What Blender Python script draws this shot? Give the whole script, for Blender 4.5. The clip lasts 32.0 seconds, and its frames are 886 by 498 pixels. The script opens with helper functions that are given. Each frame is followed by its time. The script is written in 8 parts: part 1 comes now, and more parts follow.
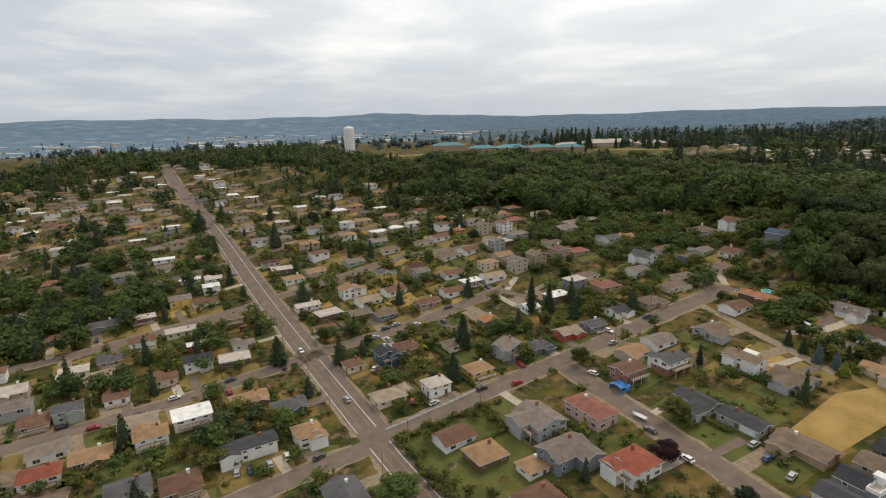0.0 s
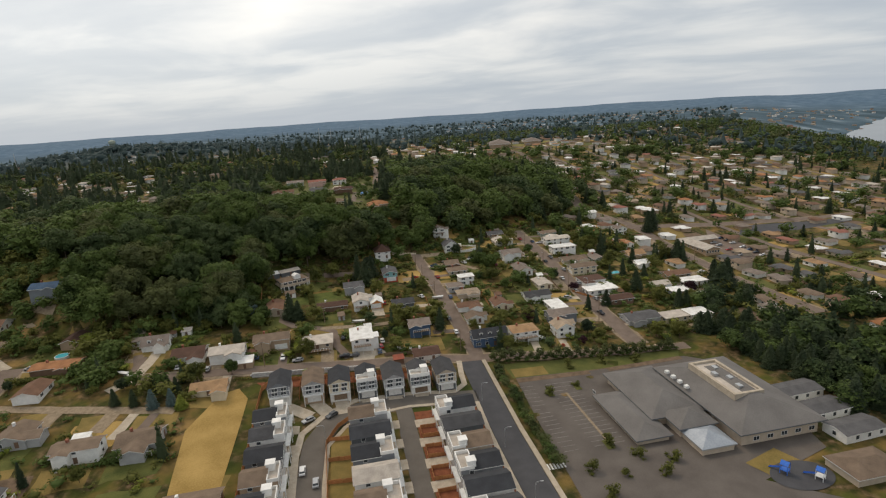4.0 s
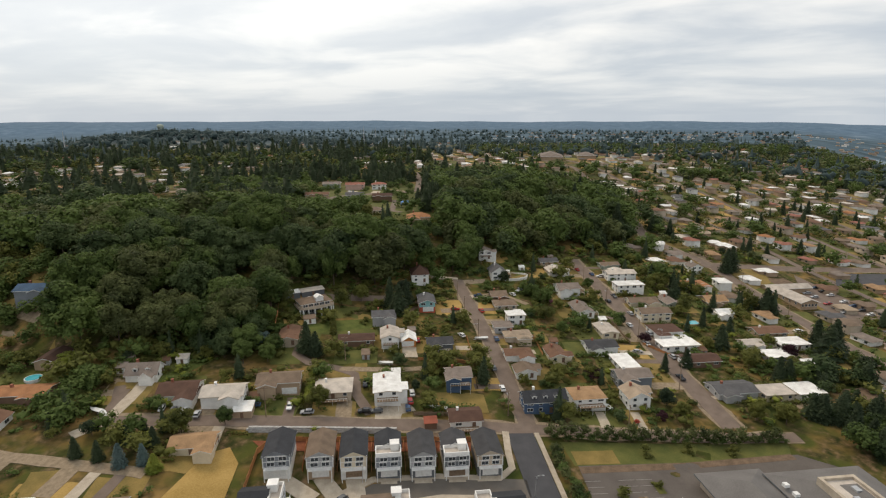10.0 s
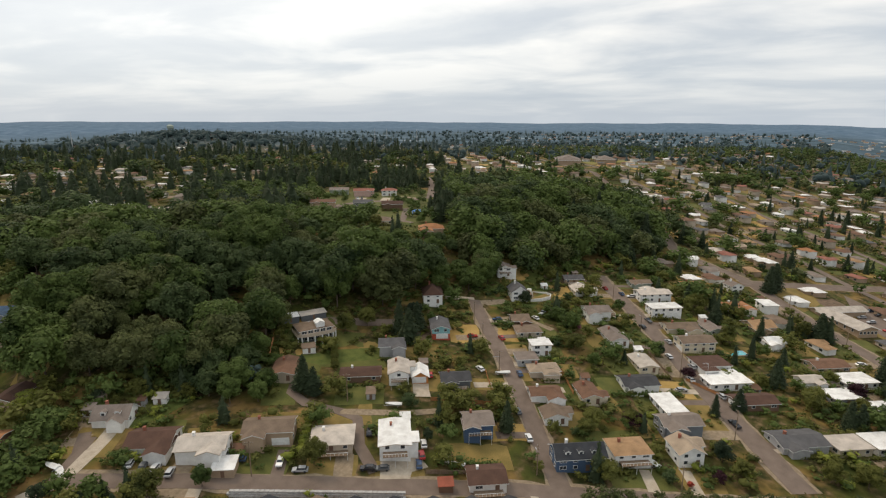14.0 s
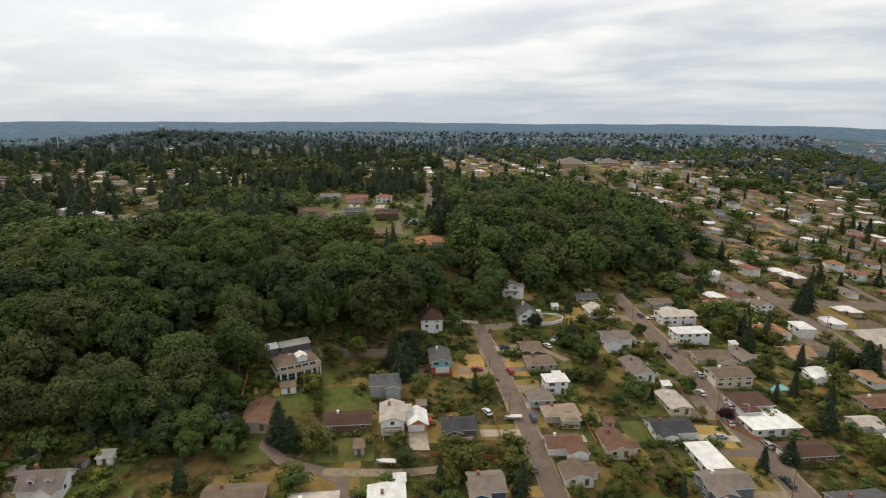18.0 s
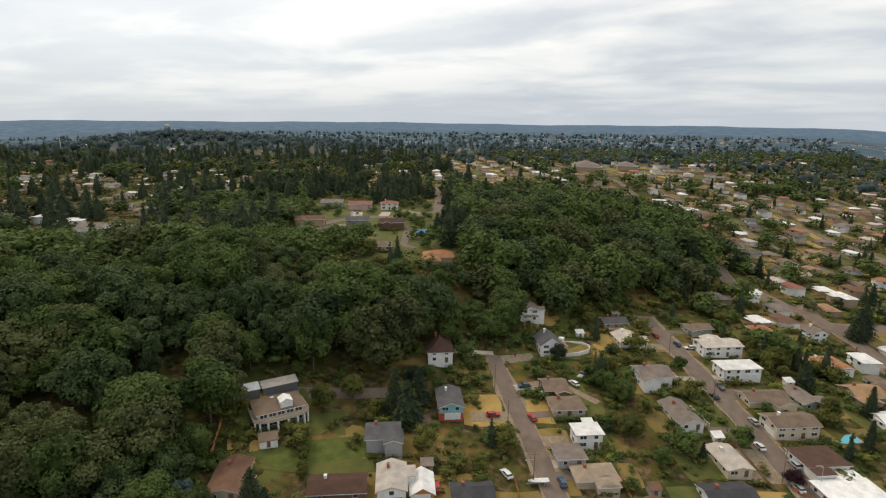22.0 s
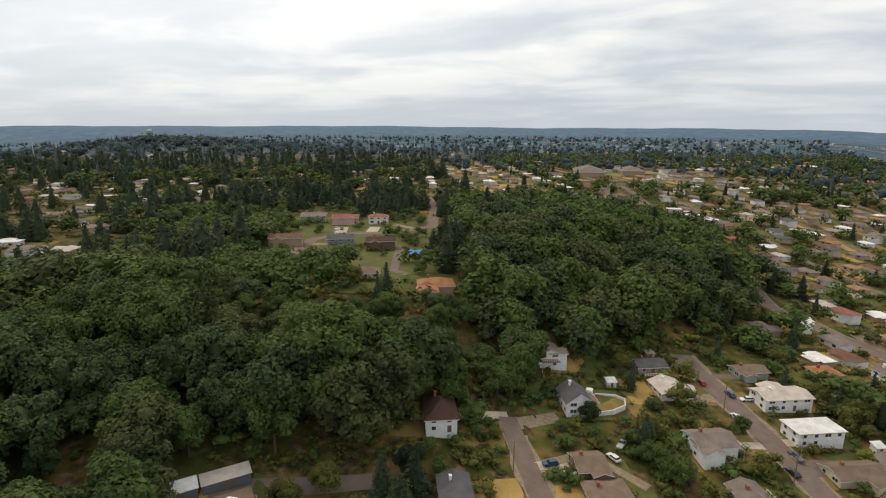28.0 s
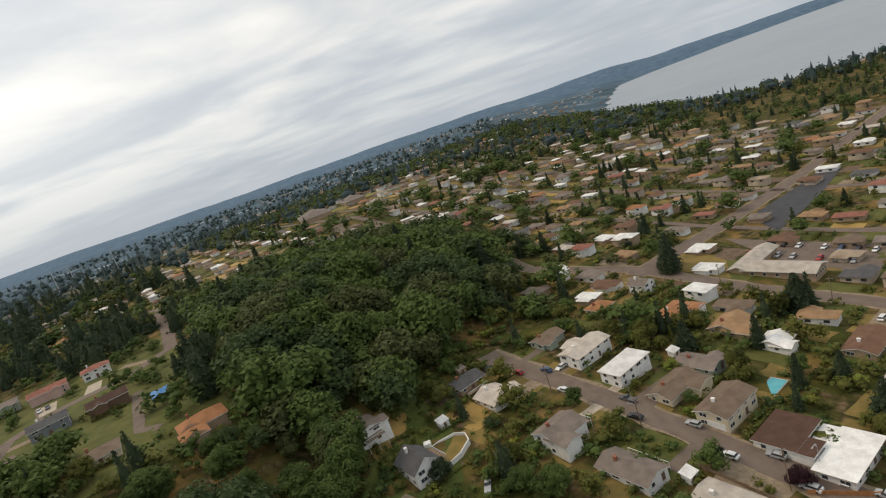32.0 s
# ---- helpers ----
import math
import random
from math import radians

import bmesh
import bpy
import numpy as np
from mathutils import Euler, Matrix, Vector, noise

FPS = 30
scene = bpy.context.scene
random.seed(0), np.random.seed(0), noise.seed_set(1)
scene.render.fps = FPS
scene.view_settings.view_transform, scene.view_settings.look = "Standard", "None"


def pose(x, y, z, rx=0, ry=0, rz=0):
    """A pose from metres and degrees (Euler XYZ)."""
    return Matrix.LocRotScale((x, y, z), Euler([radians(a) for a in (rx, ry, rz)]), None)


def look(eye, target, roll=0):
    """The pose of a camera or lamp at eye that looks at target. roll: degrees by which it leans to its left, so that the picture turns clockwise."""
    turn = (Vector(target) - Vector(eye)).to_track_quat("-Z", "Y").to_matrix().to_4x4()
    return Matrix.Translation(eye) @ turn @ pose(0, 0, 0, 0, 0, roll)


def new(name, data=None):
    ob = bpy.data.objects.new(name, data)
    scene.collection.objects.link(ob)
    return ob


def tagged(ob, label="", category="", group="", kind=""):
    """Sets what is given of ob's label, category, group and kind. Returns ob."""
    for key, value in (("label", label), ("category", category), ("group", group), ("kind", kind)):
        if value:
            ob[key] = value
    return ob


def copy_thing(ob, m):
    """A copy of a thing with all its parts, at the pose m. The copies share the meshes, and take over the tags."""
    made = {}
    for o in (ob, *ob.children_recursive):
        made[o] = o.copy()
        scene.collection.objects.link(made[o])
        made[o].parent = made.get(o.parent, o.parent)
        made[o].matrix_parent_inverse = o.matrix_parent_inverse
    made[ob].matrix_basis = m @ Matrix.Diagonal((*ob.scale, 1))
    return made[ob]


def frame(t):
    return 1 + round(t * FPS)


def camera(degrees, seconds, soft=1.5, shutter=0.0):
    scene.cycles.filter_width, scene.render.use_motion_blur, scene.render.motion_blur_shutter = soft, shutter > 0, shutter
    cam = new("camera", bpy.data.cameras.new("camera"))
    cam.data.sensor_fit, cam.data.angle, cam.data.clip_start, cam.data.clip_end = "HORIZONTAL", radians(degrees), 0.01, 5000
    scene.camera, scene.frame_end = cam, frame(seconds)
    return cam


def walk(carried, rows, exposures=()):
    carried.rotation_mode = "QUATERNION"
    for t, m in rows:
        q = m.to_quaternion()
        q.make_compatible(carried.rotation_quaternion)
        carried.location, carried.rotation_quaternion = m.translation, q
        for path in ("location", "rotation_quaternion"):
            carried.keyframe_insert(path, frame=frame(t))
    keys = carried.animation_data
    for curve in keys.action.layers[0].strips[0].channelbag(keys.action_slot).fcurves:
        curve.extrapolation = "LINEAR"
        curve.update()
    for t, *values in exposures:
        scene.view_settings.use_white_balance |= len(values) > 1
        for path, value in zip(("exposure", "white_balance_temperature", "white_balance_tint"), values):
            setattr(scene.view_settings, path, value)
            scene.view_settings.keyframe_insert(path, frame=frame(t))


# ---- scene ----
cam = camera(76.8, 32.0, soft=1.2)
ROWS = [
    (0.0, 0.00, 0.00, 100.00, 76.00, 1.30, 0.00),
    (0.5, -1.17, 5.88, 99.95, 76.13, 1.26, -0.44),
    (1.0, -2.33, 11.40, 99.85, 76.11, 4.15, 1.26),
    (1.5, -3.17, 16.69, 99.83, 76.02, 21.87, 0.20),
    (2.0, -3.35, 21.51, 99.67, 75.83, 30.08, -9.83),
    (2.5, -2.20, 25.78, 99.50, 76.12, 32.13, -28.55),
    (3.0, 0.16, 29.20, 99.39, 75.89, 28.94, -41.89),
    (3.5, 3.50, 31.77, 99.40, 75.79, 23.25, -56.98),
    (4.0, 7.48, 34.19, 99.35, 76.00, 3.73, -70.85),
    (4.5, 11.39, 35.99, 99.42, 76.14, -0.08, -74.50),
    (6.5, 26.26, 43.31, 99.52, 76.42, -0.04, -70.43),
    (7.0, 29.78, 45.29, 99.62, 76.41, -0.00, -69.75),
    (7.5, 33.49, 47.42, 99.49, 76.48, -0.03, -69.19),
    (8.0, 36.81, 49.32, 99.47, 76.50, -0.02, -68.43),
    (8.5, 40.12, 51.27, 99.56, 76.55, 0.06, -67.69),
    (9.0, 43.56, 53.18, 99.61, 76.54, 0.04, -67.07),
    (9.5, 46.73, 54.91, 99.62, 76.59, 0.03, -66.63),
    (10.0, 50.03, 56.73, 99.62, 76.60, 0.02, -66.25),
    (10.5, 53.48, 58.57, 99.52, 76.61, -0.02, -65.90),
    (11.0, 56.77, 60.30, 99.60, 76.65, -0.02, -65.78),
    (11.5, 60.45, 62.26, 99.83, 76.67, -0.11, -65.62),
    (12.0, 63.92, 64.12, 99.99, 76.70, -0.13, -65.48),
    (12.5, 67.23, 65.93, 100.19, 76.72, -0.08, -65.32),
    (13.0, 70.54, 67.81, 100.43, 76.70, -0.12, -65.14),
    (13.5, 73.67, 69.51, 100.59, 76.69, -0.19, -65.09),
    (14.0, 76.97, 71.31, 100.72, 76.69, -0.20, -65.08),
    (14.5, 80.32, 73.06, 100.74, 76.70, -0.20, -65.20),
    (16.5, 94.36, 80.53, 101.10, 76.75, -0.25, -65.43),
    (17.0, 97.67, 82.27, 101.24, 76.71, -0.24, -65.36),
    (17.5, 101.33, 84.12, 101.31, 76.71, -0.28, -65.29),
    (18.0, 104.86, 85.87, 101.49, 76.73, -0.31, -65.39),
    (18.5, 108.83, 87.71, 101.48, 76.73, -0.30, -65.38),
    (19.0, 112.55, 89.45, 101.47, 76.75, -0.28, -65.29),
    (19.5, 116.29, 91.35, 101.29, 76.72, -0.36, -65.04),
    (20.0, 120.12, 93.26, 101.43, 76.74, -0.33, -64.92),
    (20.5, 123.90, 95.14, 101.71, 76.79, -0.38, -64.86),
    (21.0, 127.42, 96.94, 101.96, 76.79, -0.47, -64.54),
    (21.5, 130.99, 98.81, 101.98, 76.80, -0.44, -64.54),
    (22.0, 134.57, 100.68, 101.56, 76.77, -0.56, -64.48),
    (22.5, 138.52, 102.76, 101.06, 76.78, -0.54, -64.57),
    (23.0, 142.18, 104.73, 100.84, 76.84, -0.52, -64.62),
    (23.5, 145.73, 106.62, 100.94, 76.92, -0.49, -64.70),
    (24.0, 149.19, 108.46, 101.12, 76.95, -0.53, -64.67),
    (24.5, 152.20, 110.12, 101.32, 76.94, -0.51, -64.79),
    (25.0, 155.47, 111.95, 101.20, 76.93, -0.49, -64.83),
    (25.5, 158.90, 113.78, 100.97, 76.95, -0.44, -64.92),
    (27.5, 172.81, 121.19, 100.61, 77.06, -0.36, -64.98),
    (28.0, 176.02, 122.98, 100.63, 77.13, -0.27, -65.32),
    (28.5, 179.09, 124.62, 100.64, 77.06, -0.35, -65.38),
    (29.0, 182.61, 126.29, 100.66, 77.07, -0.28, -65.86),
    (29.5, 186.57, 128.16, 100.70, 76.84, 5.90, -69.08),
    (30.0, 190.41, 129.69, 100.74, 76.80, 12.80, -70.90),
    (30.5, 194.10, 130.68, 100.66, 76.87, 16.22, -75.98),
    (31.0, 197.57, 131.12, 100.46, 76.81, 17.48, -81.14),
    (31.5, 201.09, 130.79, 100.23, 76.77, 18.04, -88.43),
    (32.0, 204.52, 129.69, 100.10, 76.73, 18.85, -95.47),
]
walk(cam, [(t, pose(x, y, z, rx, ry, rz)) for t, x, y, z, rx, ry, rz in ROWS],
     [(0, -0.2), (1.0, -0.22), (2.0, -0.4), (3.0, -0.78), (3.5, -0.6), (4.0, -0.32), (5.0, -0.16), (8.0, -0.14), (24.0, -0.12), (29.0, -0.14), (31.0, -0.2), (32.0, -0.3)])

# ---- light: overcast day, the sun behind cloud to the east ----
SUN_AZ, SUN_EL = radians(64), radians(50)
world = bpy.data.worlds.new("sky")
scene.world = world
world.use_nodes = True
wt = world.node_tree
wt.nodes.clear()


def wn(kind, **sockets):
    n = wt.nodes.new(kind)
    for key, value in sockets.items():
        n.inputs[key].default_value = value
    return n


w_out, w_bg = wn("ShaderNodeOutputWorld"), wn("ShaderNodeBackground", Strength=0.1)
w_sky = wn("ShaderNodeTexSky")
w_sky.sky_type, w_sky.sun_disc = "NISHITA", False
w_sky.sun_elevation, w_sky.sun_rotation = SUN_EL, math.pi / 2 - SUN_AZ
w_co, w_sep = wn("ShaderNodeTexCoord"), wn("ShaderNodeSeparateXYZ")
w_up = wn("ShaderNodeMath")
w_up.operation, w_up.inputs[1].default_value = "MAXIMUM", 0.0
w_add = wn("ShaderNodeMath")
w_add.operation, w_add.inputs[1].default_value = "ADD", 0.10
w_div = wn("ShaderNodeVectorMath")
w_div.operation = "DIVIDE"
w_comb = wn("ShaderNodeCombineXYZ")
w_map = wn("ShaderNodeMapping")
w_map.inputs["Rotation"].default_value = (0, 0, radians(-35))
w_map.inputs["Scale"].default_value = (0.56, 0.44, 0.0)
w_no = wn("ShaderNodeTexNoise", Scale=1.6, Detail=7.0, Roughness=0.52, Distortion=0.3)
w_no2 = wn("ShaderNodeTexNoise", Scale=0.45, Detail=2.0)
w_mixn = wn("ShaderNodeMix", Factor=0.5)
w_ramp = wn("ShaderNodeValToRGB")
w_ramp.color_ramp.elements[0].position, w_ramp.color_ramp.elements[0].color = 0.36, (5.8, 6.4, 7.2, 1)
w_ramp.color_ramp.elements[1].position, w_ramp.color_ramp.elements[1].color = 0.62, (12.0, 11.7, 11.1, 1)
mid = w_ramp.color_ramp.elements.new(0.49)
mid.color = (7.5, 7.9, 8.3, 1)
# the bright veil round the hidden sun
sun_way = (math.cos(SUN_AZ) * math.cos(SUN_EL), math.sin(SUN_AZ) * math.cos(SUN_EL), math.sin(SUN_EL))
w_dot = wn("ShaderNodeVectorMath")
w_dot.operation, w_dot.inputs[1].default_value = "DOT_PRODUCT", sun_way
w_veil = wn("ShaderNodeMapRange")
w_veil.inputs["From Min"].default_value, w_veil.inputs["From Max"].default_value = 0.45, 1.0
w_veil.inputs["To Min"].default_value, w_veil.inputs["To Max"].default_value = 0.0, 5.5
w_veilc = wn("ShaderNodeMix")
w_veilc.data_type, w_veilc.blend_type = "RGBA", "ADD"
w_veilc.inputs["Factor"].default_value = 1.0
w_tint = wn("ShaderNodeMix")
w_tint.data_type, w_tint.blend_type = "RGBA", "MULTIPLY"
w_tint.inputs["Factor"].default_value, w_tint.inputs["B"].default_value = 1.0, (1.0, 0.93, 0.80, 1)
w_cover = wn("ShaderNodeMix")
w_cover.data_type = "RGBA"
w_cover.inputs["Factor"].default_value = 0.9
ln = wt.links.new
ln(w_co.outputs["Generated"], w_sep.inputs[0])
ln(w_sep.outputs["Z"], w_up.inputs[0])
ln(w_up.outputs[0], w_add.inputs[0])
ln(w_add.outputs[0], w_comb.inputs["X"]), ln(w_add.outputs[0], w_comb.inputs["Y"]), ln(w_add.outputs[0], w_comb.inputs["Z"])
ln(w_co.outputs["Generated"], w_div.inputs[0])
ln(w_comb.outputs[0], w_div.inputs[1])
ln(w_div.outputs[0], w_map.inputs["Vector"])
ln(w_map.outputs[0], w_no.inputs["Vector"]), ln(w_map.outputs[0], w_no2.inputs["Vector"])
ln(w_no.outputs["Fac"], w_mixn.inputs["A"]), ln(w_no2.outputs["Fac"], w_mixn.inputs["B"])
ln(w_mixn.outputs["Result"], w_ramp.inputs["Fac"])
ln(w_co.outputs["Generated"], w_dot.inputs[0])
ln(w_dot.outputs["Value"], w_veil.inputs["Value"])
ln(w_veil.outputs["Result"], w_tint.inputs["A"])
ln(w_ramp.outputs["Color"], w_veilc.inputs["A"]), ln(w_tint.outputs["Result"], w_veilc.inputs["B"])
w_low = wn("ShaderNodeMapRange")
w_low.inputs["From Min"].default_value, w_low.inputs["From Max"].default_value = 0.0, 0.13
w_low.inputs["To Min"].default_value, w_low.inputs["To Max"].default_value = 0.75, 0.0
w_hor = wn("ShaderNodeMix")
w_hor.data_type = "RGBA"
w_hor.inputs["B"].default_value = (6.0, 6.7, 7.5, 1)
ln(w_sep.outputs["Z"], w_low.inputs["Value"]), ln(w_low.outputs["Result"], w_hor.inputs["Factor"]), ln(w_veilc.outputs["Result"], w_hor.inputs["A"])
ln(w_sky.outputs["Color"], w_cover.inputs["A"]), ln(w_hor.outputs["Result"], w_cover.inputs["B"])
ln(w_cover.outputs["Result"], w_bg.inputs["Color"]), ln(w_bg.outputs[0], w_out.inputs["Surface"])
sun = new("sun", bpy.data.lights.new("sun", "SUN"))
sun.data.energy, sun.data.angle, sun.data.color = 1.5, radians(16), (1.0, 0.80, 0.58)
sun.matrix_world = look((0, 0, 400), tuple(np.array((0, 0, 400)) - np.array(sun_way)))

# ---- materials ----
MATS = {}


def surface(name, c1, c2, scale=2.0, rough=0.85, metal=0.0, bump=0.0, fine=None, spread=0.0, detail=5.0, spec=0.3, stain=0.0):
    """Two colours mixed by noise at two scales, with relief; spread: brightness varied from object to object."""
    m = bpy.data.materials.new(name)
    m.use_nodes = True
    nt = m.node_tree
    b = nt.nodes["Principled BSDF"]
    b.inputs["Roughness"].default_value, b.inputs["Metallic"].default_value = rough, metal
    b.inputs["Specular IOR Level"].default_value = spec
    geo = nt.nodes.new("ShaderNodeNewGeometry")
    n1 = nt.nodes.new("ShaderNodeTexNoise")
    n1.inputs["Scale"].default_value, n1.inputs["Detail"].default_value = scale, detail
    n2 = nt.nodes.new("ShaderNodeTexNoise")
    n2.inputs["Scale"].default_value, n2.inputs["Detail"].default_value = fine or scale * 7, 3.0
    mx = nt.nodes.new("ShaderNodeMix")
    mx.inputs["Factor"].default_value = 0.4
    rp = nt.nodes.new("ShaderNodeValToRGB")
    rp.color_ramp.elements[0].position, rp.color_ramp.elements[1].position = 0.36, 0.64
    rp.color_ramp.elements[0].color, rp.color_ramp.elements[1].color = (*c1, 1), (*c2, 1)
    nt.links.new(geo.outputs["Position"], n1.inputs["Vector"])
    nt.links.new(geo.outputs["Position"], n2.inputs["Vector"])
    nt.links.new(n1.outputs["Fac"], mx.inputs["A"])
    nt.links.new(n2.outputs["Fac"], mx.inputs["B"])
    nt.links.new(mx.outputs["Result"], rp.inputs["Fac"])
    col = rp.outputs["Color"]
    if spread:
        oi = nt.nodes.new("ShaderNodeObjectInfo")
        mr = nt.nodes.new("ShaderNodeMapRange")
        mr.inputs["To Min"].default_value, mr.inputs["To Max"].default_value = 1 - spread, 1 + spread
        hs = nt.nodes.new("ShaderNodeHueSaturation")
        nt.links.new(oi.outputs["Random"], mr.inputs["Value"])
        nt.links.new(mr.outputs["Result"], hs.inputs["Value"])
        nt.links.new(col, hs.inputs["Color"])
        col = hs.outputs["Color"]
    nt.links.new(col, b.inputs["Base Color"])
    if bump:
        bp = nt.nodes.new("ShaderNodeBump")
        bp.inputs["Strength"].default_value, bp.inputs["Distance"].default_value = bump, 0.1
        nt.links.new(mx.outputs["Result"], bp.inputs["Height"])
        nt.links.new(bp.outputs["Normal"], b.inputs["Normal"])
    MATS[name] = m
    return m


def leaf_material(name, dark, light, scale=0.11):
    """Foliage: tint by tree-sized patches and from leaf to leaf, some light let through."""
    m = bpy.data.materials.new(name)
    m.use_nodes = True
    nt = m.node_tree
    b = nt.nodes["Principled BSDF"]
    b.inputs["Roughness"].default_value, b.inputs["Specular IOR Level"].default_value = 0.7, 0.15
    geo, no = nt.nodes.new("ShaderNodeNewGeometry"), nt.nodes.new("ShaderNodeTexNoise")
    no.inputs["Scale"].default_value, no.inputs["Detail"].default_value = scale, 3.0
    oi = nt.nodes.new("ShaderNodeObjectInfo")
    s1, s2 = nt.nodes.new("ShaderNodeMath"), nt.nodes.new("ShaderNodeMath")
    s1.operation = s2.operation = "MULTIPLY_ADD"
    s1.inputs[1].default_value = 0.16
    s2.inputs[1].default_value = 0.28
    rp = nt.nodes.new("ShaderNodeValToRGB")
    rp.color_ramp.elements[0].position, rp.color_ramp.elements[1].position = 0.42, 0.82
    rp.color_ramp.elements[0].color, rp.color_ramp.elements[1].color = (*dark, 1), (*light, 1)
    nt.links.new(geo.outputs["Position"], no.inputs["Vector"])
    nt.links.new(geo.outputs["Random Per Island"], s1.inputs[0])
    nt.links.new(no.outputs["Fac"], s1.inputs[2])
    nt.links.new(oi.outputs["Random"], s2.inputs[0])
    nt.links.new(s1.outputs[0], s2.inputs[2])
    nt.links.new(s2.outputs[0], rp.inputs["Fac"])
    nt.links.new(rp.outputs["Color"], b.inputs["Base Color"])
    thin, both = nt.nodes.new("ShaderNodeBsdfTranslucent"), nt.nodes.new("ShaderNodeMixShader")
    both.inputs["Fac"].default_value = 0.28
    nt.links.new(rp.outputs["Color"], thin.inputs["Color"])
    nt.links.new(b.outputs["BSDF"], both.inputs[1])
    nt.links.new(thin.outputs["BSDF"], both.inputs[2])
    nt.links.new(both.outputs["Shader"], nt.nodes["Material Output"].inputs["Surface"])
    MATS[name] = m
    return m


leaf_material("leaf_maple", (0.030, 0.053, 0.014), (0.104, 0.146, 0.038))
leaf_material("leaf_alder", (0.045, 0.058, 0.022), (0.120, 0.136, 0.048))
leaf_material("leaf_conifer", (0.021, 0.035, 0.019), (0.052, 0.072, 0.035))
leaf_material("leaf_dark", (0.028, 0.048, 0.018), (0.082, 0.114, 0.042))
# far foliage: green shifted to blue, haze painted into the leaf colour
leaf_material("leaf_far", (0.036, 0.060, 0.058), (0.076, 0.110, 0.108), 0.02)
leaf_material("leaf_yard", (0.042, 0.053, 0.013), (0.145, 0.150, 0.036), 0.2)
leaf_material("leaf_lime", (0.10, 0.14, 0.02), (0.26, 0.28, 0.05), 0.2)
leaf_material("leaf_plum", (0.014, 0.006, 0.010), (0.05, 0.018, 0.024), 0.2)
leaf_material("leaf_blue", (0.05, 0.09, 0.09), (0.12, 0.17, 0.16), 0.2)
leaf_material("leaf_pink", (0.30, 0.08, 0.14), (0.55, 0.28, 0.36), 0.4)
leaf_material("leaf_red", (0.35, 0.05, 0.03), (0.55, 0.12, 0.08), 0.4)
surface("bark", (0.07, 0.05, 0.035), (0.14, 0.11, 0.08), 3.0, 0.95, bump=0.4)
surface("asphalt", (0.136, 0.102, 0.080), (0.198, 0.152, 0.122), 0.25, 0.9, bump=0.15, fine=6)
surface("asphalt_park", (0.088, 0.075, 0.066), (0.135, 0.117, 0.102), 0.12, 0.9, bump=0.15, fine=5)
surface("asphalt_new", (0.050, 0.050, 0.055), (0.075, 0.075, 0.08), 0.2, 0.85, bump=0.1, fine=6)
surface("concrete", (0.35, 0.295, 0.225), (0.50, 0.43, 0.34), 0.5, 0.9, bump=0.1)
surface("gravel", (0.19, 0.145, 0.095), (0.32, 0.25, 0.17), 0.8, 0.95, bump=0.3, fine=12)
surface("paint_white", (0.62, 0.62, 0.60), (0.8, 0.8, 0.78), 1.2, 0.6)
surface("paint_yellow", (0.26, 0.19, 0.07), (0.34, 0.25, 0.10), 1.2, 0.6)
surface("dry_grass", (0.27, 0.175, 0.048), (0.43, 0.285, 0.095), 0.12, 0.95, bump=0.3, fine=2.5)
surface("paint_faded", (0.26, 0.24, 0.22), (0.36, 0.34, 0.31), 1.2, 0.7)
surface("asphalt_loop", (0.105, 0.092, 0.078), (0.142, 0.125, 0.108), 0.2, 0.88, bump=0.1, fine=6)
surface("lawn", (0.066, 0.080, 0.018), (0.128, 0.125, 0.032), 0.18, 0.95, bump=0.3, fine=3)
surface("lawn_dry", (0.148, 0.114, 0.032), (0.262, 0.182, 0.058), 0.18, 0.95, bump=0.3, fine=3)
surface("field_grass", (0.165, 0.150, 0.036), (0.235, 0.20, 0.055), 0.05, 0.95, bump=0.3, fine=1.5)
surface("meadow", (0.058, 0.080, 0.014), (0.115, 0.132, 0.030), 0.3, 0.95, bump=0.4, fine=2.5)
surface("soil", (0.10, 0.07, 0.045), (0.19, 0.13, 0.085), 0.4, 0.95, bump=0.3)
surface("mulch", (0.14, 0.045, 0.02), (0.24, 0.085, 0.04), 0.6, 0.95, bump=0.3)
surface("cedar", (0.34, 0.14, 0.05), (0.50, 0.24, 0.10), 1.5, 0.8, bump=0.2, spread=0.15)
surface("old_wood", (0.16, 0.11, 0.07), (0.27, 0.20, 0.14), 1.5, 0.9, bump=0.2, spread=0.15)
surface("glass_dark", (0.025, 0.03, 0.035), (0.06, 0.07, 0.08), 0.3, 0.12, spec=0.6)
surface("metal", (0.38, 0.39, 0.40), (0.52, 0.53, 0.54), 1.0, 0.45, 0.6)
surface("rubber", (0.02, 0.02, 0.02), (0.035, 0.035, 0.035), 3, 0.8)
surface("brick_red", (0.22, 0.08, 0.05), (0.34, 0.14, 0.09), 1.5, 0.9, bump=0.3)
surface("stone_wall", (0.30, 0.29, 0.28), (0.48, 0.47, 0.45), 1.2, 0.9, bump=0.5)
ROOFS = dict(brown=(0.145, 0.080, 0.050), dkbrown=(0.080, 0.043, 0.030), grey=(0.19, 0.155, 0.13), ltgrey=(0.45, 0.40, 0.345),
             charcoal=(0.055, 0.055, 0.058), navy=(0.036, 0.038, 0.043), tan=(0.29, 0.18, 0.095), orange=(0.31, 0.145, 0.065),
             red=(0.25, 0.075, 0.045), white=(0.72, 0.70, 0.66), slate=(0.092, 0.090, 0.092), beige=(0.32, 0.25, 0.18),
             blue=(0.05, 0.09, 0.15), pinkred=(0.25, 0.105, 0.075), greybrown=(0.165, 0.120, 0.085), tealroof=(0.10, 0.24, 0.27))
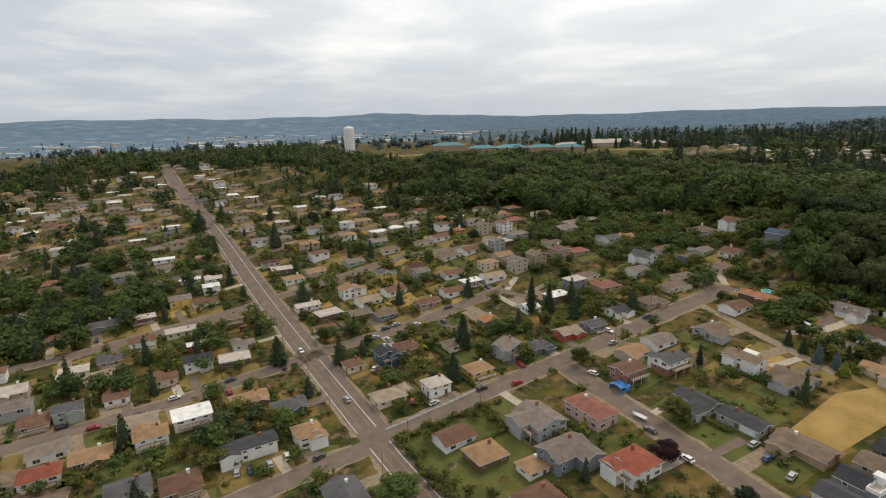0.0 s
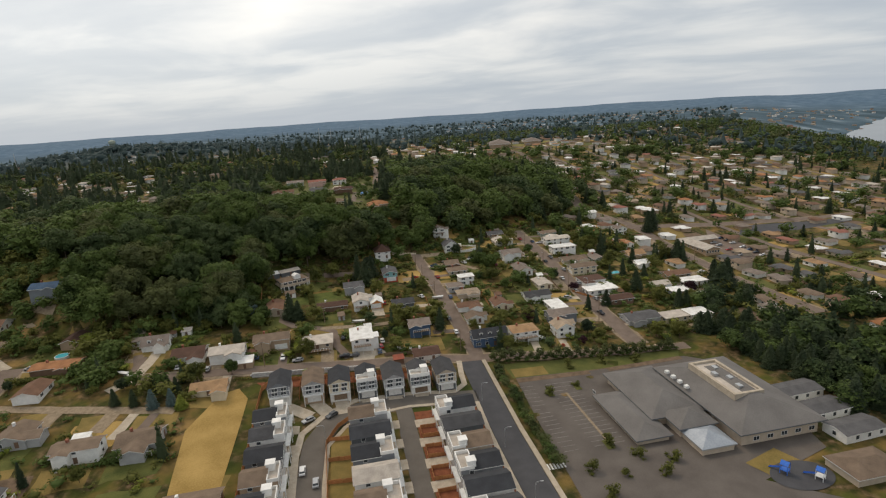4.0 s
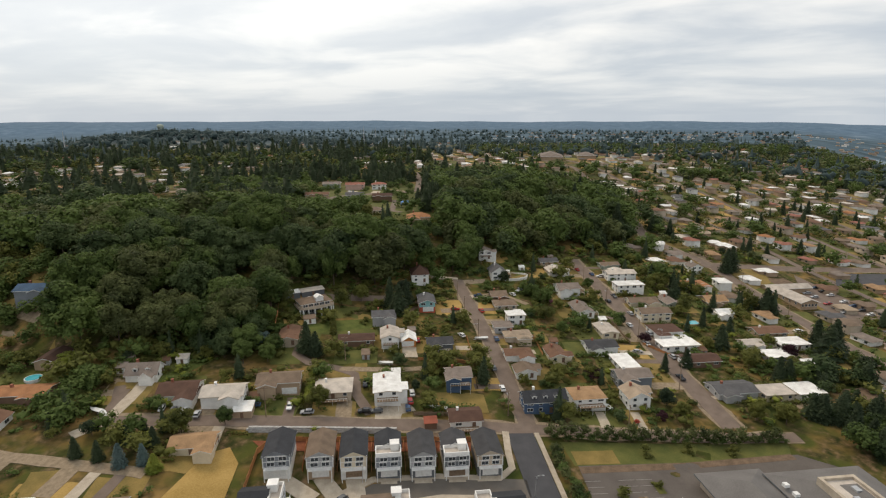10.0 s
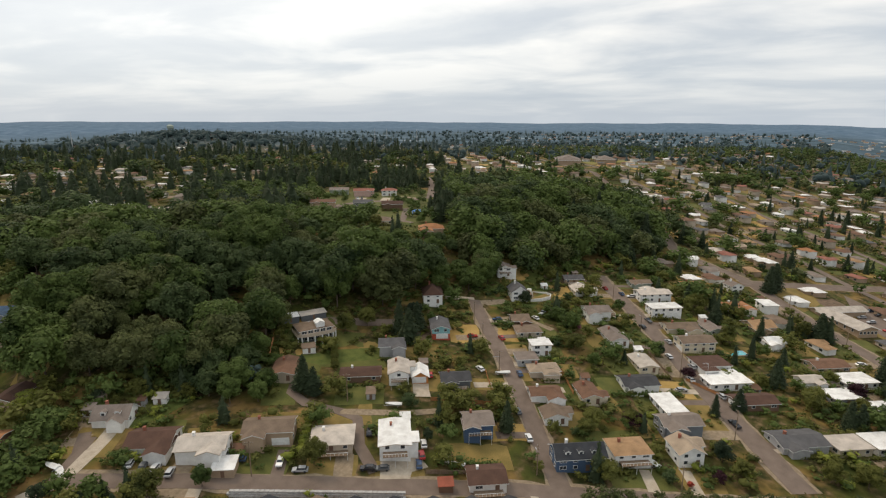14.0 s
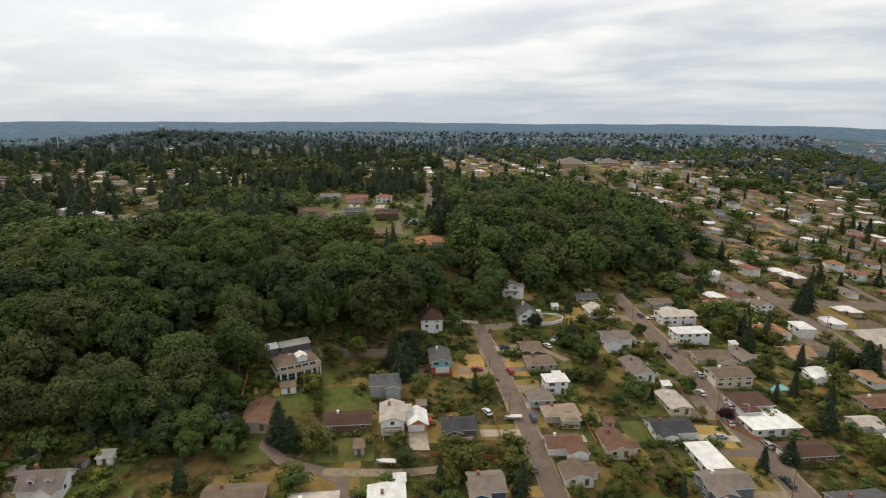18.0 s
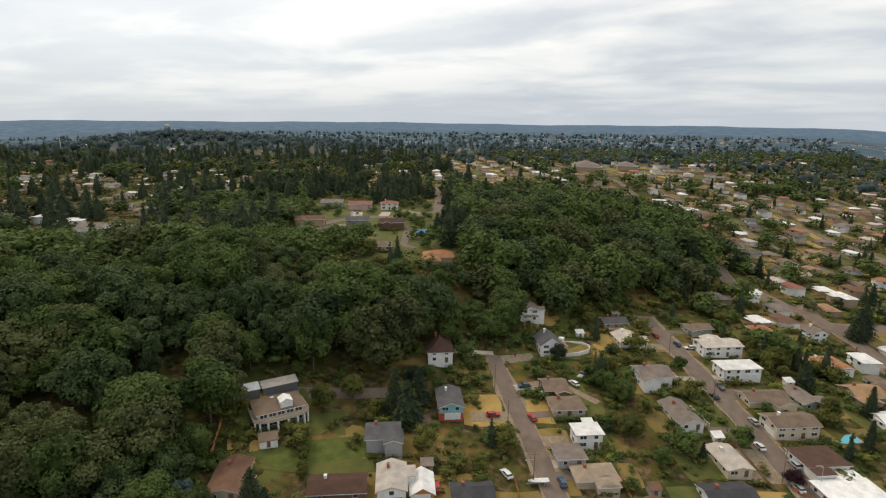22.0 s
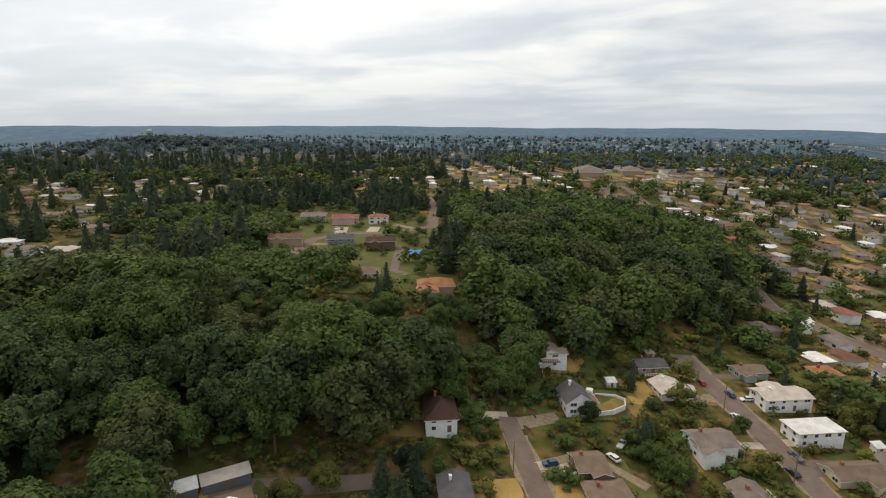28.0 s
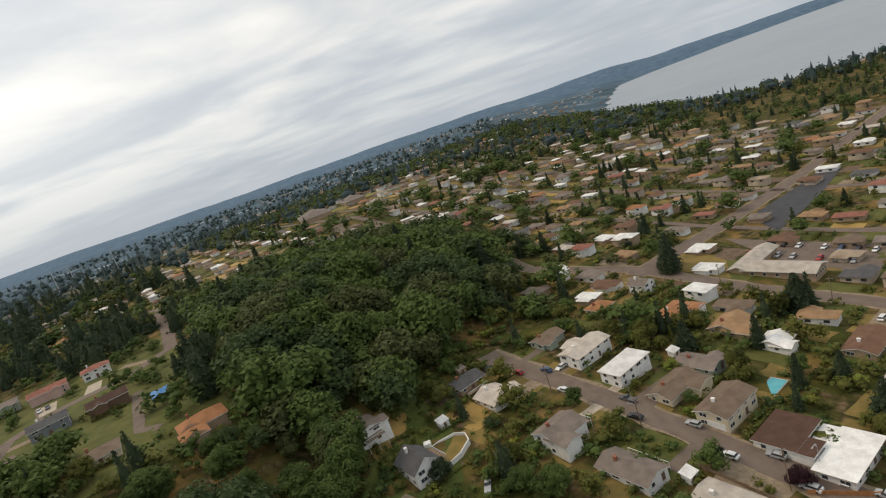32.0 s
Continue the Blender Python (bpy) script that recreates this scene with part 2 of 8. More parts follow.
for k, c in ROOFS.items():
    surface("roof_" + k, tuple(v * 0.78 for v in c), tuple(min(0.85, v * 1.25) for v in c), 0.35, 0.9, bump=0.35, fine=4.5, spread=0.10)
WALLS = dict(white=(0.77, 0.76, 0.73), cream=(0.62, 0.54, 0.40), beige=(0.48, 0.40, 0.31), tan=(0.38, 0.28, 0.19), brown=(0.17, 0.105, 0.07),
             grey=(0.36, 0.36, 0.36), bluegrey=(0.20, 0.215, 0.235), blue=(0.06, 0.10, 0.17), yellow=(0.60, 0.42, 0.12), brick=(0.30, 0.13, 0.09),
             pink=(0.55, 0.38, 0.33), dkgrey=(0.13, 0.14, 0.15), teal=(0.22, 0.42, 0.44), sage=(0.32, 0.36, 0.30), orangewall=(0.55, 0.22, 0.06), redwall=(0.42, 0.09, 0.05))
for k, c in WALLS.items():
    surface("wall_" + k, tuple(v * 0.88 for v in c), tuple(min(0.85, v * 1.1) for v in c), 0.5, 0.8, bump=0.15, fine=5, spread=0.06)

# ---- the lie of the land: a street grid turned 30.5 degrees; a runs along the side streets, b along the main road ----
CA, SA = 0.862, 0.507
HEAD = math.atan2(SA, CA)


def W(a, b):
    return CA * a - SA * b, SA * a + CA * b


def AB(x, y):
    return CA * x + SA * y, -SA * x + CA * y


def ease(x):
    x = np.clip(x, 0.0, 1.0)
    return x * x * (3 - 2 * x)


def ground_height(x, y):
    """Gentle slope up to a wooded bank, a plateau above it, valley and lake beyond, hills all round."""
    x, y = np.asarray(x, float), np.asarray(y, float)
    u, v = 0.43 * x + 0.9 * y, 0.9 * x - 0.43 * y
    foot = 280 + 140 * ease((60 - v) / 90)
    z = -5 + 0.085 * (np.clip(u, 140, foot) - 140)
    z = z + (36 - z) * ease((u - foot + 5) / 105) * (1 - 0.55 * ease((v - 330) / 200) * ease((520 - u) / 150))
    z = z - 6 * ease((60 - v) / 160) * ease((330 - u) / 120)
    z = z - 3 * ease((v - 20) / 70) * ease((250 - u) / 70)
    d, az = np.hypot(x, y), np.degrees(np.arctan2(y, x))
    east = ease((az + 16) / 10) * ease((68 - az) / 22)
    shore = ease((-10 - az) / 12)
    z = z - (62 - 40 * east) * ease((d - 1150 + 200 * shore) / (900 - 250 * shore))
    # a wooded knoll that bears the far water tower
    z = z + 34 * np.exp(-((x - 1190) / 330) ** 2 - ((y - 1420) / 260) ** 2)
    ridge = ease((d - 3500 - 900 * ease((-24 - az) / 16)) / 1000) * (67 + 7 * np.sin(az * 0.21 + 1) + 4 * np.sin(az * 0.67) + 2 * np.sin(az * 1.9))
    return z + ridge * (1 - 0.42 * east) * (1 + 0.45 * ease((az - 84) / 14))


def gh(x, y):
    return float(ground_height(x, y))


def mesh_object(name, verts, faces, mats, slots=None, parent=None, smooth=False):
    me = bpy.data.meshes.new(name)
    me.from_pydata([tuple(v) for v in verts], [], [tuple(f) for f in faces])
    for m in mats:
        me.materials.append(MATS[m])
    if slots is not None:
        me.polygons.foreach_set("material_index", np.asarray(slots, dtype=np.int32))
    if smooth:
        me.polygons.foreach_set("use_smooth", np.ones(len(faces), dtype=bool))
    ob = new(name, me)
    if parent:
        ob.parent = parent
    return ob


def tri_object(name, verts, tris, mats, slots=None):
    """A large mesh from arrays of points and triangles."""
    me = bpy.data.meshes.new(name)
    verts, tris = np.asarray(verts, np.float32), np.asarray(tris, np.int32)
    me.vertices.add(len(verts))
    me.vertices.foreach_set("co", verts.ravel())
    me.loops.add(tris.size)
    me.loops.foreach_set("vertex_index", tris.ravel())
    me.polygons.add(len(tris))
    me.polygons.foreach_set("loop_start", np.arange(0, tris.size, 3, dtype=np.int32))
    for m in mats:
        me.materials.append(MATS[m])
    if slots is not None:
        me.polygons.foreach_set("material_index", np.asarray(slots, np.int32))
    me.update(calc_edges=True)
    return new(name, me)


class Shape:
    """Gathers boxes and faces for one mesh."""

    def __init__(self):
        self.v, self.f, self.s = [], [], []

    def face(self, pts, slot=0):
        n = len(self.v)
        self.v += [tuple(p) for p in pts]
        self.f.append(tuple(range(n, n + len(pts))))
        self.s.append(slot)
        return self

    def box(self, x0, y0, z0, x1, y1, z1, slot=0, top=None):
        n = len(self.v)
        self.v += [(x, y, z) for z in (z0, z1) for x, y in ((x0, y0), (x1, y0), (x1, y1), (x0, y1))]
        for q in ((3, 2, 1, 0), (4, 5, 6, 7), (0, 1, 5, 4), (1, 2, 6, 5), (2, 3, 7, 6), (3, 0, 4, 7)):
            self.f.append(tuple(n + i for i in q))
            self.s.append(slot)
        if top is not None:
            self.s[-5] = top
        return self

    def prism(self, pts, z0, z1, slot=0, top=None):
        n, k = len(self.v), len(pts)
        self.v += [(x, y, z0) for x, y in pts] + [(x, y, z1) for x, y in pts]
        self.f.append(tuple(n + k + i for i in range(k)))
        self.s.append(slot if top is None else top)
        for i in range(k):
            j = (i + 1) % k
            self.f.append((n + i, n + j, n + k + j, n + k + i))
            self.s.append(slot)
        return self

    def tube(self, x, y, z0, z1, r0, r1, k=8, slot=0):
        n = len(self.v)
        for z, r in ((z0, r0), (z1, r1)):
            self.v += [(x + r * math.cos(2 * math.pi * i / k), y + r * math.sin(2 * math.pi * i / k), z) for i in range(k)]
        for i in range(k):
            j = (i + 1) % k
            self.f.append((n + i, n + j, n + k + j, n + k + i))
            self.s.append(slot)
        self.f.append(tuple(n + k + i for i in range(k)))
        self.s.append(slot)
        return self

    def make(self, name, mats, parent=None, label=""):
        ob = mesh_object(name, self.v, self.f, mats if isinstance(mats, (list, tuple)) else [mats], self.s, parent)
        if label:
            ob["label"] = label
        return ob


def inside(a, b, poly):
    """Whether the points lie in the outline."""
    a, b = np.asarray(a, float), np.asarray(b, float)
    hit = np.zeros(a.shape, bool)
    for (x0, y0), (x1, y1) in zip(poly, poly[1:] + poly[:1]):
        if y0 != y1:
            hit ^= ((y0 > b) != (y1 > b)) & (a < (x1 - x0) * (b - y0) / (y1 - y0) + x0)
    return hit


WOOD = [(285, 150), (283, 105), (306, 77), (347, 53), (354, 16), (377, -22), (420, -77), (446, -142), (481, -200), (560, -190), (640, -150),
        (640, -60), (560, -25), (440, -22), (412, 10), (408, 70), (430, 130), (430, 250), (440, 420), (400, 520), (300, 560), (230, 450),
        (268, 385), (292, 300), (345, 280), (352, 180), (330, 160)]

# ground: one sheet, fine near the streets and coarse towards the hills
gx = np.unique(np.concatenate([np.linspace(-4900, -700, 43), np.arange(-700, 900, 8.0), np.linspace(900, 4900, 43)]))
gy = np.unique(np.concatenate([np.linspace(-4900, -400, 43), np.arange(-400, 900, 8.0), np.linspace(900, 4900, 43)]))
GX, GY = np.meshgrid(gx, gy)
GZ = ground_height(GX, GY)
nx, ny = len(gx), len(gy)
idx = np.arange(nx * ny).reshape(ny, nx)
q = np.stack([idx[:-1, :-1], idx[:-1, 1:], idx[1:, 1:], idx[1:, :-1]], -1).reshape(-1, 4)
tris = np.concatenate([q[:, [0, 1, 2]], q[:, [0, 2, 3]]])


def ground_material():
    m = bpy.data.materials.new("ground")
    m.use_nodes = True
    nt = m.node_tree
    b = nt.nodes["Principled BSDF"]
    b.inputs["Roughness"].default_value, b.inputs["Specular IOR Level"].default_value = 0.95, 0.1
    geo = nt.nodes.new("ShaderNodeNewGeometry")

    def noise_at(s, d=4.0):
        n = nt.nodes.new("ShaderNodeTexNoise")
        n.inputs["Scale"].default_value, n.inputs["Detail"].default_value = s, d
        nt.links.new(geo.outputs["Position"], n.inputs["Vector"])
        return n.outputs["Fac"]

    def ramp(fac, *stops):
        r = nt.nodes.new("ShaderNodeValToRGB")
        r.color_ramp.elements[0].position, r.color_ramp.elements[0].color = stops[0][0], (*stops[0][1], 1)
        r.color_ramp.elements[1].position, r.color_ramp.elements[1].color = stops[-1][0], (*stops[-1][1], 1)
        for p, c in stops[1:-1]:
            r.color_ramp.elements.new(p).color = (*c, 1)
        nt.links.new(fac, r.inputs["Fac"])
        return r.outputs["Color"]

    def mix(fac, c1, c2):
        x = nt.nodes.new("ShaderNodeMix")
        x.data_type = "RGBA"
        nt.links.new(fac, x.inputs["Factor"])
        nt.links.new(c1, x.inputs["A"])
        nt.links.new(c2, x.inputs["B"])
        return x.outputs["Result"]

    lawns = ramp(noise_at(0.055), (0.34, (0.036, 0.048, 0.011)), (0.48, (0.075, 0.080, 0.018)), (0.58, (0.158, 0.108, 0.034)), (0.70, (0.27, 0.170, 0.064)))
    beds = ramp(noise_at(0.35), (0.38, (0.030, 0.036, 0.010)), (0.53, (0.080, 0.062, 0.026)), (0.67, (0.19, 0.128, 0.074)))
    fac = nt.nodes.new("ShaderNodeMapRange")
    fac.inputs["From Min"].default_value, fac.inputs["From Max"].default_value = 0.40, 0.60
    nt.links.new(noise_at(0.13, 3.0), fac.inputs["Value"])
    near = mix(fac.outputs["Result"], lawns, beds)
    # backdrop: distant woods and towns, blue haze of distance mixed into their colours
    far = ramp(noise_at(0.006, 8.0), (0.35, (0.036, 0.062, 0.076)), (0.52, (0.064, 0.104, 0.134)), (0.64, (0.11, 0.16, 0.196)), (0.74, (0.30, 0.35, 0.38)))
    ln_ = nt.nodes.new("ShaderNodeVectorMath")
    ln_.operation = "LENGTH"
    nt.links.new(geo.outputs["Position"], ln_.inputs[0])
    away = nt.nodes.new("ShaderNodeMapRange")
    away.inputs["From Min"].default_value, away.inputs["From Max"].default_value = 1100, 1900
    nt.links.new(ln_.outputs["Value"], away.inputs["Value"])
    # hills bluer still: thicker haze put into the base colour
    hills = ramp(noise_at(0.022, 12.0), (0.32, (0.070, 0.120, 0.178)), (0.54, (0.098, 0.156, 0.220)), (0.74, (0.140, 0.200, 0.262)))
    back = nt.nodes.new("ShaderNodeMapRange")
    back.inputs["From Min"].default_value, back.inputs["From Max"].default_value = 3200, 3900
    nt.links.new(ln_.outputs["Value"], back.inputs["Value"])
    # paler haze tones, blended into the colour towards the west
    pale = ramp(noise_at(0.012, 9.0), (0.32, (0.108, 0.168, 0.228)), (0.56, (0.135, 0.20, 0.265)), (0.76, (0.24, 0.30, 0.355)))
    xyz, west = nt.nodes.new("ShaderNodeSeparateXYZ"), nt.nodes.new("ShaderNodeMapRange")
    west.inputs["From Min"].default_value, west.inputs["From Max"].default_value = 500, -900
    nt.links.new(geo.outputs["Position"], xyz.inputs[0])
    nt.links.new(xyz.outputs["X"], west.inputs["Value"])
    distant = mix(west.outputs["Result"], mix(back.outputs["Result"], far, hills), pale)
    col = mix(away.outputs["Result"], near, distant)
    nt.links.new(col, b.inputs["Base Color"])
    bp = nt.nodes.new("ShaderNodeBump")
    bp.inputs["Strength"].default_value, bp.inputs["Distance"].default_value = 0.5, 0.3
    nt.links.new(noise_at(1.6), bp.inputs["Height"])
    nt.links.new(bp.outputs["Normal"], b.inputs["Normal"])
    MATS["ground"] = m


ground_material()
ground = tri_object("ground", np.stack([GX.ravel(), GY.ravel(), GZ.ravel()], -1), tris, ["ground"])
ground.data.polygons.foreach_set("use_smooth", np.ones(len(tris), dtype=bool))
tagged(ground, "sloping ground with lawns, dry grass and soil", "ground", kind="structure")

# lake beyond the eastern houses
surface("water", (0.20, 0.235, 0.27), (0.25, 0.285, 0.32), 0.002, 0.35, spec=0.5)
lk = Shape()
lk.prism([(204 + r * math.cos(radians(t)), 130 + r * math.sin(radians(t))) for r, t in
          ((700, -62), (5000, -62), (4800, -40), (4050, -32.5), (3400, -25.2), (2900, -19.5), (2600, -15.5), (2000, -15), (1500, -18.5), (1100, -23), (800, -31), (700, -42))], -44, -42)
tagged(lk.make("water", "water"), "calm grey lake beyond the houses", "lake", kind="structure")

# ---- roads ----
ROADS = []


def strip(path, width, lift, uneven=0.0):
    """A ribbon laid over the ground along a path in street coordinates."""
    pts = []
    for (a0, b0), (a1, b1) in zip(path, path[1:]):
        n = max(1, int(math.hypot(a1 - a0, b1 - b0) / 5))
        pts += [(a0 + (a1 - a0) * i / n, b0 + (b1 - b0) * i / n) for i in range(n)]
    pts.append(path[-1])
    s = Shape()
    rows_ = []
    for i, (a, b) in enumerate(pts):
        p, n = pts[max(0, i - 1)], pts[min(len(pts) - 1, i + 1)]
        da, db = n[0] - p[0], n[1] - p[1]
        k = math.hypot(da, db) or 1
        na, nb = -db / k, da / k
        row = []
        for f in (-0.5, -0.25, 0, 0.25, 0.5):
            e = uneven * (random.random() - 0.5) if abs(f) == 0.5 else 0
            x, y = W(a + na * (f * width + e), b + nb * (f * width + e))
            row.append((x, y, gh(x, y) + lift))
        rows_.append(row)
    for r0, r1 in zip(rows_, rows_[1:]):
        for i in range(4):
            s.face((r0[i + 1], r1[i + 1], r1[i], r0[i]))
    # kerb-deep edges
    for r0, r1 in zip(rows_, rows_[1:]):
        for i in (0, 4):
            s.face((r0[i], r1[i], (*r1[i][:2], r1[i][2] - 0.4), (*r0[i][:2], r0[i][2] - 0.4)))
    return s


def road(name, path, width, mat="asphalt", lift=0.16, label="worn grey asphalt street between houses", verge=None):
    ROADS.append((path, width))
    tagged(strip(path, width, lift, 0.5 if mat != "asphalt_new" else 0).make(name, mat), label, "road", kind="structure")
    if verge:
        tagged(strip(path, width + verge, lift - 0.065, 1.6).make("verge", "gravel"), "gravel and dry grass verge along the street", "verge", kind="structure")


def line(path, width, mat="paint_white", lift=0.20, name="lane_marking"):
    tagged(strip(path, width, lift).make(name, mat), "painted line on the asphalt", "road marking", kind="structure")


MAIN = 64
road("main_road", [(66, 40), (66, 163), (64, 400), (61, 640), (57.5, 850)], 11.5, label="long straight grey main road running up the hill", verge=3)
for o in (-3.6, 3.6):
    line([(MAIN + 1 + o, 45), (MAIN + 1 + o, 158)], 0.22), line([(MAIN + 0.5 + o, 168), (63.5 + o, 228)], 0.22), line([(63.2 + o, 240), (62.5 + o, 500)], 0.2)
for o in (-1.6, 1.6):
    line([(MAIN + 1 + o, 45), (MAIN + 1 + o, 155)], 0.18, "paint_yellow"), line([(MAIN + 0.5 + o, 170), (63.5 + o, 300)], 0.16, "paint_yellow")
road("side_street", [(66, 161), (120, 163), (262, 161)], 8.5, verge=3)
road("side_street", [(66, 160), (20, 155), (-60, 148)], 8.0, verge=2.5)
road("side_street", [(64, 233), (20, 231), (-60, 224), (-200, 214)], 7.5, verge=2.5)
road("side_street", [(64, 234), (120, 234), (175, 236)], 7.0, verge=2)
road("side_street", [(63, 311), (0, 306), (-200, 296)], 7.0, verge=2)
road("side_street", [(63, 312), (150, 316), (205, 300)], 6.5, verge=2)
for b_ in (390, 468, 546, 624, 702):
    road("side_street", [(-230, b_ - 14), (62, b_), (205 if b_ < 500 else 180, b_ + 4)], 6.5)
road("side_street", [(148, 158), (145, 120), (141, 80), (140, 60)], 7.5, label="cracked grey dead-end street", verge=3)
road("gravel_lane", [(233, 156), (226, 125), (218, 90)], 4.0, "gravel", label="pale gravel lane behind gardens")
road("hillside_street", [(236, -26), (300, -24), (371, -20)], 6.2, label="worn asphalt street climbing to the woods", verge=2)
road("side_street", [(243, 110), (242, 70), (240, -11), (233, -70), (228, -118)], 5.6, verge=2)
road("dead_end_street", [(236, -99), (320, -101), (416, -102)], 8.0, label="wide worn asphalt dead-end street", verge=2.5)
road("side_street", [(240, -198), (412, -197), (470, -180), (560, -200)], 7.5, verge=2)
road("side_street", [(410, -190), (412, -300), (416, -560)], 8.5, verge=2)
for b_ in (-272, -342, -412, -482, -552):
    road("side_street", [(250, b_), (620, b_ + 11), (900, b_ + 20)], 5.5)
road("side_street", [(560, -200), (760, -225), (980, -215)], 7.0)
road("new_street", [(40, -21.4), (150, -21.6), (236, -21.8)], 9.0, "asphalt_new", 0.2, "fresh black asphalt street with pale kerbs")
road("new_loop_street", [(210, -18), (212, 12), (210, 26), (203, 36), (192, 42), (170, 43), (60, 44)], 7.5, "asphalt_loop", 0.2, "new asphalt loop street between townhouses")
road("alley", [(213, 10.5), (120, 10.5), (60, 10.5)], 6.0, "asphalt_loop", 0.2, "grey asphalt alley behind townhouses")
road("hilltop_street", [(478, 66), (525, 58), (540, 40), (541, 10), (560, -12), (620, -18), (720, -22)], 7.0, label="pale asphalt street on the hilltop")

# building plots and streets marked on a one-metre grid, so that plants keep clear of them
RECTS = []
GRID_A, GRID_B = -460, -1000

# ---- houses ----
WIN = {}


def window_meshes(w, h):
    """Frame and pane of a window of that size, facing -y, shared by all alike."""
    if (w, h) not in WIN:
        f, t = 0.09, 0.08
        s = Shape().box(-w / 2 - f, -t, -h / 2 - f, w / 2 + f, 0.03, -h / 2).box(-w / 2 - f, -t, h / 2, w / 2 + f, 0.03, h / 2 + f)
        s.box(-w / 2 - f, -t, -h / 2, -w / 2, 0.03, h / 2).box(w / 2, -t, -h / 2, w / 2 + f, 0.03, h / 2)
        if w > 1.3:
            s.box(-0.04, -t, -h / 2, 0.04, 0.0, h / 2)
        a = s.make("window", "paint_white")
        b = Shape().box(-w / 2, -0.04, -h / 2, w / 2, -0.01, h / 2).make("pane", "glass_dark")
        s.box(-w / 2, -0.04, -h / 2, w / 2, -0.01, h / 2, 1)
        c = s.make("window", ["paint_white", "glass_dark"])
        WIN[w, h] = a.data, b.data, c.data
        for o in (a, b, c):
            bpy.data.objects.remove(o)
    return WIN[w, h]


def add_window(house_ob, x, y, z, turn, w, h, pane=True):
    fm, pm, both = window_meshes(w, h)
    f = new("window", fm if pane else both)
    f.parent, f.location, f.rotation_euler = house_ob, (x, y, z), (0, 0, turn)
    if pane:
        p = new("pane", pm)
        p.parent = f
    return f


HOUSES = []


def roof_slab(s, x0, y0, x1, y1, z, rise, kind, axis, over=0.55, t=0.22, hipped=0.5):
    """Pitched roof with eaves; slot 0 covering, slot 1 fascia."""
    X0, Y0, X1, Y1 = x0 - over, y0 - over, x1 + over, y1 + over
    if kind == "flat":
        s.box(X0, Y0, z, X1, Y1, z + 0.28, 1, top=0)
        return
    cx, cy = (x0 + x1) / 2, (y0 + y1) / 2
    drop = over * rise / ((y1 - y0) / 2 if axis == "x" else (x1 - x0) / 2)
    e, top = z - drop, z + rise
    ins = 0
    if kind == "hip":
        ins = min(X1 - X0, Y1 - Y0) * hipped
    if axis == "x":
        r0, r1 = (X0 + ins, cy, top), (X1 - ins, cy, top)
    else:
        r0, r1 = (cx, Y0 + ins, top), (cx, Y1 - ins, top)
    c = [(X0, Y0, e), (X1, Y0, e), (X1, Y1, e), (X0, Y1, e)]
    lo = [(x, y, zz - t) for x, y, zz in c]
    if axis == "x":
        s.face((c[0], c[1], r1, r0)).face((c[2], c[3], r0, r1))
        ends = ((c[1], c[2], r1), (c[3], c[0], r0))
    else:
        s.face((c[1], c[2], r1, r0)).face((c[3], c[0], r0, r1))
        ends = ((c[2], c[3], r1), (c[0], c[1], r0))
    if kind == "hip":
        for f in ends:
            s.face(f)
        for i in range(4):
            s.face((lo[i], lo[(i + 1) % 4], c[(i + 1) % 4], c[i]), 1)
        s.face(lo[::-1], 1)
    else:
        rl0, rl1 = (*r0[:2], r0[2] - t), (*r1[:2], r1[2] - t)
        if axis == "x":
            s.face((lo[0], rl0, rl1, lo[1]), 1).face((lo[2], rl1, rl0, lo[3]), 1)
            s.face((lo[0], lo[1], c[1], c[0]), 1).face((lo[2], lo[3], c[3], c[2]), 1)
            for p, q_, r, rl in ((1, 2, r1, rl1), (3, 0, r0, rl0)):
                s.face((lo[p], rl, r, c[p]), 1).face((rl, lo[q_], c[q_], r), 1)
        else:
            s.face((lo[1], rl0, rl1, lo[2]), 1).face((lo[3], rl1, rl0, lo[0]), 1)
            s.face((lo[1], lo[2], c[2], c[1]), 1).face((lo[3], lo[0], c[0], c[3]), 1)
            for p, q_, r, rl in ((2, 3, r1, rl1), (0, 1, r0, rl0)):
                s.face((lo[p], rl, r, c[p]), 1).face((rl, lo[q_], c[q_], r), 1)


def wall_block(s, x0, y0, x1, y1, z0, z1, rise=0.0, axis=None, slot=0):
    """Walls of a block with its gable ends."""
    s.box(x0, y0, z0, x1, y1, z1, slot)
    if rise and axis == "x":
        cy = (y0 + y1) / 2
        for x, o in ((x0, -1), (x1, 1)):
            s.face(((x, y0, z1), (x, y1, z1), (x, cy, z1 + rise))[::o], slot)
    elif rise and axis == "y":
        cx = (x0 + x1) / 2
        for y, o in ((y0, 1), (y1, -1)):
            s.face(((x0, y, z1), (x1, y, z1), (cx, y, z1 + rise))[::o], slot)


WORDS = dict(dkbrown="dark brown", ltgrey="light grey", greybrown="grey-brown", bluegrey="blue-grey", dkgrey="dark grey", pinkred="faded red", tealroof="teal",
             orangewall="orange", redwall="red", sage="sage green")


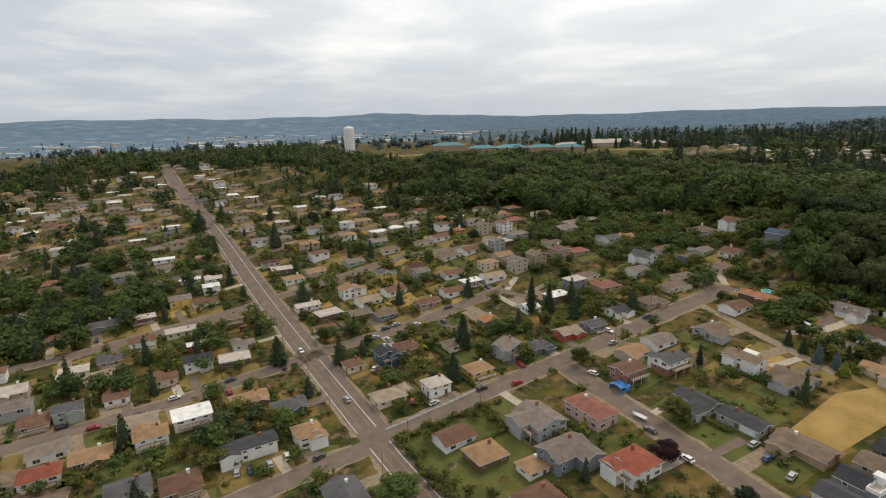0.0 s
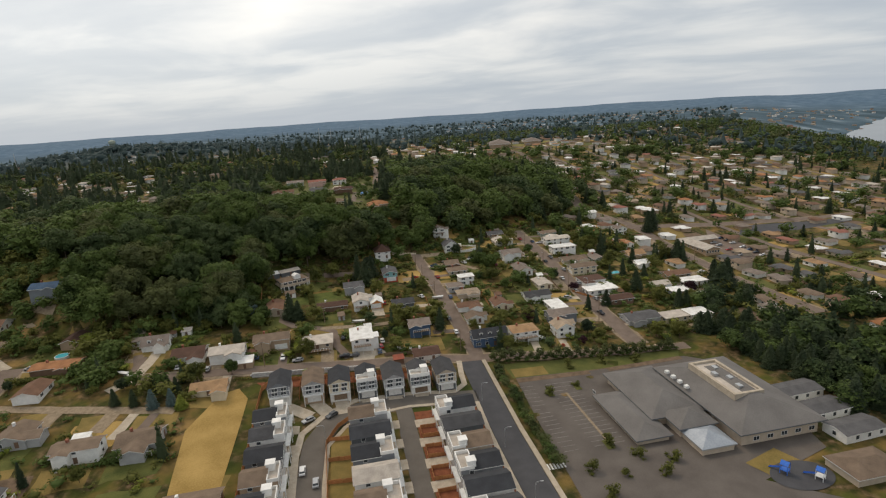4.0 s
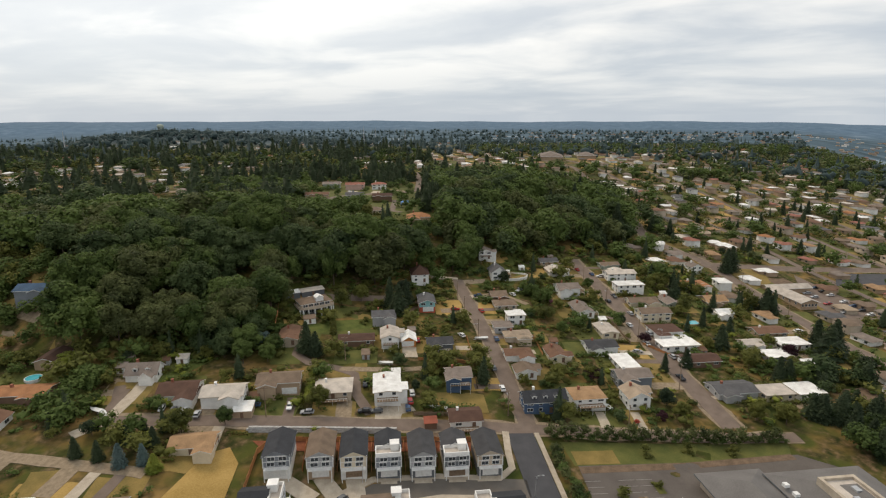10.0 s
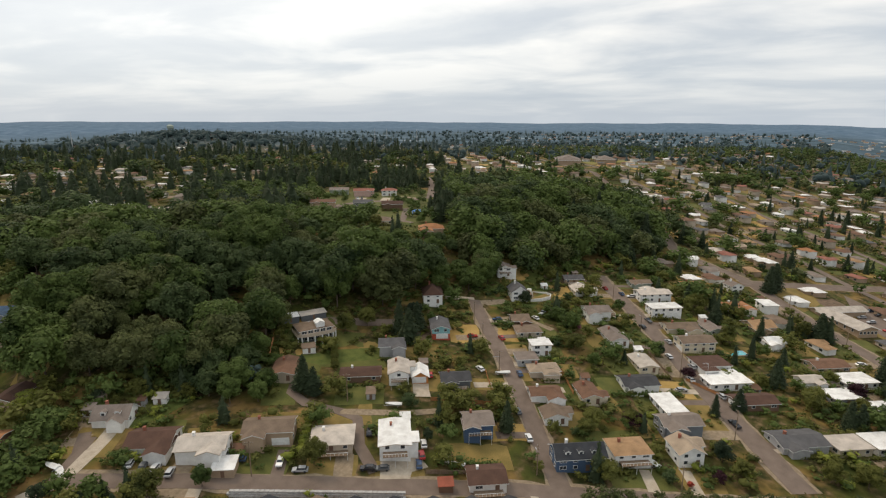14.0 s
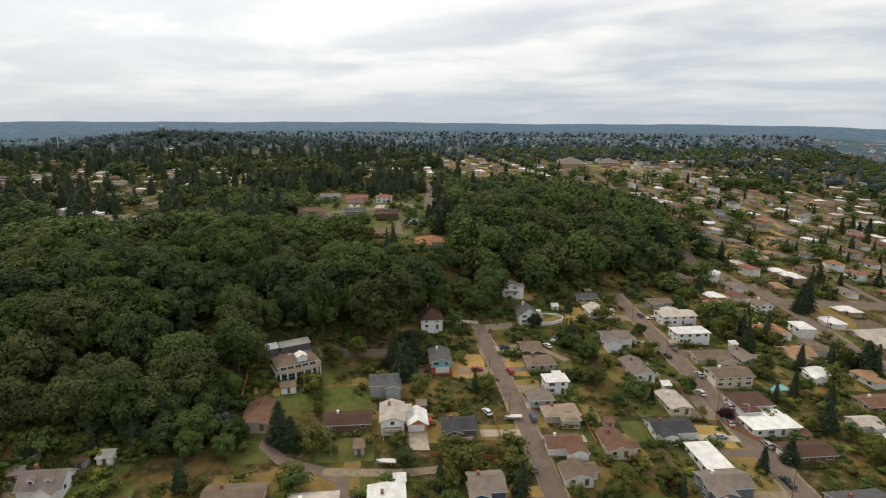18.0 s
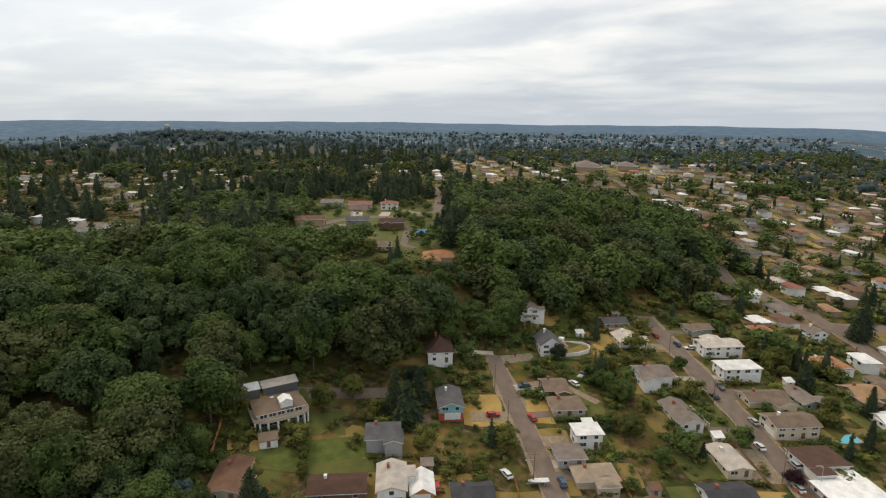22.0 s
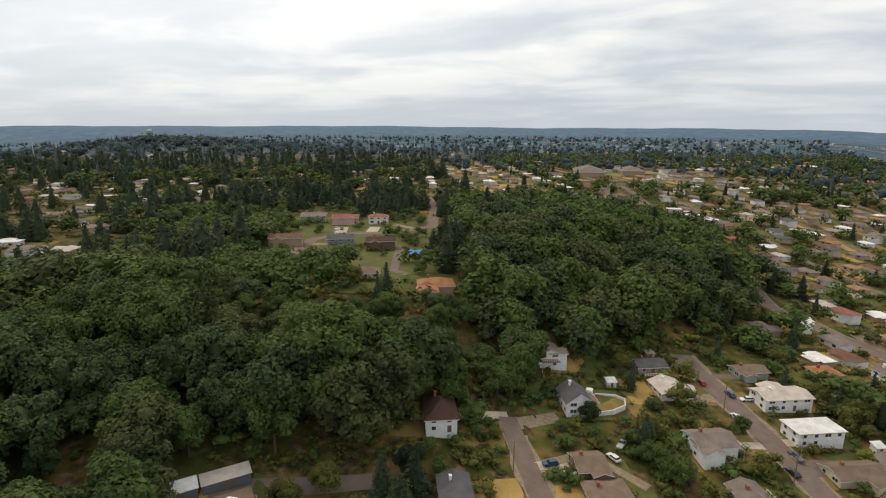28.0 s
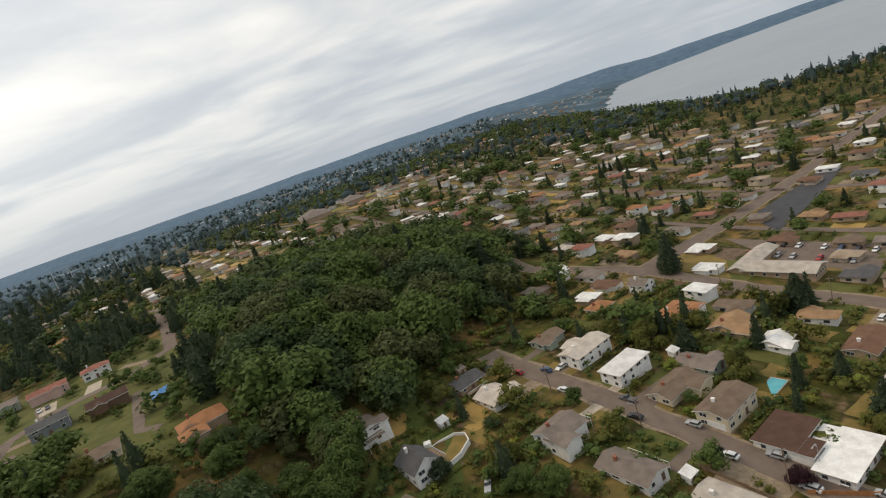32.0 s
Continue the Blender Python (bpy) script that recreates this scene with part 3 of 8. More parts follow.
def house(a, b, wa, db, roof="gable", rc="brown", wc="white", st=1, ridge="a", wing=None, chimney=True, garage=None, deck=None, turn=0.0, pitch=0.36,
          band=None, windows=True, group="", note="", dormers=0, skylight=0):
    """A house with its parts. wa, db: size along a and b; wing: (offset along the front, width, reach, side) of a cross gable;
    garage, deck: the side they face (+a, -a, +b, -b); band: wall colour of the lower storey."""
    n_here = len(HOUSES)
    if wing is None and roof == "gable" and st < 3 and n_here % 3:
        side = ("+" if n_here % 2 and a < 235 else "-") + ("b" if ridge == "a" else "a")
        if garage != side and deck != side:
            wing = ((-1) ** n_here * (wa if ridge == "a" else db) * 0.2, min(wa, db) * 0.55, 2.4, side)
    x, y = W(a, b)
    k = 0.8 if a < 60 and b > 120 else 0.84 if a < 235 and b > 90 else 0.9 if b < -20 else 0.96
    wa, db = wa * k, db * k
    hx, hy = wa / 2, db / 2
    zs = [gh(*W(a + i * hx, b + j * hy)) for i in (-1, 0, 1) for j in (-1, 0, 1)]
    base = sum(zs) / 9 + 0.15
    ob = new("house")
    ob.location, ob.rotation_euler = (x, y, base), (0, 0, HEAD + radians(turn))
    low = min(zs) - base - 0.6
    top = (0, 2.6, 4.6, 7.0)[st]
    floor_h = (0, 2.75, 2.3, 2.45)[st]
    axis = "x" if ridge == "a" else "y"
    span = (db if axis == "x" else wa) / 2
    rise = 0 if roof == "flat" else span * pitch
    wname, rname = WORDS.get(wc, wc), WORDS.get(rc, rc)
    s = Shape()
    if band:
        s.box(-hx - 0.02, -hy - 0.02, low, hx + 0.02, hy + 0.02, 2.2, 1)
        wall_block(s, -hx, -hy, hx, hy, 2.2, top, rise if roof == "gable" else 0, axis)
        s.make("wall", ["wall_" + wc, "wall_" + band], ob)
    else:
        wall_block(s, -hx, -hy, hx, hy, low, top, rise if roof == "gable" else 0, axis)
        s.make("wall", "wall_" + wc, ob)
    r = Shape()
    roof_slab(r, -hx, -hy, hx, hy, top, rise, roof, axis)
    if wing:
        off, ww, reach, side = wing
        wr = ww / 2 * pitch
        ws = Shape()
        if side in ("+b", "-b"):
            y0, y1 = (hy - 1, hy + reach) if side == "+b" else (-hy - reach, -hy + 1)
            wall_block(ws, off - ww / 2, y0, off + ww / 2, y1, low, top - 0.1, wr if roof != "flat" else 0, "y")
            yy0, yy1 = (0, hy + reach) if side == "+b" else (-hy - reach, 0)
            roof_slab(r, off - ww / 2, yy0 if roof == "gable" else y0, off + ww / 2, yy1 if roof == "gable" else y1, top - 0.06, wr if roof != "flat" else 0, roof, "y", 0.45)
        else:
            x0, x1 = (hx - 1, hx + reach) if side == "+a" else (-hx - reach, -hx + 1)
            wall_block(ws, x0, off - ww / 2, x1, off + ww / 2, low, top - 0.1, wr if roof != "flat" else 0, "x")
            xx0, xx1 = (0, hx + reach) if side == "+a" else (-hx - reach, 0)
            roof_slab(r, xx0 if roof == "gable" else x0, off - ww / 2, xx1 if roof == "gable" else x1, off + ww / 2, top - 0.06, wr if roof != "flat" else 0, roof, "x", 0.45)
        ws.make("wing_wall", "wall_" + wc, ob)
    r.make("roof", ["roof_" + rc, "paint_white" if rc not in ("white", "ltgrey") else "wall_beige"], ob, rname + (" membrane flat roof" if roof == "flat" else " shingle roof"))
    if chimney:
        cz = top + rise + 0.7
        cx, cy = (hx * 0.45, span * 0.25) if axis == "x" else (span * 0.25, hy * 0.45)
        Shape().box(cx - 0.45, cy - 0.35, top * 0.8, cx + 0.45, cy + 0.35, cz).box(cx - 0.52, cy - 0.42, cz, cx + 0.52, cy + 0.42, cz + 0.12).make("chimney", "brick_red" if len(HOUSES) % 3 else "wall_white", ob)
    # openings on the four sides: facing, along, half length, distance
    sides = {"-b": (0, hx, hy), "+b": (math.pi, hx, hy), "+a": (math.pi / 2, hy, hx), "-a": (-math.pi / 2, hy, hx)}
    if a > 200 and b < 130:
        seen = ("-a", "+b" if b < 10 else "-b")
    else:
        seen = ("-b", "-a" if a > 60 else "+a")
    close = a > 235 and -130 < b < 125
    for key, (rot, half, dist) in sides.items():
        nx_, ny_ = math.sin(rot), -math.cos(rot)
        tx, ty = math.cos(rot), math.sin(rot)

        def spot(along, out, z):
            return nx_ * (dist + out) + tx * along, ny_ * (dist + out) + ty * along, z

        if windows:
            n = max(1, int(half * 2 / 3.6))
            for fl in range(st):
                for i in range(n):
                    al = (i + 0.5) / n * 2 * half - half
                    if garage == key and fl == 0 and al > half - 6.4:
                        continue
                    if wing and wing[3] == key and abs(al - wing[0] * (1 if key == "-b" else -1 if key == "+b" else 1)) < wing[1] / 2 + 0.8:
                        continue
                    if i == n // 2 and fl == 0 and key in ("-a", "-b") and n > 1:
                        px, py, pz = spot(al, 0.0, 1.05)
                        dr = Shape().box(-0.5, -0.06, -1.05, 0.5, 0.03, 1.05).box(-0.6, -0.09, -1.05, -0.5, 0.03, 1.12).box(0.5, -0.09, -1.05, 0.6, 0.03, 1.12).make("door", "wall_brown", ob)
                        dr.location, dr.rotation_euler = (px, py, pz), (0, 0, rot)
                        continue
                    if key not in seen and (i or fl):
                        continue
                    big = (i * 7 + fl * 3 + len(HOUSES)) % 3 == 0
                    add_window(ob, *spot(al, 0.0, floor_h * fl + 1.5), rot, 2.0 if big else 1.2, 1.1, close)
        if garage == key:
            px, py, pz = spot(half - 3.4, 0.02, 1.15)
            gd = Shape().box(-2.45, -0.07, -1.15, 2.45, 0.02, 1.05).box(-2.6, -0.1, -1.15, -2.45, 0.02, 1.2).box(2.45, -0.1, -1.15, 2.6, 0.02, 1.2).box(-2.6, -0.1, 1.05, 2.6, 0.02, 1.2)
            for k in range(1, 4):
                gd.box(-2.4, -0.085, -1.15 + k * 0.55 - 0.03, 2.4, -0.07, -1.15 + k * 0.55)
            gd = gd.make("garage_door", "paint_white", ob, "white panelled garage door")
            gd.location, gd.rotation_euler = (px, py, pz), (0, 0, rot)
        if deck == key:
            dz = floor_h * (st - 1) + (0.2 if st == 1 else 0)
            dk = Shape()
            pts = [spot(half * f, o, 0)[:2] for f, o in ((-0.8, 0), (0.8, 0), (0.8, 2.8), (-0.8, 2.8))]
            xs, ys = [p[0] for p in pts], [p[1] for p in pts]
            dk.box(min(xs), min(ys), dz - 0.1, max(xs), max(ys), dz + 0.1)
            dk = dk.make("deck", "old_wood", ob)
            rl = Shape()
            for f in np.linspace(-0.8, 0.8, 9):
                p = spot(half * f, 2.74, 0)
                rl.box(p[0] - 0.05, p[1] - 0.05, (low if int(round(f * 5)) % 4 == 0 else dz), p[0] + 0.05, p[1] + 0.05, dz + 1.0)
            p, q_ = spot(-half * 0.8, 2.74, 0), spot(half * 0.8, 2.74, 0)
            rl.box(min(p[0], q_[0]) - 0.05, min(p[1], q_[1]) - 0.05, dz + 0.95, max(p[0], q_[0]) + 0.05, max(p[1], q_[1]) + 0.05, dz + 1.05)
            rl.make("railing", "paint_white", dk)
    for i in range(dormers):
        f = (i + 0.5) / dormers * 2 - 1
        if axis == "y":
            o = Shape()
            wall_block(o, -hx * 0.75, f * hy * 0.8 - 0.8, -hx * 0.2, f * hy * 0.8 + 0.8, top, top + rise * 0.62, 0.35, "x")
            o.make("dormer", "wall_white", ob)
            o = Shape()
            roof_slab(o, -hx * 0.75, f * hy * 0.8 - 0.8, 0, f * hy * 0.8 + 0.8, top + rise * 0.62, 0.4, "gable", "x", 0.2, 0.1)
            o.make("dormer_roof", ["roof_" + rc, "paint_white"], ob)
            add_window(ob, -hx * 0.75 - 0.01, f * hy * 0.8, top + rise * 0.33, -math.pi / 2, 0.9, 1.0)
    for i in range(skylight):
        if axis == "y" and roof == "gable":
            sl = Shape().box(-0.4, -0.5, 0, 0.4, 0.5, 0.12).make("skylight", "glass_dark", ob)
            sl.location, sl.rotation_euler = (-hx * 0.5, (i - (skylight - 1) / 2) * 2.5, top + rise * 0.5), (0, -math.atan(pitch), 0)
    storey = {1: "one-storey", 2: "two-storey", 3: "three-storey"}[st]
    tagged(ob, f"{storey} {wname} house with a {rname} {'flat' if roof == 'flat' else roof} roof{note}", "house", group)
    HOUSES.append((a, b, max(wa, db) / 2 + (3 if wing else 1)))
    RECTS.append((a, b, hx, hy))
    return ob


# below the woods, left of the hillside street
house(259, 41, 11, 13, "hip", "ltgrey", "beige", 1, "b", deck="-a", pitch=0.22, note="")
house(258, 22, 15, 9.5, "gable", "white", "white", 2, "a", deck="-a", pitch=0.12, garage="-a", note="")
house(261, 60, 9, 15, "gable", "greybrown", "tan", 2, "b", wing=(3.5, 6, 3, "-a"), garage="-a")
house(253, 77, 9, 14, "gable", "ltgrey", "white", 2, "b", wing=(-3, 6, 2.5, "-a"))
house(258, 93, 11, 13, "gable", "dkbrown", "white", 1, "b", wing=(-3.5, 6, 4, "-a"), garage="-a")
house(270, 109, 8, 11, "gable", "grey", "white", 1, "b", dormers=2, pitch=0.75, note=" and two dormers")
house(297, 34, 8, 15, "gable", "dkbrown", "brown", 1, "b", pitch=0.3)
house(300, 62, 15, 8.5, "gable", "brown", "beige", 1, "a", pitch=0.3, note="")
house(297, 20, 12, 7.5, "gable", "ltgrey", "white", 2, "a", deck="-a")
house(297, 12, 9, 6, "gable", "white", "orangewall", 1, "a", pitch=0.6, chimney=False, garage="-a")
house(294, -1, 8, 11, "gable", "charcoal", "dkgrey", 1, "b", wing=(2, 5, 2, "-a"), deck="-a")
house(317, 22.5, 9, 10, "gable", "slate", "grey", 2, "b", wing=(-3, 5, 2.5, "-a"))
house(335, 1, 13, 8, "gable", "slate", "teal", 2, "a", band="redwall", garage="-a", note="")
house(366, 2, 13, 9.5, "hip", "dkbrown", "white", 2, "a", pitch=0.7, note="")
house(266, -5, 9, 9.5, "gable", "grey", "blue", 2, "b", deck="-a", wing=(2.5, 5, 2, "-a"))
house(243, -4, 9, 11, "gable", "dkbrown", "white", 1, "b", deck="-a", pitch=0.3)
house(229, 80, 8, 13, "gable", "tan", "cream", 1, "b", wing=(-4, 5, 3.5, "-a"), chimney=False)
# right of the hillside street
house(402, -41, 10, 9, "gable", "grey", "white", 2, "a", deck="-a", note="")
house(378, -44, 12, 9.5, "gable", "slate", "white", 2, "a", pitch=0.7, deck="-b", note="")
house(348, -38, 10, 9, "gable", "greybrown", "brown", 1, "b")
house(336, -39, 10, 12, "hip", "greybrown", "beige", 1, "b", pitch=0.3)
house(318, -40, 7, 9, "flat", "white", "white", 2, "b", chimney=False, note="")
house(310, -32, 8, 9, "flat", "grey", "grey", 1, "b", chimney=False)
house(302, -37, 8, 13, "hip", "beige", "beige", 1, "b", wing=(-2, 6, 3, "-a"), pitch=0.3)
house(286, -33, 8, 12, "gable", "brown", "white", 1, "b", wing=(-3, 6, 3.5, "-a"))
house(287, -50, 13, 8, "gable", "brown", "cream", 1, "a")
house(273, -33, 8, 9, "gable", "greybrown", "white", 1, "a", chimney=False)
house(251, -34, 9, 17, "gable", "navy", "blue", 2, "b", dormers=3, pitch=0.6, note=" and dormers")
house(253, -51, 10, 13, "hip", "tan", "white", 2, "b", deck="-a", pitch=0.28)
house(404, -82, 9, 12, "gable", "slate", "tan", 1, "b", deck="-a")
house(388, -82, 12, 11, "gable", "ltgrey", "white", 1, "a", wing=(-2, 5, 2.5, "-b"))
house(355, -78, 11, 13, "gable", "grey", "white", 2, "b", wing=(3, 6, 3, "-a"), deck="-b")
house(332, -78, 17, 9, "gable", "grey", "white", 1, "a", deck="-b")
house(310, -82, 14, 8.5, "gable", "ltgrey", "cream", 1, "a", pitch=0.2)
house(295, -73, 10, 15, "gable", "charcoal", "white", 1, "b", pitch=0.3)
house(280, -78, 15, 8.5, "flat", "white", "white", 1, "a", chimney=False)
house(267, -75, 9, 15, "gable", "grey", "bluegrey", 2, "b", wing=(3, 6, 3, "-a"))
house(253, -70, 10, 9, "gable", "beige", "white", 2, "a", wing=(2, 5, 2, "-b"), pitch=0.5)
# right of the dead-end street
house(401, -121, 8, 13, "gable", "greybrown", "sage", 1, "b", pitch=0.3)
house(380, -119, 10, 19, "gable", "ltgrey", "white", 2, "b", wing=(0, 8, 3, "+a"), pitch=0.22, garage="-a")
house(361, -116, 9, 17, "flat", "white", "white", 2, "b", chimney=False, garage="-a")
house(344, -116, 9, 17, "gable", "greybrown", "cream", 1, "b", wing=(-4, 7, 4, "-a"))
house(327, -114, 10, 17, "gable", "greybrown", "cream", 2, "b", pitch=0.3, garage="+b", note="")
house(311, -112, 11, 15, "flat", "dkbrown", "white", 1, "b", wing=(4, 6, 4, "-a"), chimney=False)
house(297, -111, 9, 19, "flat", "white", "white", 1, "b", wing=(-4, 8, 4, "+a"), chimney=False)
house(283, -113, 9, 18, "gable", "dkbrown", "brown", 1, "b", pitch=0.28, garage="+b")
house(259, -113, 11, 18, "gable", "slate", "grey", 1, "b", pitch=0.25)
house(256, -129, 9, 13, "flat", "ltgrey", "cream", 1, "b", chimney=False)
house(256, -142, 10, 12, "flat", "white", "white", 1, "b", chimney=False)
house(286, -152, 9, 12, "flat", "white", "bluegrey", 1, "b", chimney=False)
house(298, -168, 10, 16, "flat", "white", "white", 1, "b", chimney=False)
house(311, -166, 10, 17, "gable", "brown", "tan", 1, "b", pitch=0.25)
house(276, -163, 10, 12, "flat", "white", "white", 1, "b", chimney=False)
house(345, -132, 14, 8, "gable", "grey", "sage", 1, "a")
house(372, -162, 10, 15, "hip", "orange", "white", 1, "b", pitch=0.25, wing=(-4, 6, 4, "-a"))
house(350, -161, 12, 13, "gable", "tan", "tan", 1, "b", wing=(3, 7, 4, "-a"))
house(400, -152, 9, 10, "hip", "orange", "cream", 1, "b", pitch=0.3)
house(396, -176, 9, 8, "gable", "grey", "white", 2, "a", pitch=0.5)
house(333, -156, 9, 9, "gable", "white", "white", 1, "b", chimney=False)
house(298, -148, 7, 10, "gable", "ltgrey", "white", 1, "b", chimney=False)
# west of the main road
for spec in ((-20, 202, 15, 10, "gable", "tan", "brown", 1, "a"), (-2, 202, 13, 10, "gable", "tan", "white", 2, "a"), (33, 212, 17, 10, "gable", "tan", "brown", 1, "a"),
             (-39, 239, 12, 12, "hip", "brown", "tan", 1, "a"), (-28, 239, 12, 9, "gable", "slate", "sage", 2, "a"), (-12, 243, 11, 8, "gable", "brown", "white", 1, "a"),
             (45, 174, 11, 11, "hip", "tan", "white", 2, "a"), (-34, 199, 14, 10, "hip", "red", "white", 1, "a"), (-10, 176, 15, 11, "gable", "slate", "white", 1, "a"),
             (4, 170, 14, 12, "hip", "brown", "tan", 1, "a"), (0, 292, 14, 10, "gable", "brown", "white", 2, "a"), (-14, 284, 12, 9, "gable", "slate", "tan", 1, "a")):
    house(*spec, wing=(2, 6, 2.5, "-b") if len(HOUSES) % 3 == 0 else None, deck="-b" if len(HOUSES) % 2 else None)
for spec in ((-28, 280, 14, 10, "flat", "ltgrey", "white", 1, "a"), (6, 250, 12, 9, "gable", "brown", "cream", 1, "a"), (20, 255, 14, 10, "gable", "navy", "white", 2, "a"),
             (-49, 268, 15, 12, "gable", "ltgrey", "beige", 2, "a"), (18, 296, 18, 9, "flat", "ltgrey", "cream", 1, "a"), (40, 292, 17, 9, "hip", "greybrown", "tan", 2, "a"),
             (-16, 331, 16, 11, "gable", "slate", "bluegrey", 1, "a"), (2, 327, 15, 9, "flat", "ltgrey", "brown", 1, "a"), (22, 339, 14, 9, "gable", "grey", "yellow", 2, "a"),
             (15, 372, 15, 9, "flat", "ltgrey", "grey", 1, "a"), (40, 347, 11, 8, "gable", "white", "white", 2, "a"), (44, 364, 12, 8, "gable", "ltgrey", "white", 1, "a")):
    house(*spec, wing=(-3, 6, 2.5, "-b") if len(HOUSES) % 3 == 0 else None, deck="-b" if len(HOUSES) % 2 else None)
for spec in ((23, 274, 12, 6, "flat", "white", "redwall", 1, "a"), (41, 262, 12, 8, "gable", "grey", "white", 1, "a"), (45, 198, 15, 9, "gable", "slate", "dkgrey", 1, "a"),
             (45, 137, 13, 17, "gable", "slate", "grey", 1, "b"), (-37, 328, 13, 9, "hip", "brown", "brown", 1, "a"), (-56, 354, 11, 9, "gable", "tan", "yellow", 2, "a")):
    house(*spec)
house(12, 209, 16, 12, "gable", "white", "white", 2, "a", pitch=0.16, deck="-b", garage="-b", note="")
house(26, 177, 21, 9, "gable", "charcoal", "white", 2, "a", pitch=0.28, wing=(-7, 6, 2, "-b"), garage="-b", note="")
# between the main road and the dead-end street, north side
for spec in ((77, 212, 9, 9, "hip", "brown", "cream", 1, "a"), (91, 210, 9, 10, "gable", "navy", "blue", 2, "b"), (103, 212, 12, 11, "hip", "brown", "tan", 1, "a"),
             (97, 175, 11, 9, "hip", "ltgrey", "white", 2, "a"), (118, 177, 12, 10, "hip", "tan", "yellow", 1, "a"),
             (149, 176, 12, 9, "hip", "slate", "dkgrey", 1, "a"), (167, 177, 13, 9, "gable", "beige", "redwall", 1, "a"), (180, 174, 11, 9, "gable", "slate", "bluegrey", 1, "a"),
             (198, 176, 11, 9, "gable", "charcoal", "white", 1, "a"), (217, 173, 14, 10, "hip", "greybrown", "tan", 1, "a"), (80, 286, 15, 8, "gable", "ltgrey", "white", 1, "a")):
    house(*spec, deck="-b" if len(HOUSES) % 3 == 0 else None, wing=(2.5, 5, 2.5, "-b") if len(HOUSES) % 4 == 1 else None)
house(79, 181, 14, 10, "hip", "beige", "cream", 1, "b", wing=(2, 7, 4, "+a"))
house(138, 181, 12, 12, "gable", "grey", "grey", 2, "b", wing=(0, 8, 2, "-a"), deck="-b")
for spec in ((99, 259, 13, 10, "gable", "greybrown", "brown", 1, "a"), (79, 253, 12, 9, "hip", "brown", "white", 1, "a"), (105, 286, 13, 10, "gable", "tan", "white", 2, "b"),
             (133, 247, 15, 9, "gable", "brown", "tan", 1, "a"), (164, 252, 14, 8, "flat", "white", "grey", 1, "a"), (188, 208, 14, 9, "flat", "white", "brown", 1, "a"),
             (204, 212, 12, 9, "flat", "ltgrey", "bluegrey", 2, "a"), (147, 280, 10, 9, "gable", "grey", "grey", 2, "a"), (129, 292, 9, 9, "gable", "slate", "yellow", 2, "b"),
             (85, 328, 14, 10, "hip", "tan", "white", 1, "a"), (80, 364, 13, 9, "hip", "dkbrown", "beige", 1, "a")):
    house(*spec, deck="-b" if len(HOUSES) % 3 == 1 else None)
for spec in ((132, 211, 8, 7, "gable", "brown", "brown", 1, "a"), (147, 211, 10, 8, "hip", "orange", "tan", 1, "a"), (170, 208, 9, 8, "gable", "white", "white", 1, "a"),
             (90, 131, 13, 12, "hip", "tan", "brown", 1, "a"), (98, 117, 9, 8, "hip", "tan", "white", 1, "a"), (90, 105, 15, 10, "hip", "brown", "tan", 1, "a"),
             (206, 286, 10, 9, "gable", "grey", "grey", 3, "b"), (221, 322, 10, 10, "gable", "greybrown", "beige", 3, "b"), (233, 314, 10, 10, "gable", "greybrown", "white", 3, "b"),
             (262, 284, 15, 11, "gable", "grey", "grey", 2, "a"), (336, 262, 11, 10, "gable", "brown", "white", 2, "a")):
    house(*spec)
house(114, 133, 14, 17, "gable", "grey", "grey", 2, "b", wing=(2, 8, 4, "-a"), deck="-a")
house(109, 115, 17, 12, "gable", "grey", "bluegrey", 2, "a", wing=(4, 8, 4, "-b"))
house(131, 126, 11, 19, "hip", "pinkred", "pink", 2, "b", pitch=0.3)
house(121, 98, 14, 12, "hip", "red", "white", 2, "b", deck="-a", wing=(2, 6, 3, "-a"))
house(177, 130, 14, 9, "gable", "slate", "white", 2, "a", deck="-b", band="brick")
house(160, 136, 13, 10, "gable", "brown", "brick", 2, "a", deck="-b", pitch=0.25)
house(164, 108, 9, 16, "gable", "charcoal", "grey", 1, "b", wing=(-3, 7, 6, "-a"), garage="-a")
house(165, 92, 9, 17, "gable", "charcoal", "grey", 1, "b", garage="-a", pitch=0.28)
house(167, 74, 9, 16, "gable", "greybrown", "tan", 1, "b", wing=(4, 6, 4, "-a"), pitch=0.28)
house(198, 113, 8, 16, "gable", "greybrown", "white", 2, "b", pitch=0.28)
house(201, 96, 12, 15, "gable", "greybrown", "grey", 1, "b", wing=(0, 7, 5, "-a"), deck="-a")
house(212, 137, 13, 12, "gable", "greybrown", "grey", 1, "a", wing=(-2, 6, 4, "-b"))
house(258, 143, 8, 18, "gable", "orange", "brown", 1, "b", pitch=0.22, note="")
house(257, 212, 9, 13, "gable", "slate", "white", 2, "b", pitch=0.6)
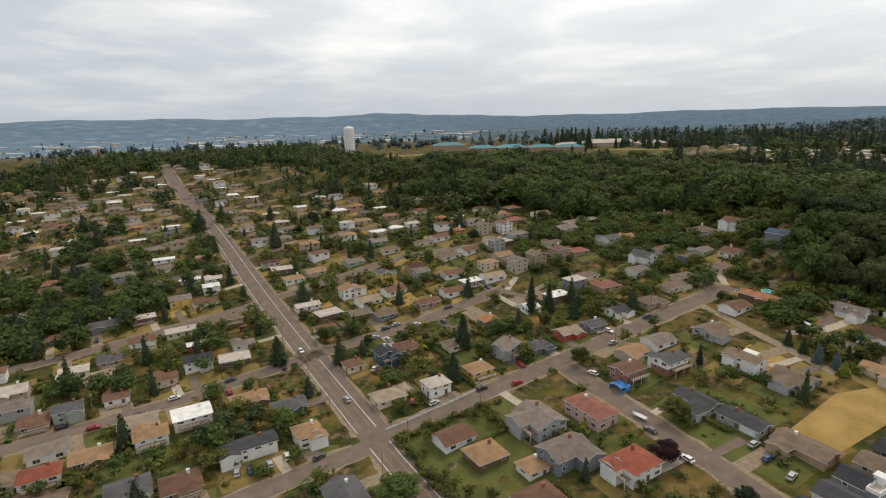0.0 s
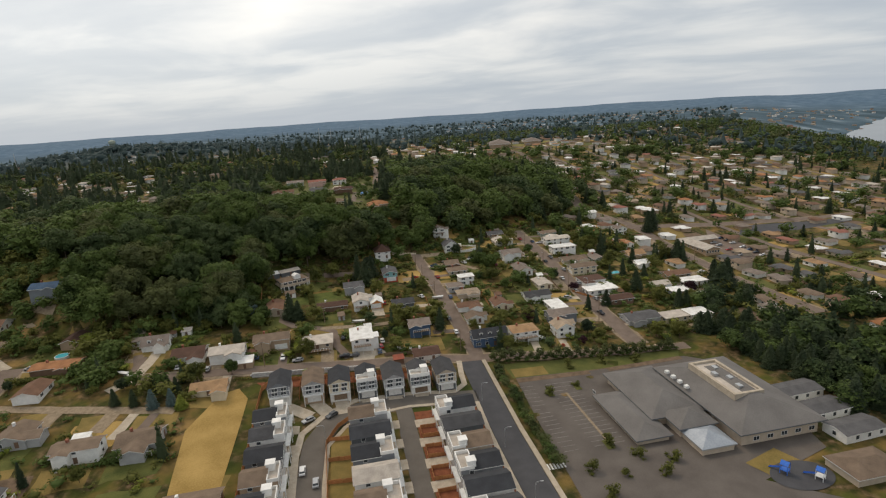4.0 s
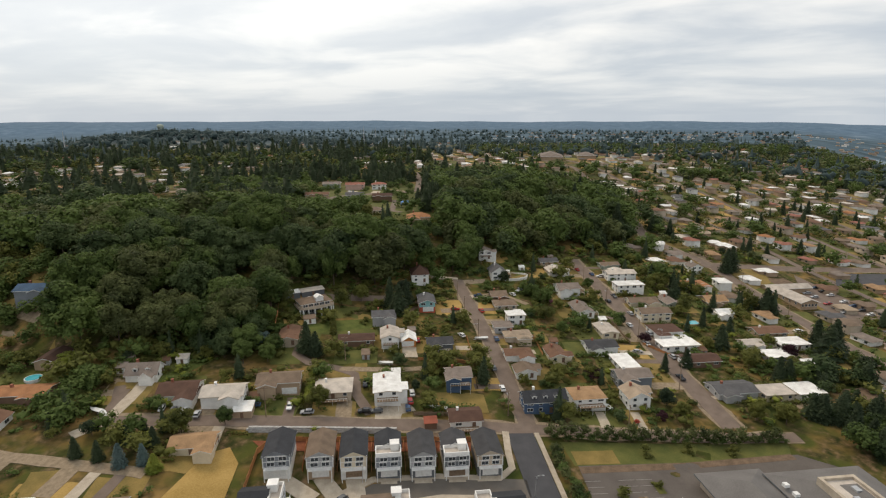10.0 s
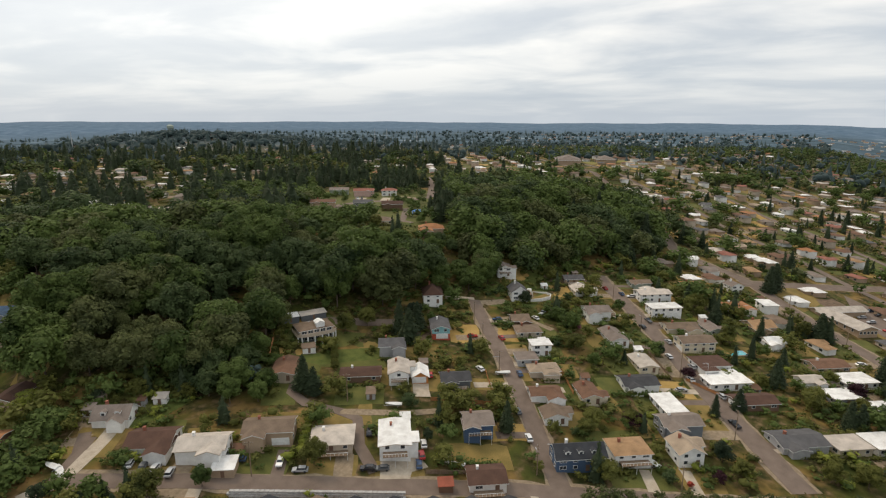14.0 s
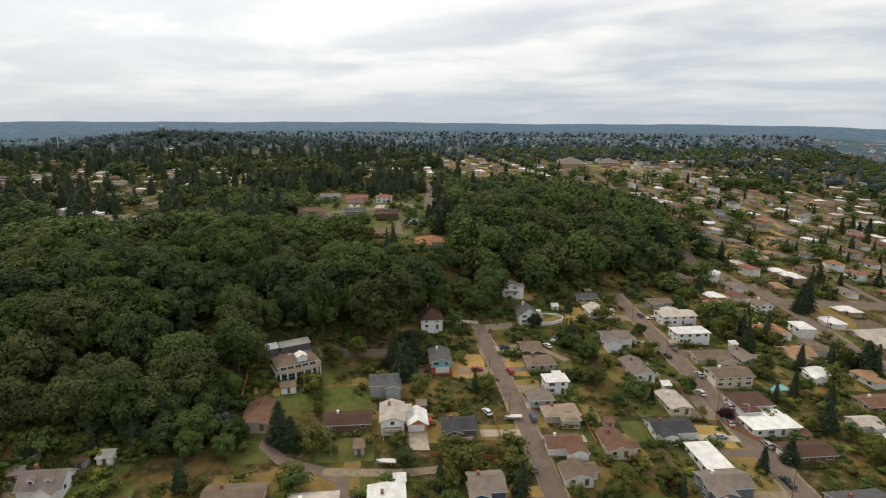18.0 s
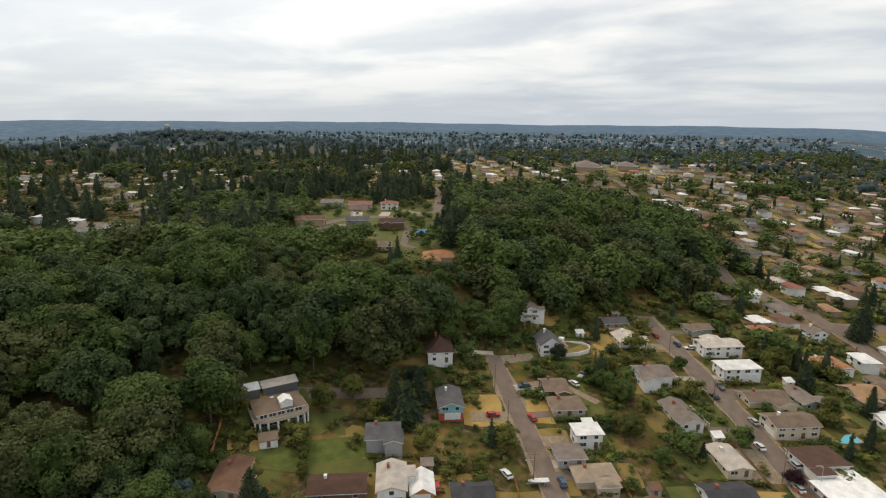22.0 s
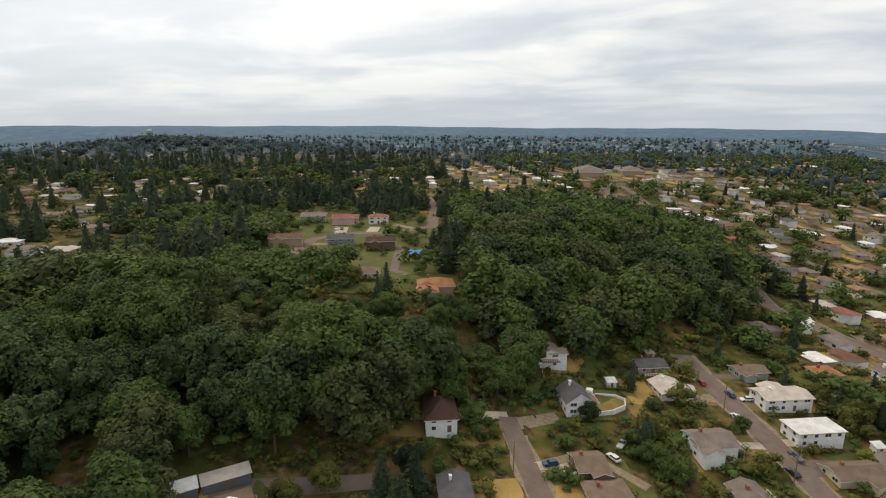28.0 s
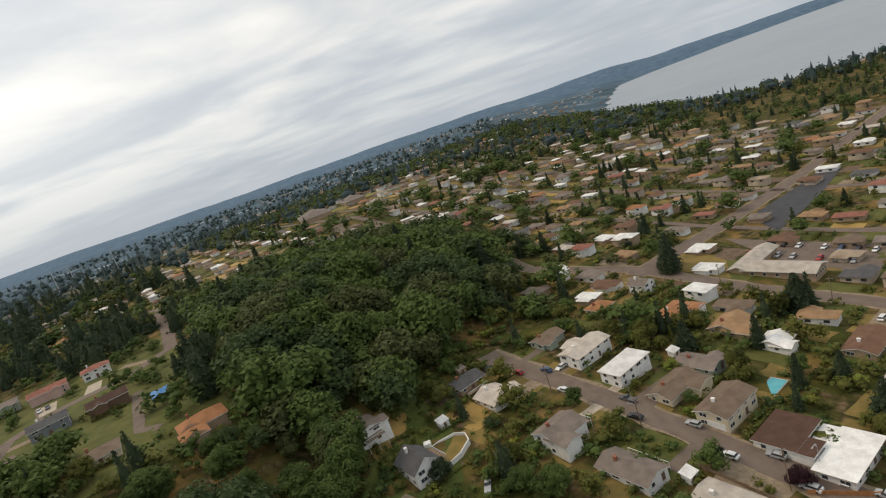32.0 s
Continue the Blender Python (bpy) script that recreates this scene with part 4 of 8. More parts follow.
for spec in ((323, 222, 13, 13, "hip", "greybrown", "beige", 2, "a"), (335, 208, 12, 11, "gable", "brown", "white", 2, "b"), (319, 169, 10, 14, "gable", "blue", "bluegrey", 1, "b"),
             (303, 187, 13, 10, "gable", "brown", "white", 1, "b"), (279, 178, 12, 9, "hip", "greybrown", "cream", 1, "a"), (209, 250, 10, 11, "gable", "greybrown", "tan", 3, "b"),
             (225, 248, 11, 11, "hip", "brown", "tan", 3, "b"), (195, 250, 10, 11, "gable", "grey", "beige", 3, "b"), (184, 264, 12, 9, "hip", "tan", "cream", 2, "a"),
             (208, 336, 9, 8, "hip", "orange", "orangewall", 1, "a"), (274, 359, 12, 9, "hip", "orange", "brown", 1, "a")):
    house(*spec)
# hilltop group seen over the woods
for spec in ((446, 26, 10, 12, "hip", "greybrown", "cream", 1, "b"), (508, 41, 9, 14, "gable", "slate", "bluegrey", 2, "b"), (500, 20, 9, 15, "gable", "dkbrown", "brown", 2, "b"),
             (573, 43, 9, 17, "gable", "pinkred", "pink", 2, "b"), (574, 22, 9, 13, "hip", "pinkred", "white", 2, "b"), (582, 64, 9, 16, "gable", "grey", "sage", 2, "b"),
             (512, 70, 9, 18, "gable", "brown", "tan", 2, "b"), (722, 148, 12, 20, "gable", "pinkred", "orangewall", 1, "b"), (500, 192, 11, 14, "gable", "grey", "white", 1, "b"),
             (578, 211, 11, 14, "gable", "greybrown", "white", 1, "b"), (664, -173, 12, 12, "flat", "white", "white", 1, "b"), (644, -240, 10, 18, "flat", "white", "beige", 1, "b"),
             (604, -217, 12, 14, "gable", "ltgrey", "tan", 1, "b"), (530, -208, 10, 14, "gable", "greybrown", "white", 1, "b"),
             (654, -141, 16, 14, "gable", "ltgrey", "tan", 1, "b"), (700, -37, 14, 14, "gable", "greybrown", "tan", 1, "b")):
    house(*spec)

for i in range(8):
    house(662 - i * 8.4, -226 - i * 3.4, 9, 12, "flat" if i < 5 else "gable", ("white", "ltgrey", "white", "beige", "white", "grey", "pinkred", "pinkred")[i], "beige", 2, "b", chimney=False, windows=False, turn=-20)
house(436, -3, 11, 15, "hip", "orange", "tan", 1, "b", wing=(4, 8, 7, "-a"), pitch=0.42)

# large hillside house with a curved deck
MANS = house(327.5, 55, 10, 14.6, "hip", "greybrown", "beige", 2, "b", pitch=0.26, chimney=False, windows=False, turn=24, band="dkgrey", note=" and curved deck")
MANS.location.z -= 0.6
arc = [(-4.6 - 2.7 * math.cos(t), 8.4 * math.sin(t)) for t in np.linspace(-1.5, 1.5, 17)]
arc = [(3.0, -8.3)] + arc + [(3.0, 8.3)]
dk = Shape().prism([(3.0, -6.9), *arc, (3.0, 6.9), (-4.7, 6.9), (-4.7, -6.9)], 2.2, 2.5).make("deck", "wall_beige", MANS, "curved pale deck")
s = Shape()
for (x0, y0), (x1, y1) in zip(arc, arc[1:]):
    s.face(((x0, y0, 2.5), (x1, y1, 2.5), (x1, y1, 3.4), (x0, y0, 3.4)))
    s.face(((x0 * 0.985, y0 * 0.985, 3.4), (x0 * 0.985, y0 * 0.985, 2.5), (x1 * 0.985, y1 * 0.985, 2.5), (x1 * 0.985, y1 * 0.985, 3.4)))
    s.face(((x0, y0, 3.4), (x1, y1, 3.4), (x1 * 0.985, y1 * 0.985, 3.4), (x0 * 0.985, y0 * 0.985, 3.4)))
s.make("parapet", "wall_beige", dk, "pale solid deck parapet")
for x_, y_ in arc[2:-2:2]:
    Shape().tube(x_ * 0.97, y_ * 0.97, -2.6, 2.2, 0.32, 0.32, 10).make("column", "paint_white", MANS, "white round column")
for y_ in (-5.2, -2.6, 0.0, 2.6, 5.2):
    add_window(MANS, -4.81, y_, 3.6, -math.pi / 2, 2.0, 1.3)
    add_window(MANS, -4.81, y_, 1.0, -math.pi / 2, 2.0, 1.7)
for x_ in (-2.5, 1.5):
    add_window(MANS, x_, 7.01, 3.6, math.pi, 2.0, 1.1)
    add_window(MANS, x_, -7.01, 3.6, 0, 2.0, 1.1)
s = Shape()
wall_block(s, -4.4, -3.6, -1.2, 0.0, 4.5, 6.6, 0.9, "x")
lantern = s.make("roof_lantern", "paint_white", MANS, "white gabled roof lantern")
s = Shape()
roof_slab(s, -4.4, -3.6, -0.6, 0.0, 6.6, 0.9, "gable", "x", 0.15, 0.12)
s.make("lantern_roof", ["roof_white", "paint_white"], lantern)
sl = Shape().box(-0.7, -0.5, 0, 0.7, 0.5, 0.14).make("skylight", "paint_white", MANS)
sl.location, sl.rotation_euler = (2.2, 1.2, 5.45), (0, 0.26, 0)


def shed(a, b, wa, db, h, rc, wc, turn=0, slope=0.8, name="shed", label="low shed with a pale sheet-metal roof"):
    x, y = W(a, b)
    ob = new(name)
    ob.location, ob.rotation_euler = (x, y, gh(x, y)), (0, 0, HEAD + radians(turn))
    Shape().box(-wa / 2, -db / 2, -1, wa / 2, db / 2, h).make("wall", "wall_" + wc, ob)
    e = 0.3
    s = Shape()
    p = [(-wa / 2 - e, -db / 2 - e, h + 0.02), (wa / 2 + e, -db / 2 - e, h + slope), (wa / 2 + e, db / 2 + e, h + slope), (-wa / 2 - e, db / 2 + e, h + 0.02)]
    s.face(p).face([(x_, y_, z_ - 0.15) for x_, y_, z_ in p][::-1])
    for i in range(4):
        j = (i + 1) % 4
        s.face(((*p[i][:2], p[i][2] - 0.15), (*p[j][:2], p[j][2] - 0.15), p[j], p[i]))
    s.make("roof", "roof_" + rc, ob)
    dr = Shape().box(-wa / 2 - 0.06, -0.5, 0, -wa / 2 - 0.01, 0.5, 1.95).make("door", "wall_brown", ob)
    HOUSES.append((a, b, max(wa, db) / 2 + 0.5))
    RECTS.append((a, b, wa / 2, db / 2))
    return tagged(ob, label, "shed")


shed(338, 56.5, 3.6, 11, 2.4, "ltgrey", "dkgrey", 24, label="long open shed with a grey sheet-metal roof")
shed(333.5, 65.5, 3.6, 7, 2.3, "white", "dkgrey", 24, label="low shed with a pale sheet-metal roof")
shed(315.5, 55.5, 3.4, 5, 2.2, "greybrown", "white", 14, label="small brown-roofed garden shed on a slope")
shed(246, 69.5, 5.5, 6, 2.5, "white", "tan", label="open carport with a white roof beside a driveway", name="carport")
shed(284, 30, 4, 3, 2.2, "greybrown", "grey")
shed(240, 8, 3, 4, 2.2, "red", "brown", label="small red-roofed garden shed")
shed(280, 99, 3, 4, 2.2, "ltgrey", "white", label="small pale garden shed")
shed(273, 118, 3, 3, 2.2, "grey", "white", label="small pale garden shed")
shed(205, 115, 3.5, 5, 2.3, "white", "white", label="small white painted garden shed")

# ---- new townhouses ----
TOWN = 0


def townhouse(a, b, front, wc="dkgrey", rc="navy", w=7.4, dep=12.5, deck=True, band="white"):
    """Three storeys, a garage below, a roof deck beside a dark gabled roof. front: the heading that its garage faces."""
    global TOWN
    TOWN += 1
    x, y = W(a, b)
    ob = new("townhouse")
    ob.location, ob.rotation_euler = (x, y, gh(x, y) + 0.2), (0, 0, HEAD + radians(front))
    hw, hd, top = w / 2, dep / 2, 6.7
    s = Shape()
    s.box(-hd, -hw, -1.5, hd, hw, 2.9, 1)
    wall_block(s, -hd + 0.02, -hw + 0.02, hd - 0.02, hw - 0.02, 2.9, top, 0)
    s.make("wall", ["wall_" + wc, "wall_" + band], ob)
    gy0 = hw - 3.6
    if deck:
        # deck at the front with pale parapet, roof behind
        s = Shape()
        for q in ((-hd, -hw, -hd + 0.25, hw), (-2.3, -hw, -2.05, hw), (-hd + 0.25, -hw, -2.3, -hw + 0.25), (-hd + 0.25, hw - 0.25, -2.3, hw)):
            s.box(q[0], q[1], top, q[2], q[3], top + 1.05)
        s.make("parapet", "wall_white", ob)
        Shape().box(-hd + 0.26, -hw + 0.26, top, -2.31, hw - 0.26, top + 0.06).make("deck", "roof_ltgrey", ob)
        s = Shape().box(-3.9, -hw + 0.6, top, -1.5, -hw + 3.0, top + 2.1)
        roof_slab(s, -3.9, -hw + 0.6, -1.5, -hw + 3.0, top + 2.1, 0.0, "flat", "x", 0.2)
        s.make("stair_house", "wall_white", ob)
        s = Shape()
        roof_slab(s, -1.9, -hw, hd, hw, top, 1.7, "gable", "x", 0.4)
        wall_block(s, -1.8, -hw, hd, hw, top - 0.2, top, 1.7, "x", 1)
        s.make("roof", ["roof_" + rc, "paint_white"], ob)
    else:
        s = Shape()
        roof_slab(s, -hd, -hw, hd, hw, top, 1.6, "gable", "x", 0.45)
        wall_block(s, -hd, -hw, hd, hw, top - 0.2, top, 1.6, "x", 1)
        s.make("roof", ["roof_" + rc, "wall_" + wc], ob)
    s = Shape()
    for yy in (-hw, hw):
        s.box(-hd - 0.07, yy - 0.12, 2.9, -hd + 0.12, yy + 0.12, top)
    s.box(-hd - 0.05, -hw + 0.12, 4.85, -hd - 0.005, hw - 0.12, 5.02).box(-hd - 0.05, -hw + 0.12, top - 0.3, -hd - 0.005, hw - 0.12, top - 0.02)
    s.make("trim", "paint_white", ob)
    # front: garage, balcony, windows
    gd = Shape().box(-hd - 0.06, -2.5, 0, -hd - 0.005, 2.3, 2.3)
    for k in (1, 2, 3):
        gd.box(-hd - 0.08, -2.45, k * 0.57, -hd - 0.06, 2.25, k * 0.57 + 0.03)
    gd.make("garage_door", "paint_white" if TOWN % 3 else "old_wood", ob)
    bc = Shape().box(-hd - 1.4, -hw + 0.3, 2.85, -hd, hw - 0.3, 3.05).make("balcony", "paint_white", ob)
    rl = Shape()
    for k in range(9):
        yy = -hw + 0.35 + k * (w - 0.7) / 8
        rl.box(-hd - 1.38, yy - 0.03, 3.05, -hd - 1.32, yy + 0.03, 4.0)
    rl.box(-hd - 1.4, -hw + 0.3, 4.0, -hd - 1.3, hw - 0.3, 4.08)
    rl.make("railing", "paint_white", bc)
    for yy in (-hw + 0.4, hw - 0.4):
        Shape().box(-hd - 1.4, yy - 0.12, -1.0, -hd - 1.15, yy + 0.12, 2.85).make("post", "paint_white", ob)
    for z_, ys_ in ((4.1, (-1.6, 1.6)), (5.75, (-1.8, 1.4))):
        for yy in ys_:
            add_window(ob, -hd - 0.0, yy, z_, -math.pi / 2, 2.0, 1.1)
    for z_ in (4.1, 5.75):
        add_window(ob, -3, -hw, z_, 0, 1.2, 1.1, False)
        add_window(ob, 2.5, hw, z_, math.pi, 1.2, 1.1, False)
        add_window(ob, hd, 1.5, z_, math.pi / 2, 1.2, 1.1, False)
    HOUSES.append((a, b, 6.5))
    RECTS.append((a, b, 6.5, 6.5))
    return tagged(ob, f"new three-storey {WORDS.get(wc, wc)} townhouse with {'a pale roof deck' if deck else 'a dark gabled roof'}", "townhouse", "new townhouses")


for b_, wc, rc, dk_, bd in ((54, "bluegrey", "navy", False, "white"), (42, "grey", "greybrown", False, "tan"), (32.5, "cream", "navy", False, "white"), (22.5, "bluegrey", "navy", True, "dkgrey"),
                            (12.5, "grey", "charcoal", False, "dkgrey"), (2.5, "dkgrey", "charcoal", True, "white"), (-7.5, "beige", "charcoal", False, "dkgrey")):
    townhouse(222, b_, 0, wc, rc, deck=dk_, band=bd)
for i in range(7):
    townhouse(201 - i * 10.6, 55.3, 90, ("bluegrey", "white", "dkgrey", "tan")[i % 4], ("navy", "charcoal", "navy", "greybrown")[i % 4], deck=i % 3 != 2, w=8.2, dep=10.5)
for i in range(5):
    townhouse(198 - i * 10.6, 23.5, 90, ("grey", "dkgrey", "bluegrey", "white")[i % 4], ("greybrown", "navy", "navy", "ltgrey")[i % 4], deck=i % 2 == 0, w=8.2)
for i in range(13):
    townhouse(197 - i * 10.6, -6.5, -90, ("white", "dkgrey", "beige", "bluegrey")[i % 4], ("navy", "charcoal", "greybrown", "navy")[i % 4], deck=i % 3 != 1, w=8.4)

# ---- school with hipped roofs, its classrooms and play area ----
surface("roof_greyschool", (0.120, 0.112, 0.106), (0.175, 0.165, 0.156), 0.12, 0.8, bump=0.2, fine=3)
surface("roof_metal", (0.26, 0.29, 0.33), (0.36, 0.39, 0.43), 0.3, 0.5, 0.3)


def school():
    x, y = W(180, -101)
    ob = new("school")
    ob.location, ob.rotation_euler = (x, y, gh(x, y)), (0, 0, HEAD)

    def block(name, a0, b0, a1, b1, h, rise, over, mats=("roof_greyschool", "wall_dkgrey"), hipped=0.5, ridge="x"):
        q = (a0 - 180 + over, b0 + 101 + over, a1 - 180 - over, b1 + 101 - over)
        Shape().box(q[0], q[1], -2, q[2], q[3], h).make("wall", "wall_beige", ob)
        s = Shape()
        roof_slab(s, *q, h, rise, "hip", ridge, over, 0.4, hipped)
        return s.make(name, mats, ob)

    block("roof", 156, -118, 205, -87, 5.6, 4.6, 1.8)["label"] = "broad grey hipped roof"
    block("roof", 174, -89, 209, -68, 4.2, 3.4, 1.5)
    block("roof", 166, -87, 178, -73, 4.2, 2.6, 1.2)
    block("lower_roof", 166, -71, 197, -58, 2.6, 1.9, 1.0)
    block("roof_lantern", 156, -86, 168, -74, 2.8, 2.2, 0.6, ("roof_metal", "metal"))["label"] = "blue-grey metal entrance roof"
    w_ = Shape()
    for q in ((-10, -5.5, 15, -4.5), (-10, 4.5, 15, 5.5), (-10, -4.5, -9, 4.5), (14, -4.5, 15, 4.5)):
        w_.box(q[0], q[1], 7.6, q[2], q[3], 10.1)
    well = w_.make("plant_well", "concrete", ob, "pale sunken roof plant well")
    Shape().box(-9, -4.5, 7.8, 14, 4.5, 9.3).make("plant_floor", "roof_ltgrey", well)
    for px, py in ((-5, 0), (1, -1), (5, 2), (9, -1)):
        Shape().box(px - 1.1, py - 0.8, 9.3, px + 1.1, py + 0.8, 10.4).make("air_unit", "metal", well)
    for px in (5, 9, 13, 17):
        Shape().box(px - 0.7, 12.2, 6.3, px + 0.7, 13.6, 7.2).make("air_unit", "paint_white", ob)
    for k in range(5):
        add_window(ob, -22.2, -13 + k * 5, 1.8, -math.pi / 2, 2.0, 1.3)
        add_window(ob, -4 + k * 6, 41.8 - 1.0, 1.6, math.pi, 2.0, 1.1)
    tagged(ob, "low school building with broad grey hipped roofs", "school")
    for q in ((180, -102, 26, 18), (187, -76, 23, 19)):
        RECTS.append(q)
    HOUSES.append((180, -101, 30)), HOUSES.append((187, -78, 22))


school()
for a_, b_ in ((179, -127.5), (166.5, -126), (154, -126)):
    x, y = W(a_, b_)
    ob = new("portable_classroom")
    ob.location, ob.rotation_euler = (x, y, gh(x, y)), (0, 0, HEAD + radians(3))
    Shape().box(-4.2, -7.8, -1, 4.2, 7.8, 3.0).make("wall", "wall_white", ob)
    s = Shape()
    roof_slab(s, -4.2, -7.8, 4.2, 7.8, 3.0, 0.8, "gable", "y", 0.3)
    wall_block(s, -4.2, -7.8, 4.2, 7.8, 2.9, 3.0, 0.8, "y", 1)
    s.make("roof", ["roof_slate", "wall_white"], ob)
    for k in range(3):
        add_window(ob, -4.2, -5.5 + k * 4.6, 1.7, -math.pi / 2, 1.2, 1.3)
    add_window(ob, 0, 7.8, 1.7, math.pi, 1.2, 1.3)
    RECTS.append((a_, b_, 4.5, 8)), HOUSES.append((a_, b_, 9))
    tagged(ob, "white portable classroom with a grey metal roof", "classroom", "portable classrooms")
house(138, -113, 12, 18, "hip", "greybrown", "beige", 1, "b", chimney=False, windows=False)
PARK = [(219, -36), (219, -110), (205, -125), (150, -112), (142, -84), (120, -110), (95, -100), (95, -34), (150, -32)]


def patch(name, outline, mat, lift, label, category):
    """A flat area draped over the ground."""
    a0, b0 = min(p[0] for p in outline), min(p[1] for p in outline)
    a1, b1 = max(p[0] for p in outline), max(p[1] for p in outline)
    bm = bmesh.new()
    bm.faces.new([bm.verts.new((*p, 0)) for p in outline])
    for ax, lo, hi in ((0, a0, a1), (1, b0, b1)):
        for c in np.arange(lo + 4, hi, 5.0):
            no = (1, 0, 0) if ax == 0 else (0, 1, 0)
            bmesh.ops.bisect_plane(bm, geom=bm.verts[:] + bm.edges[:] + bm.faces[:], plane_co=(c if ax == 0 else 0, c if ax else 0, 0), plane_no=no)
    for v in bm.verts:
        x, y = W(v.co.x, v.co.y)
        v.co = (x, y, gh(x, y) + lift)
    bmesh.ops.recalc_face_normals(bm, faces=bm.faces)
    me = bpy.data.meshes.new(name)
    bm.to_mesh(me)
    bm.free()
    me.materials.append(MATS[mat])
    return tagged(new(name, me), label, category, kind="structure")


patch("car_park", PARK, "asphalt_park", 0.14, "worn grey asphalt school car park", "car park")
patch("dry_field", [(229, 70), (222, 66), (196, 67), (172, 68), (172, 82), (205, 84), (226, 76)], "dry_grass", 0.14, "straw-yellow mown dry field", "field")
patch("dry_field", [(312, 28), (312, 52), (306, 58), (302, 30)], "lawn", 0.14, "green grass beside a drive", "field")
patch("hilltop_lawn", [(425, -14), (600, -14), (600, 84), (425, 84)], "lawn", 0.06, "green and dry grass between hilltop houses", "lawn")
patch("meadow", [(268, 114), (300, 102), (320, 80), (306, 68), (286, 86), (266, 100)], "meadow", 0.08, "rough green grass at the foot of the wood", "meadow")
patch("meadow", [(366, -26), (384, -28), (424, -74), (414, -80), (390, -64), (366, -50)], "meadow", 0.08, "rough green grass at the foot of the wood", "meadow")
patch("meadow", [(310, 62), (318, 44), (322, 22), (312, 24), (306, 50)], "meadow", 0.16, "rough green grass below the large house", "meadow")
HOUSES.append((386, -308, 15))
patch("hilltop_lawn", [(566, 84), (566, 100), (630, 114), (634, 92)], "field_grass", 0.14, "yellow-green mown lawn behind hilltop houses", "lawn")
patch("slope_grass", [(396, -46), (398, -52), (405, -57), (414, -54), (410, -47)], "dry_grass", 0.14, "dry orange grass bank by a white house", "bank")
patch("corner_garden", [(70, 112), (104, 110), (106, 156), (70, 156)], "lawn", 0.14, "green walled corner lawn", "lawn")
patch("school_field", [(372, -203), (408, -203), (408, -232), (384, -222)], "lawn_dry", 0.14, "yellow-green lawn by the church", "lawn")
patch("church_car_park", [(326, -222), (360, -226), (400, -250), (330, -254)], "asphalt", 0.14, "grey car park beside a church", "car park")
patch("tennis_court", [(380, -264), (404, -284), (404, -374), (392, -376), (384, -320)], "asphalt_new", 0.21, "large dark asphalt yard", "yard")
patch("verge_lawn", [(219, -35), (231, -34), (226, -112), (219, -108)], "lawn", 0.10, "green and dry grass strip along the car park", "lawn")
patch("verge_lawn", [(219.5, -36), (226, -36), (226, -50), (219.5, -50)], "lawn_dry", 0.15, "dry orange grass corner by the car park", "lawn")
patch("verge_lawn", [(150, -84), (154, -97), (146, -100), (140, -88)], "lawn_dry", 0.22, "dry yellow grass by the school entrance", "lawn")

# ---- trees ----
rng = np.random.default_rng(7)


def ico(level=0):
    bm = bmesh.new()
    bmesh.ops.create_icosphere(bm, subdivisions=level + 1, radius=1)
    v = np.array([p.co[:] for p in bm.verts])
    f = np.array([[q.index for q in p.verts] for p in bm.faces])
    bm.free()
    return v, f


ICO = ico(0)


def leaf_tris(pos, nrm, size, loose=0.45):
    """One small triangle at each place, lying across the given direction."""
    n = len(pos)
    nrm = nrm + rng.normal(0, loose, (n, 3))
    nrm /= np.linalg.norm(nrm, axis=1, keepdims=True)
    t = np.cross(nrm, rng.normal(0, 1, (n, 3)))
    t /= np.linalg.norm(t, axis=1, keepdims=True)
    s = np.cross(nrm, t)
    k = (size * rng.uniform(0.6, 1.35, n))[:, None]
    return np.stack([pos + t * k, pos - t * 0.5 * k + s * 0.9 * k, pos - t * 0.5 * k - s * 0.9 * k], 1).reshape(-1, 3), np.arange(3 * n).reshape(-1, 3)


def merge(parts):
    vs, fs, n = [], [], 0
    for v, f in parts:
        vs.append(v)
        fs.append(f + n)
        n += len(v)
    return np.concatenate(vs), np.concatenate(fs)


OCTA = np.array([[1, 0, 0], [-1, 0, 0], [0, 1, 0], [0, -1, 0], [0, 0, 1], [0, 0, -1]], float), np.array([[0, 2, 4], [2, 1, 4], [1, 3, 4], [3, 0, 4], [2, 0, 5], [1, 2, 5], [3, 1, 5], [0, 3, 5]])


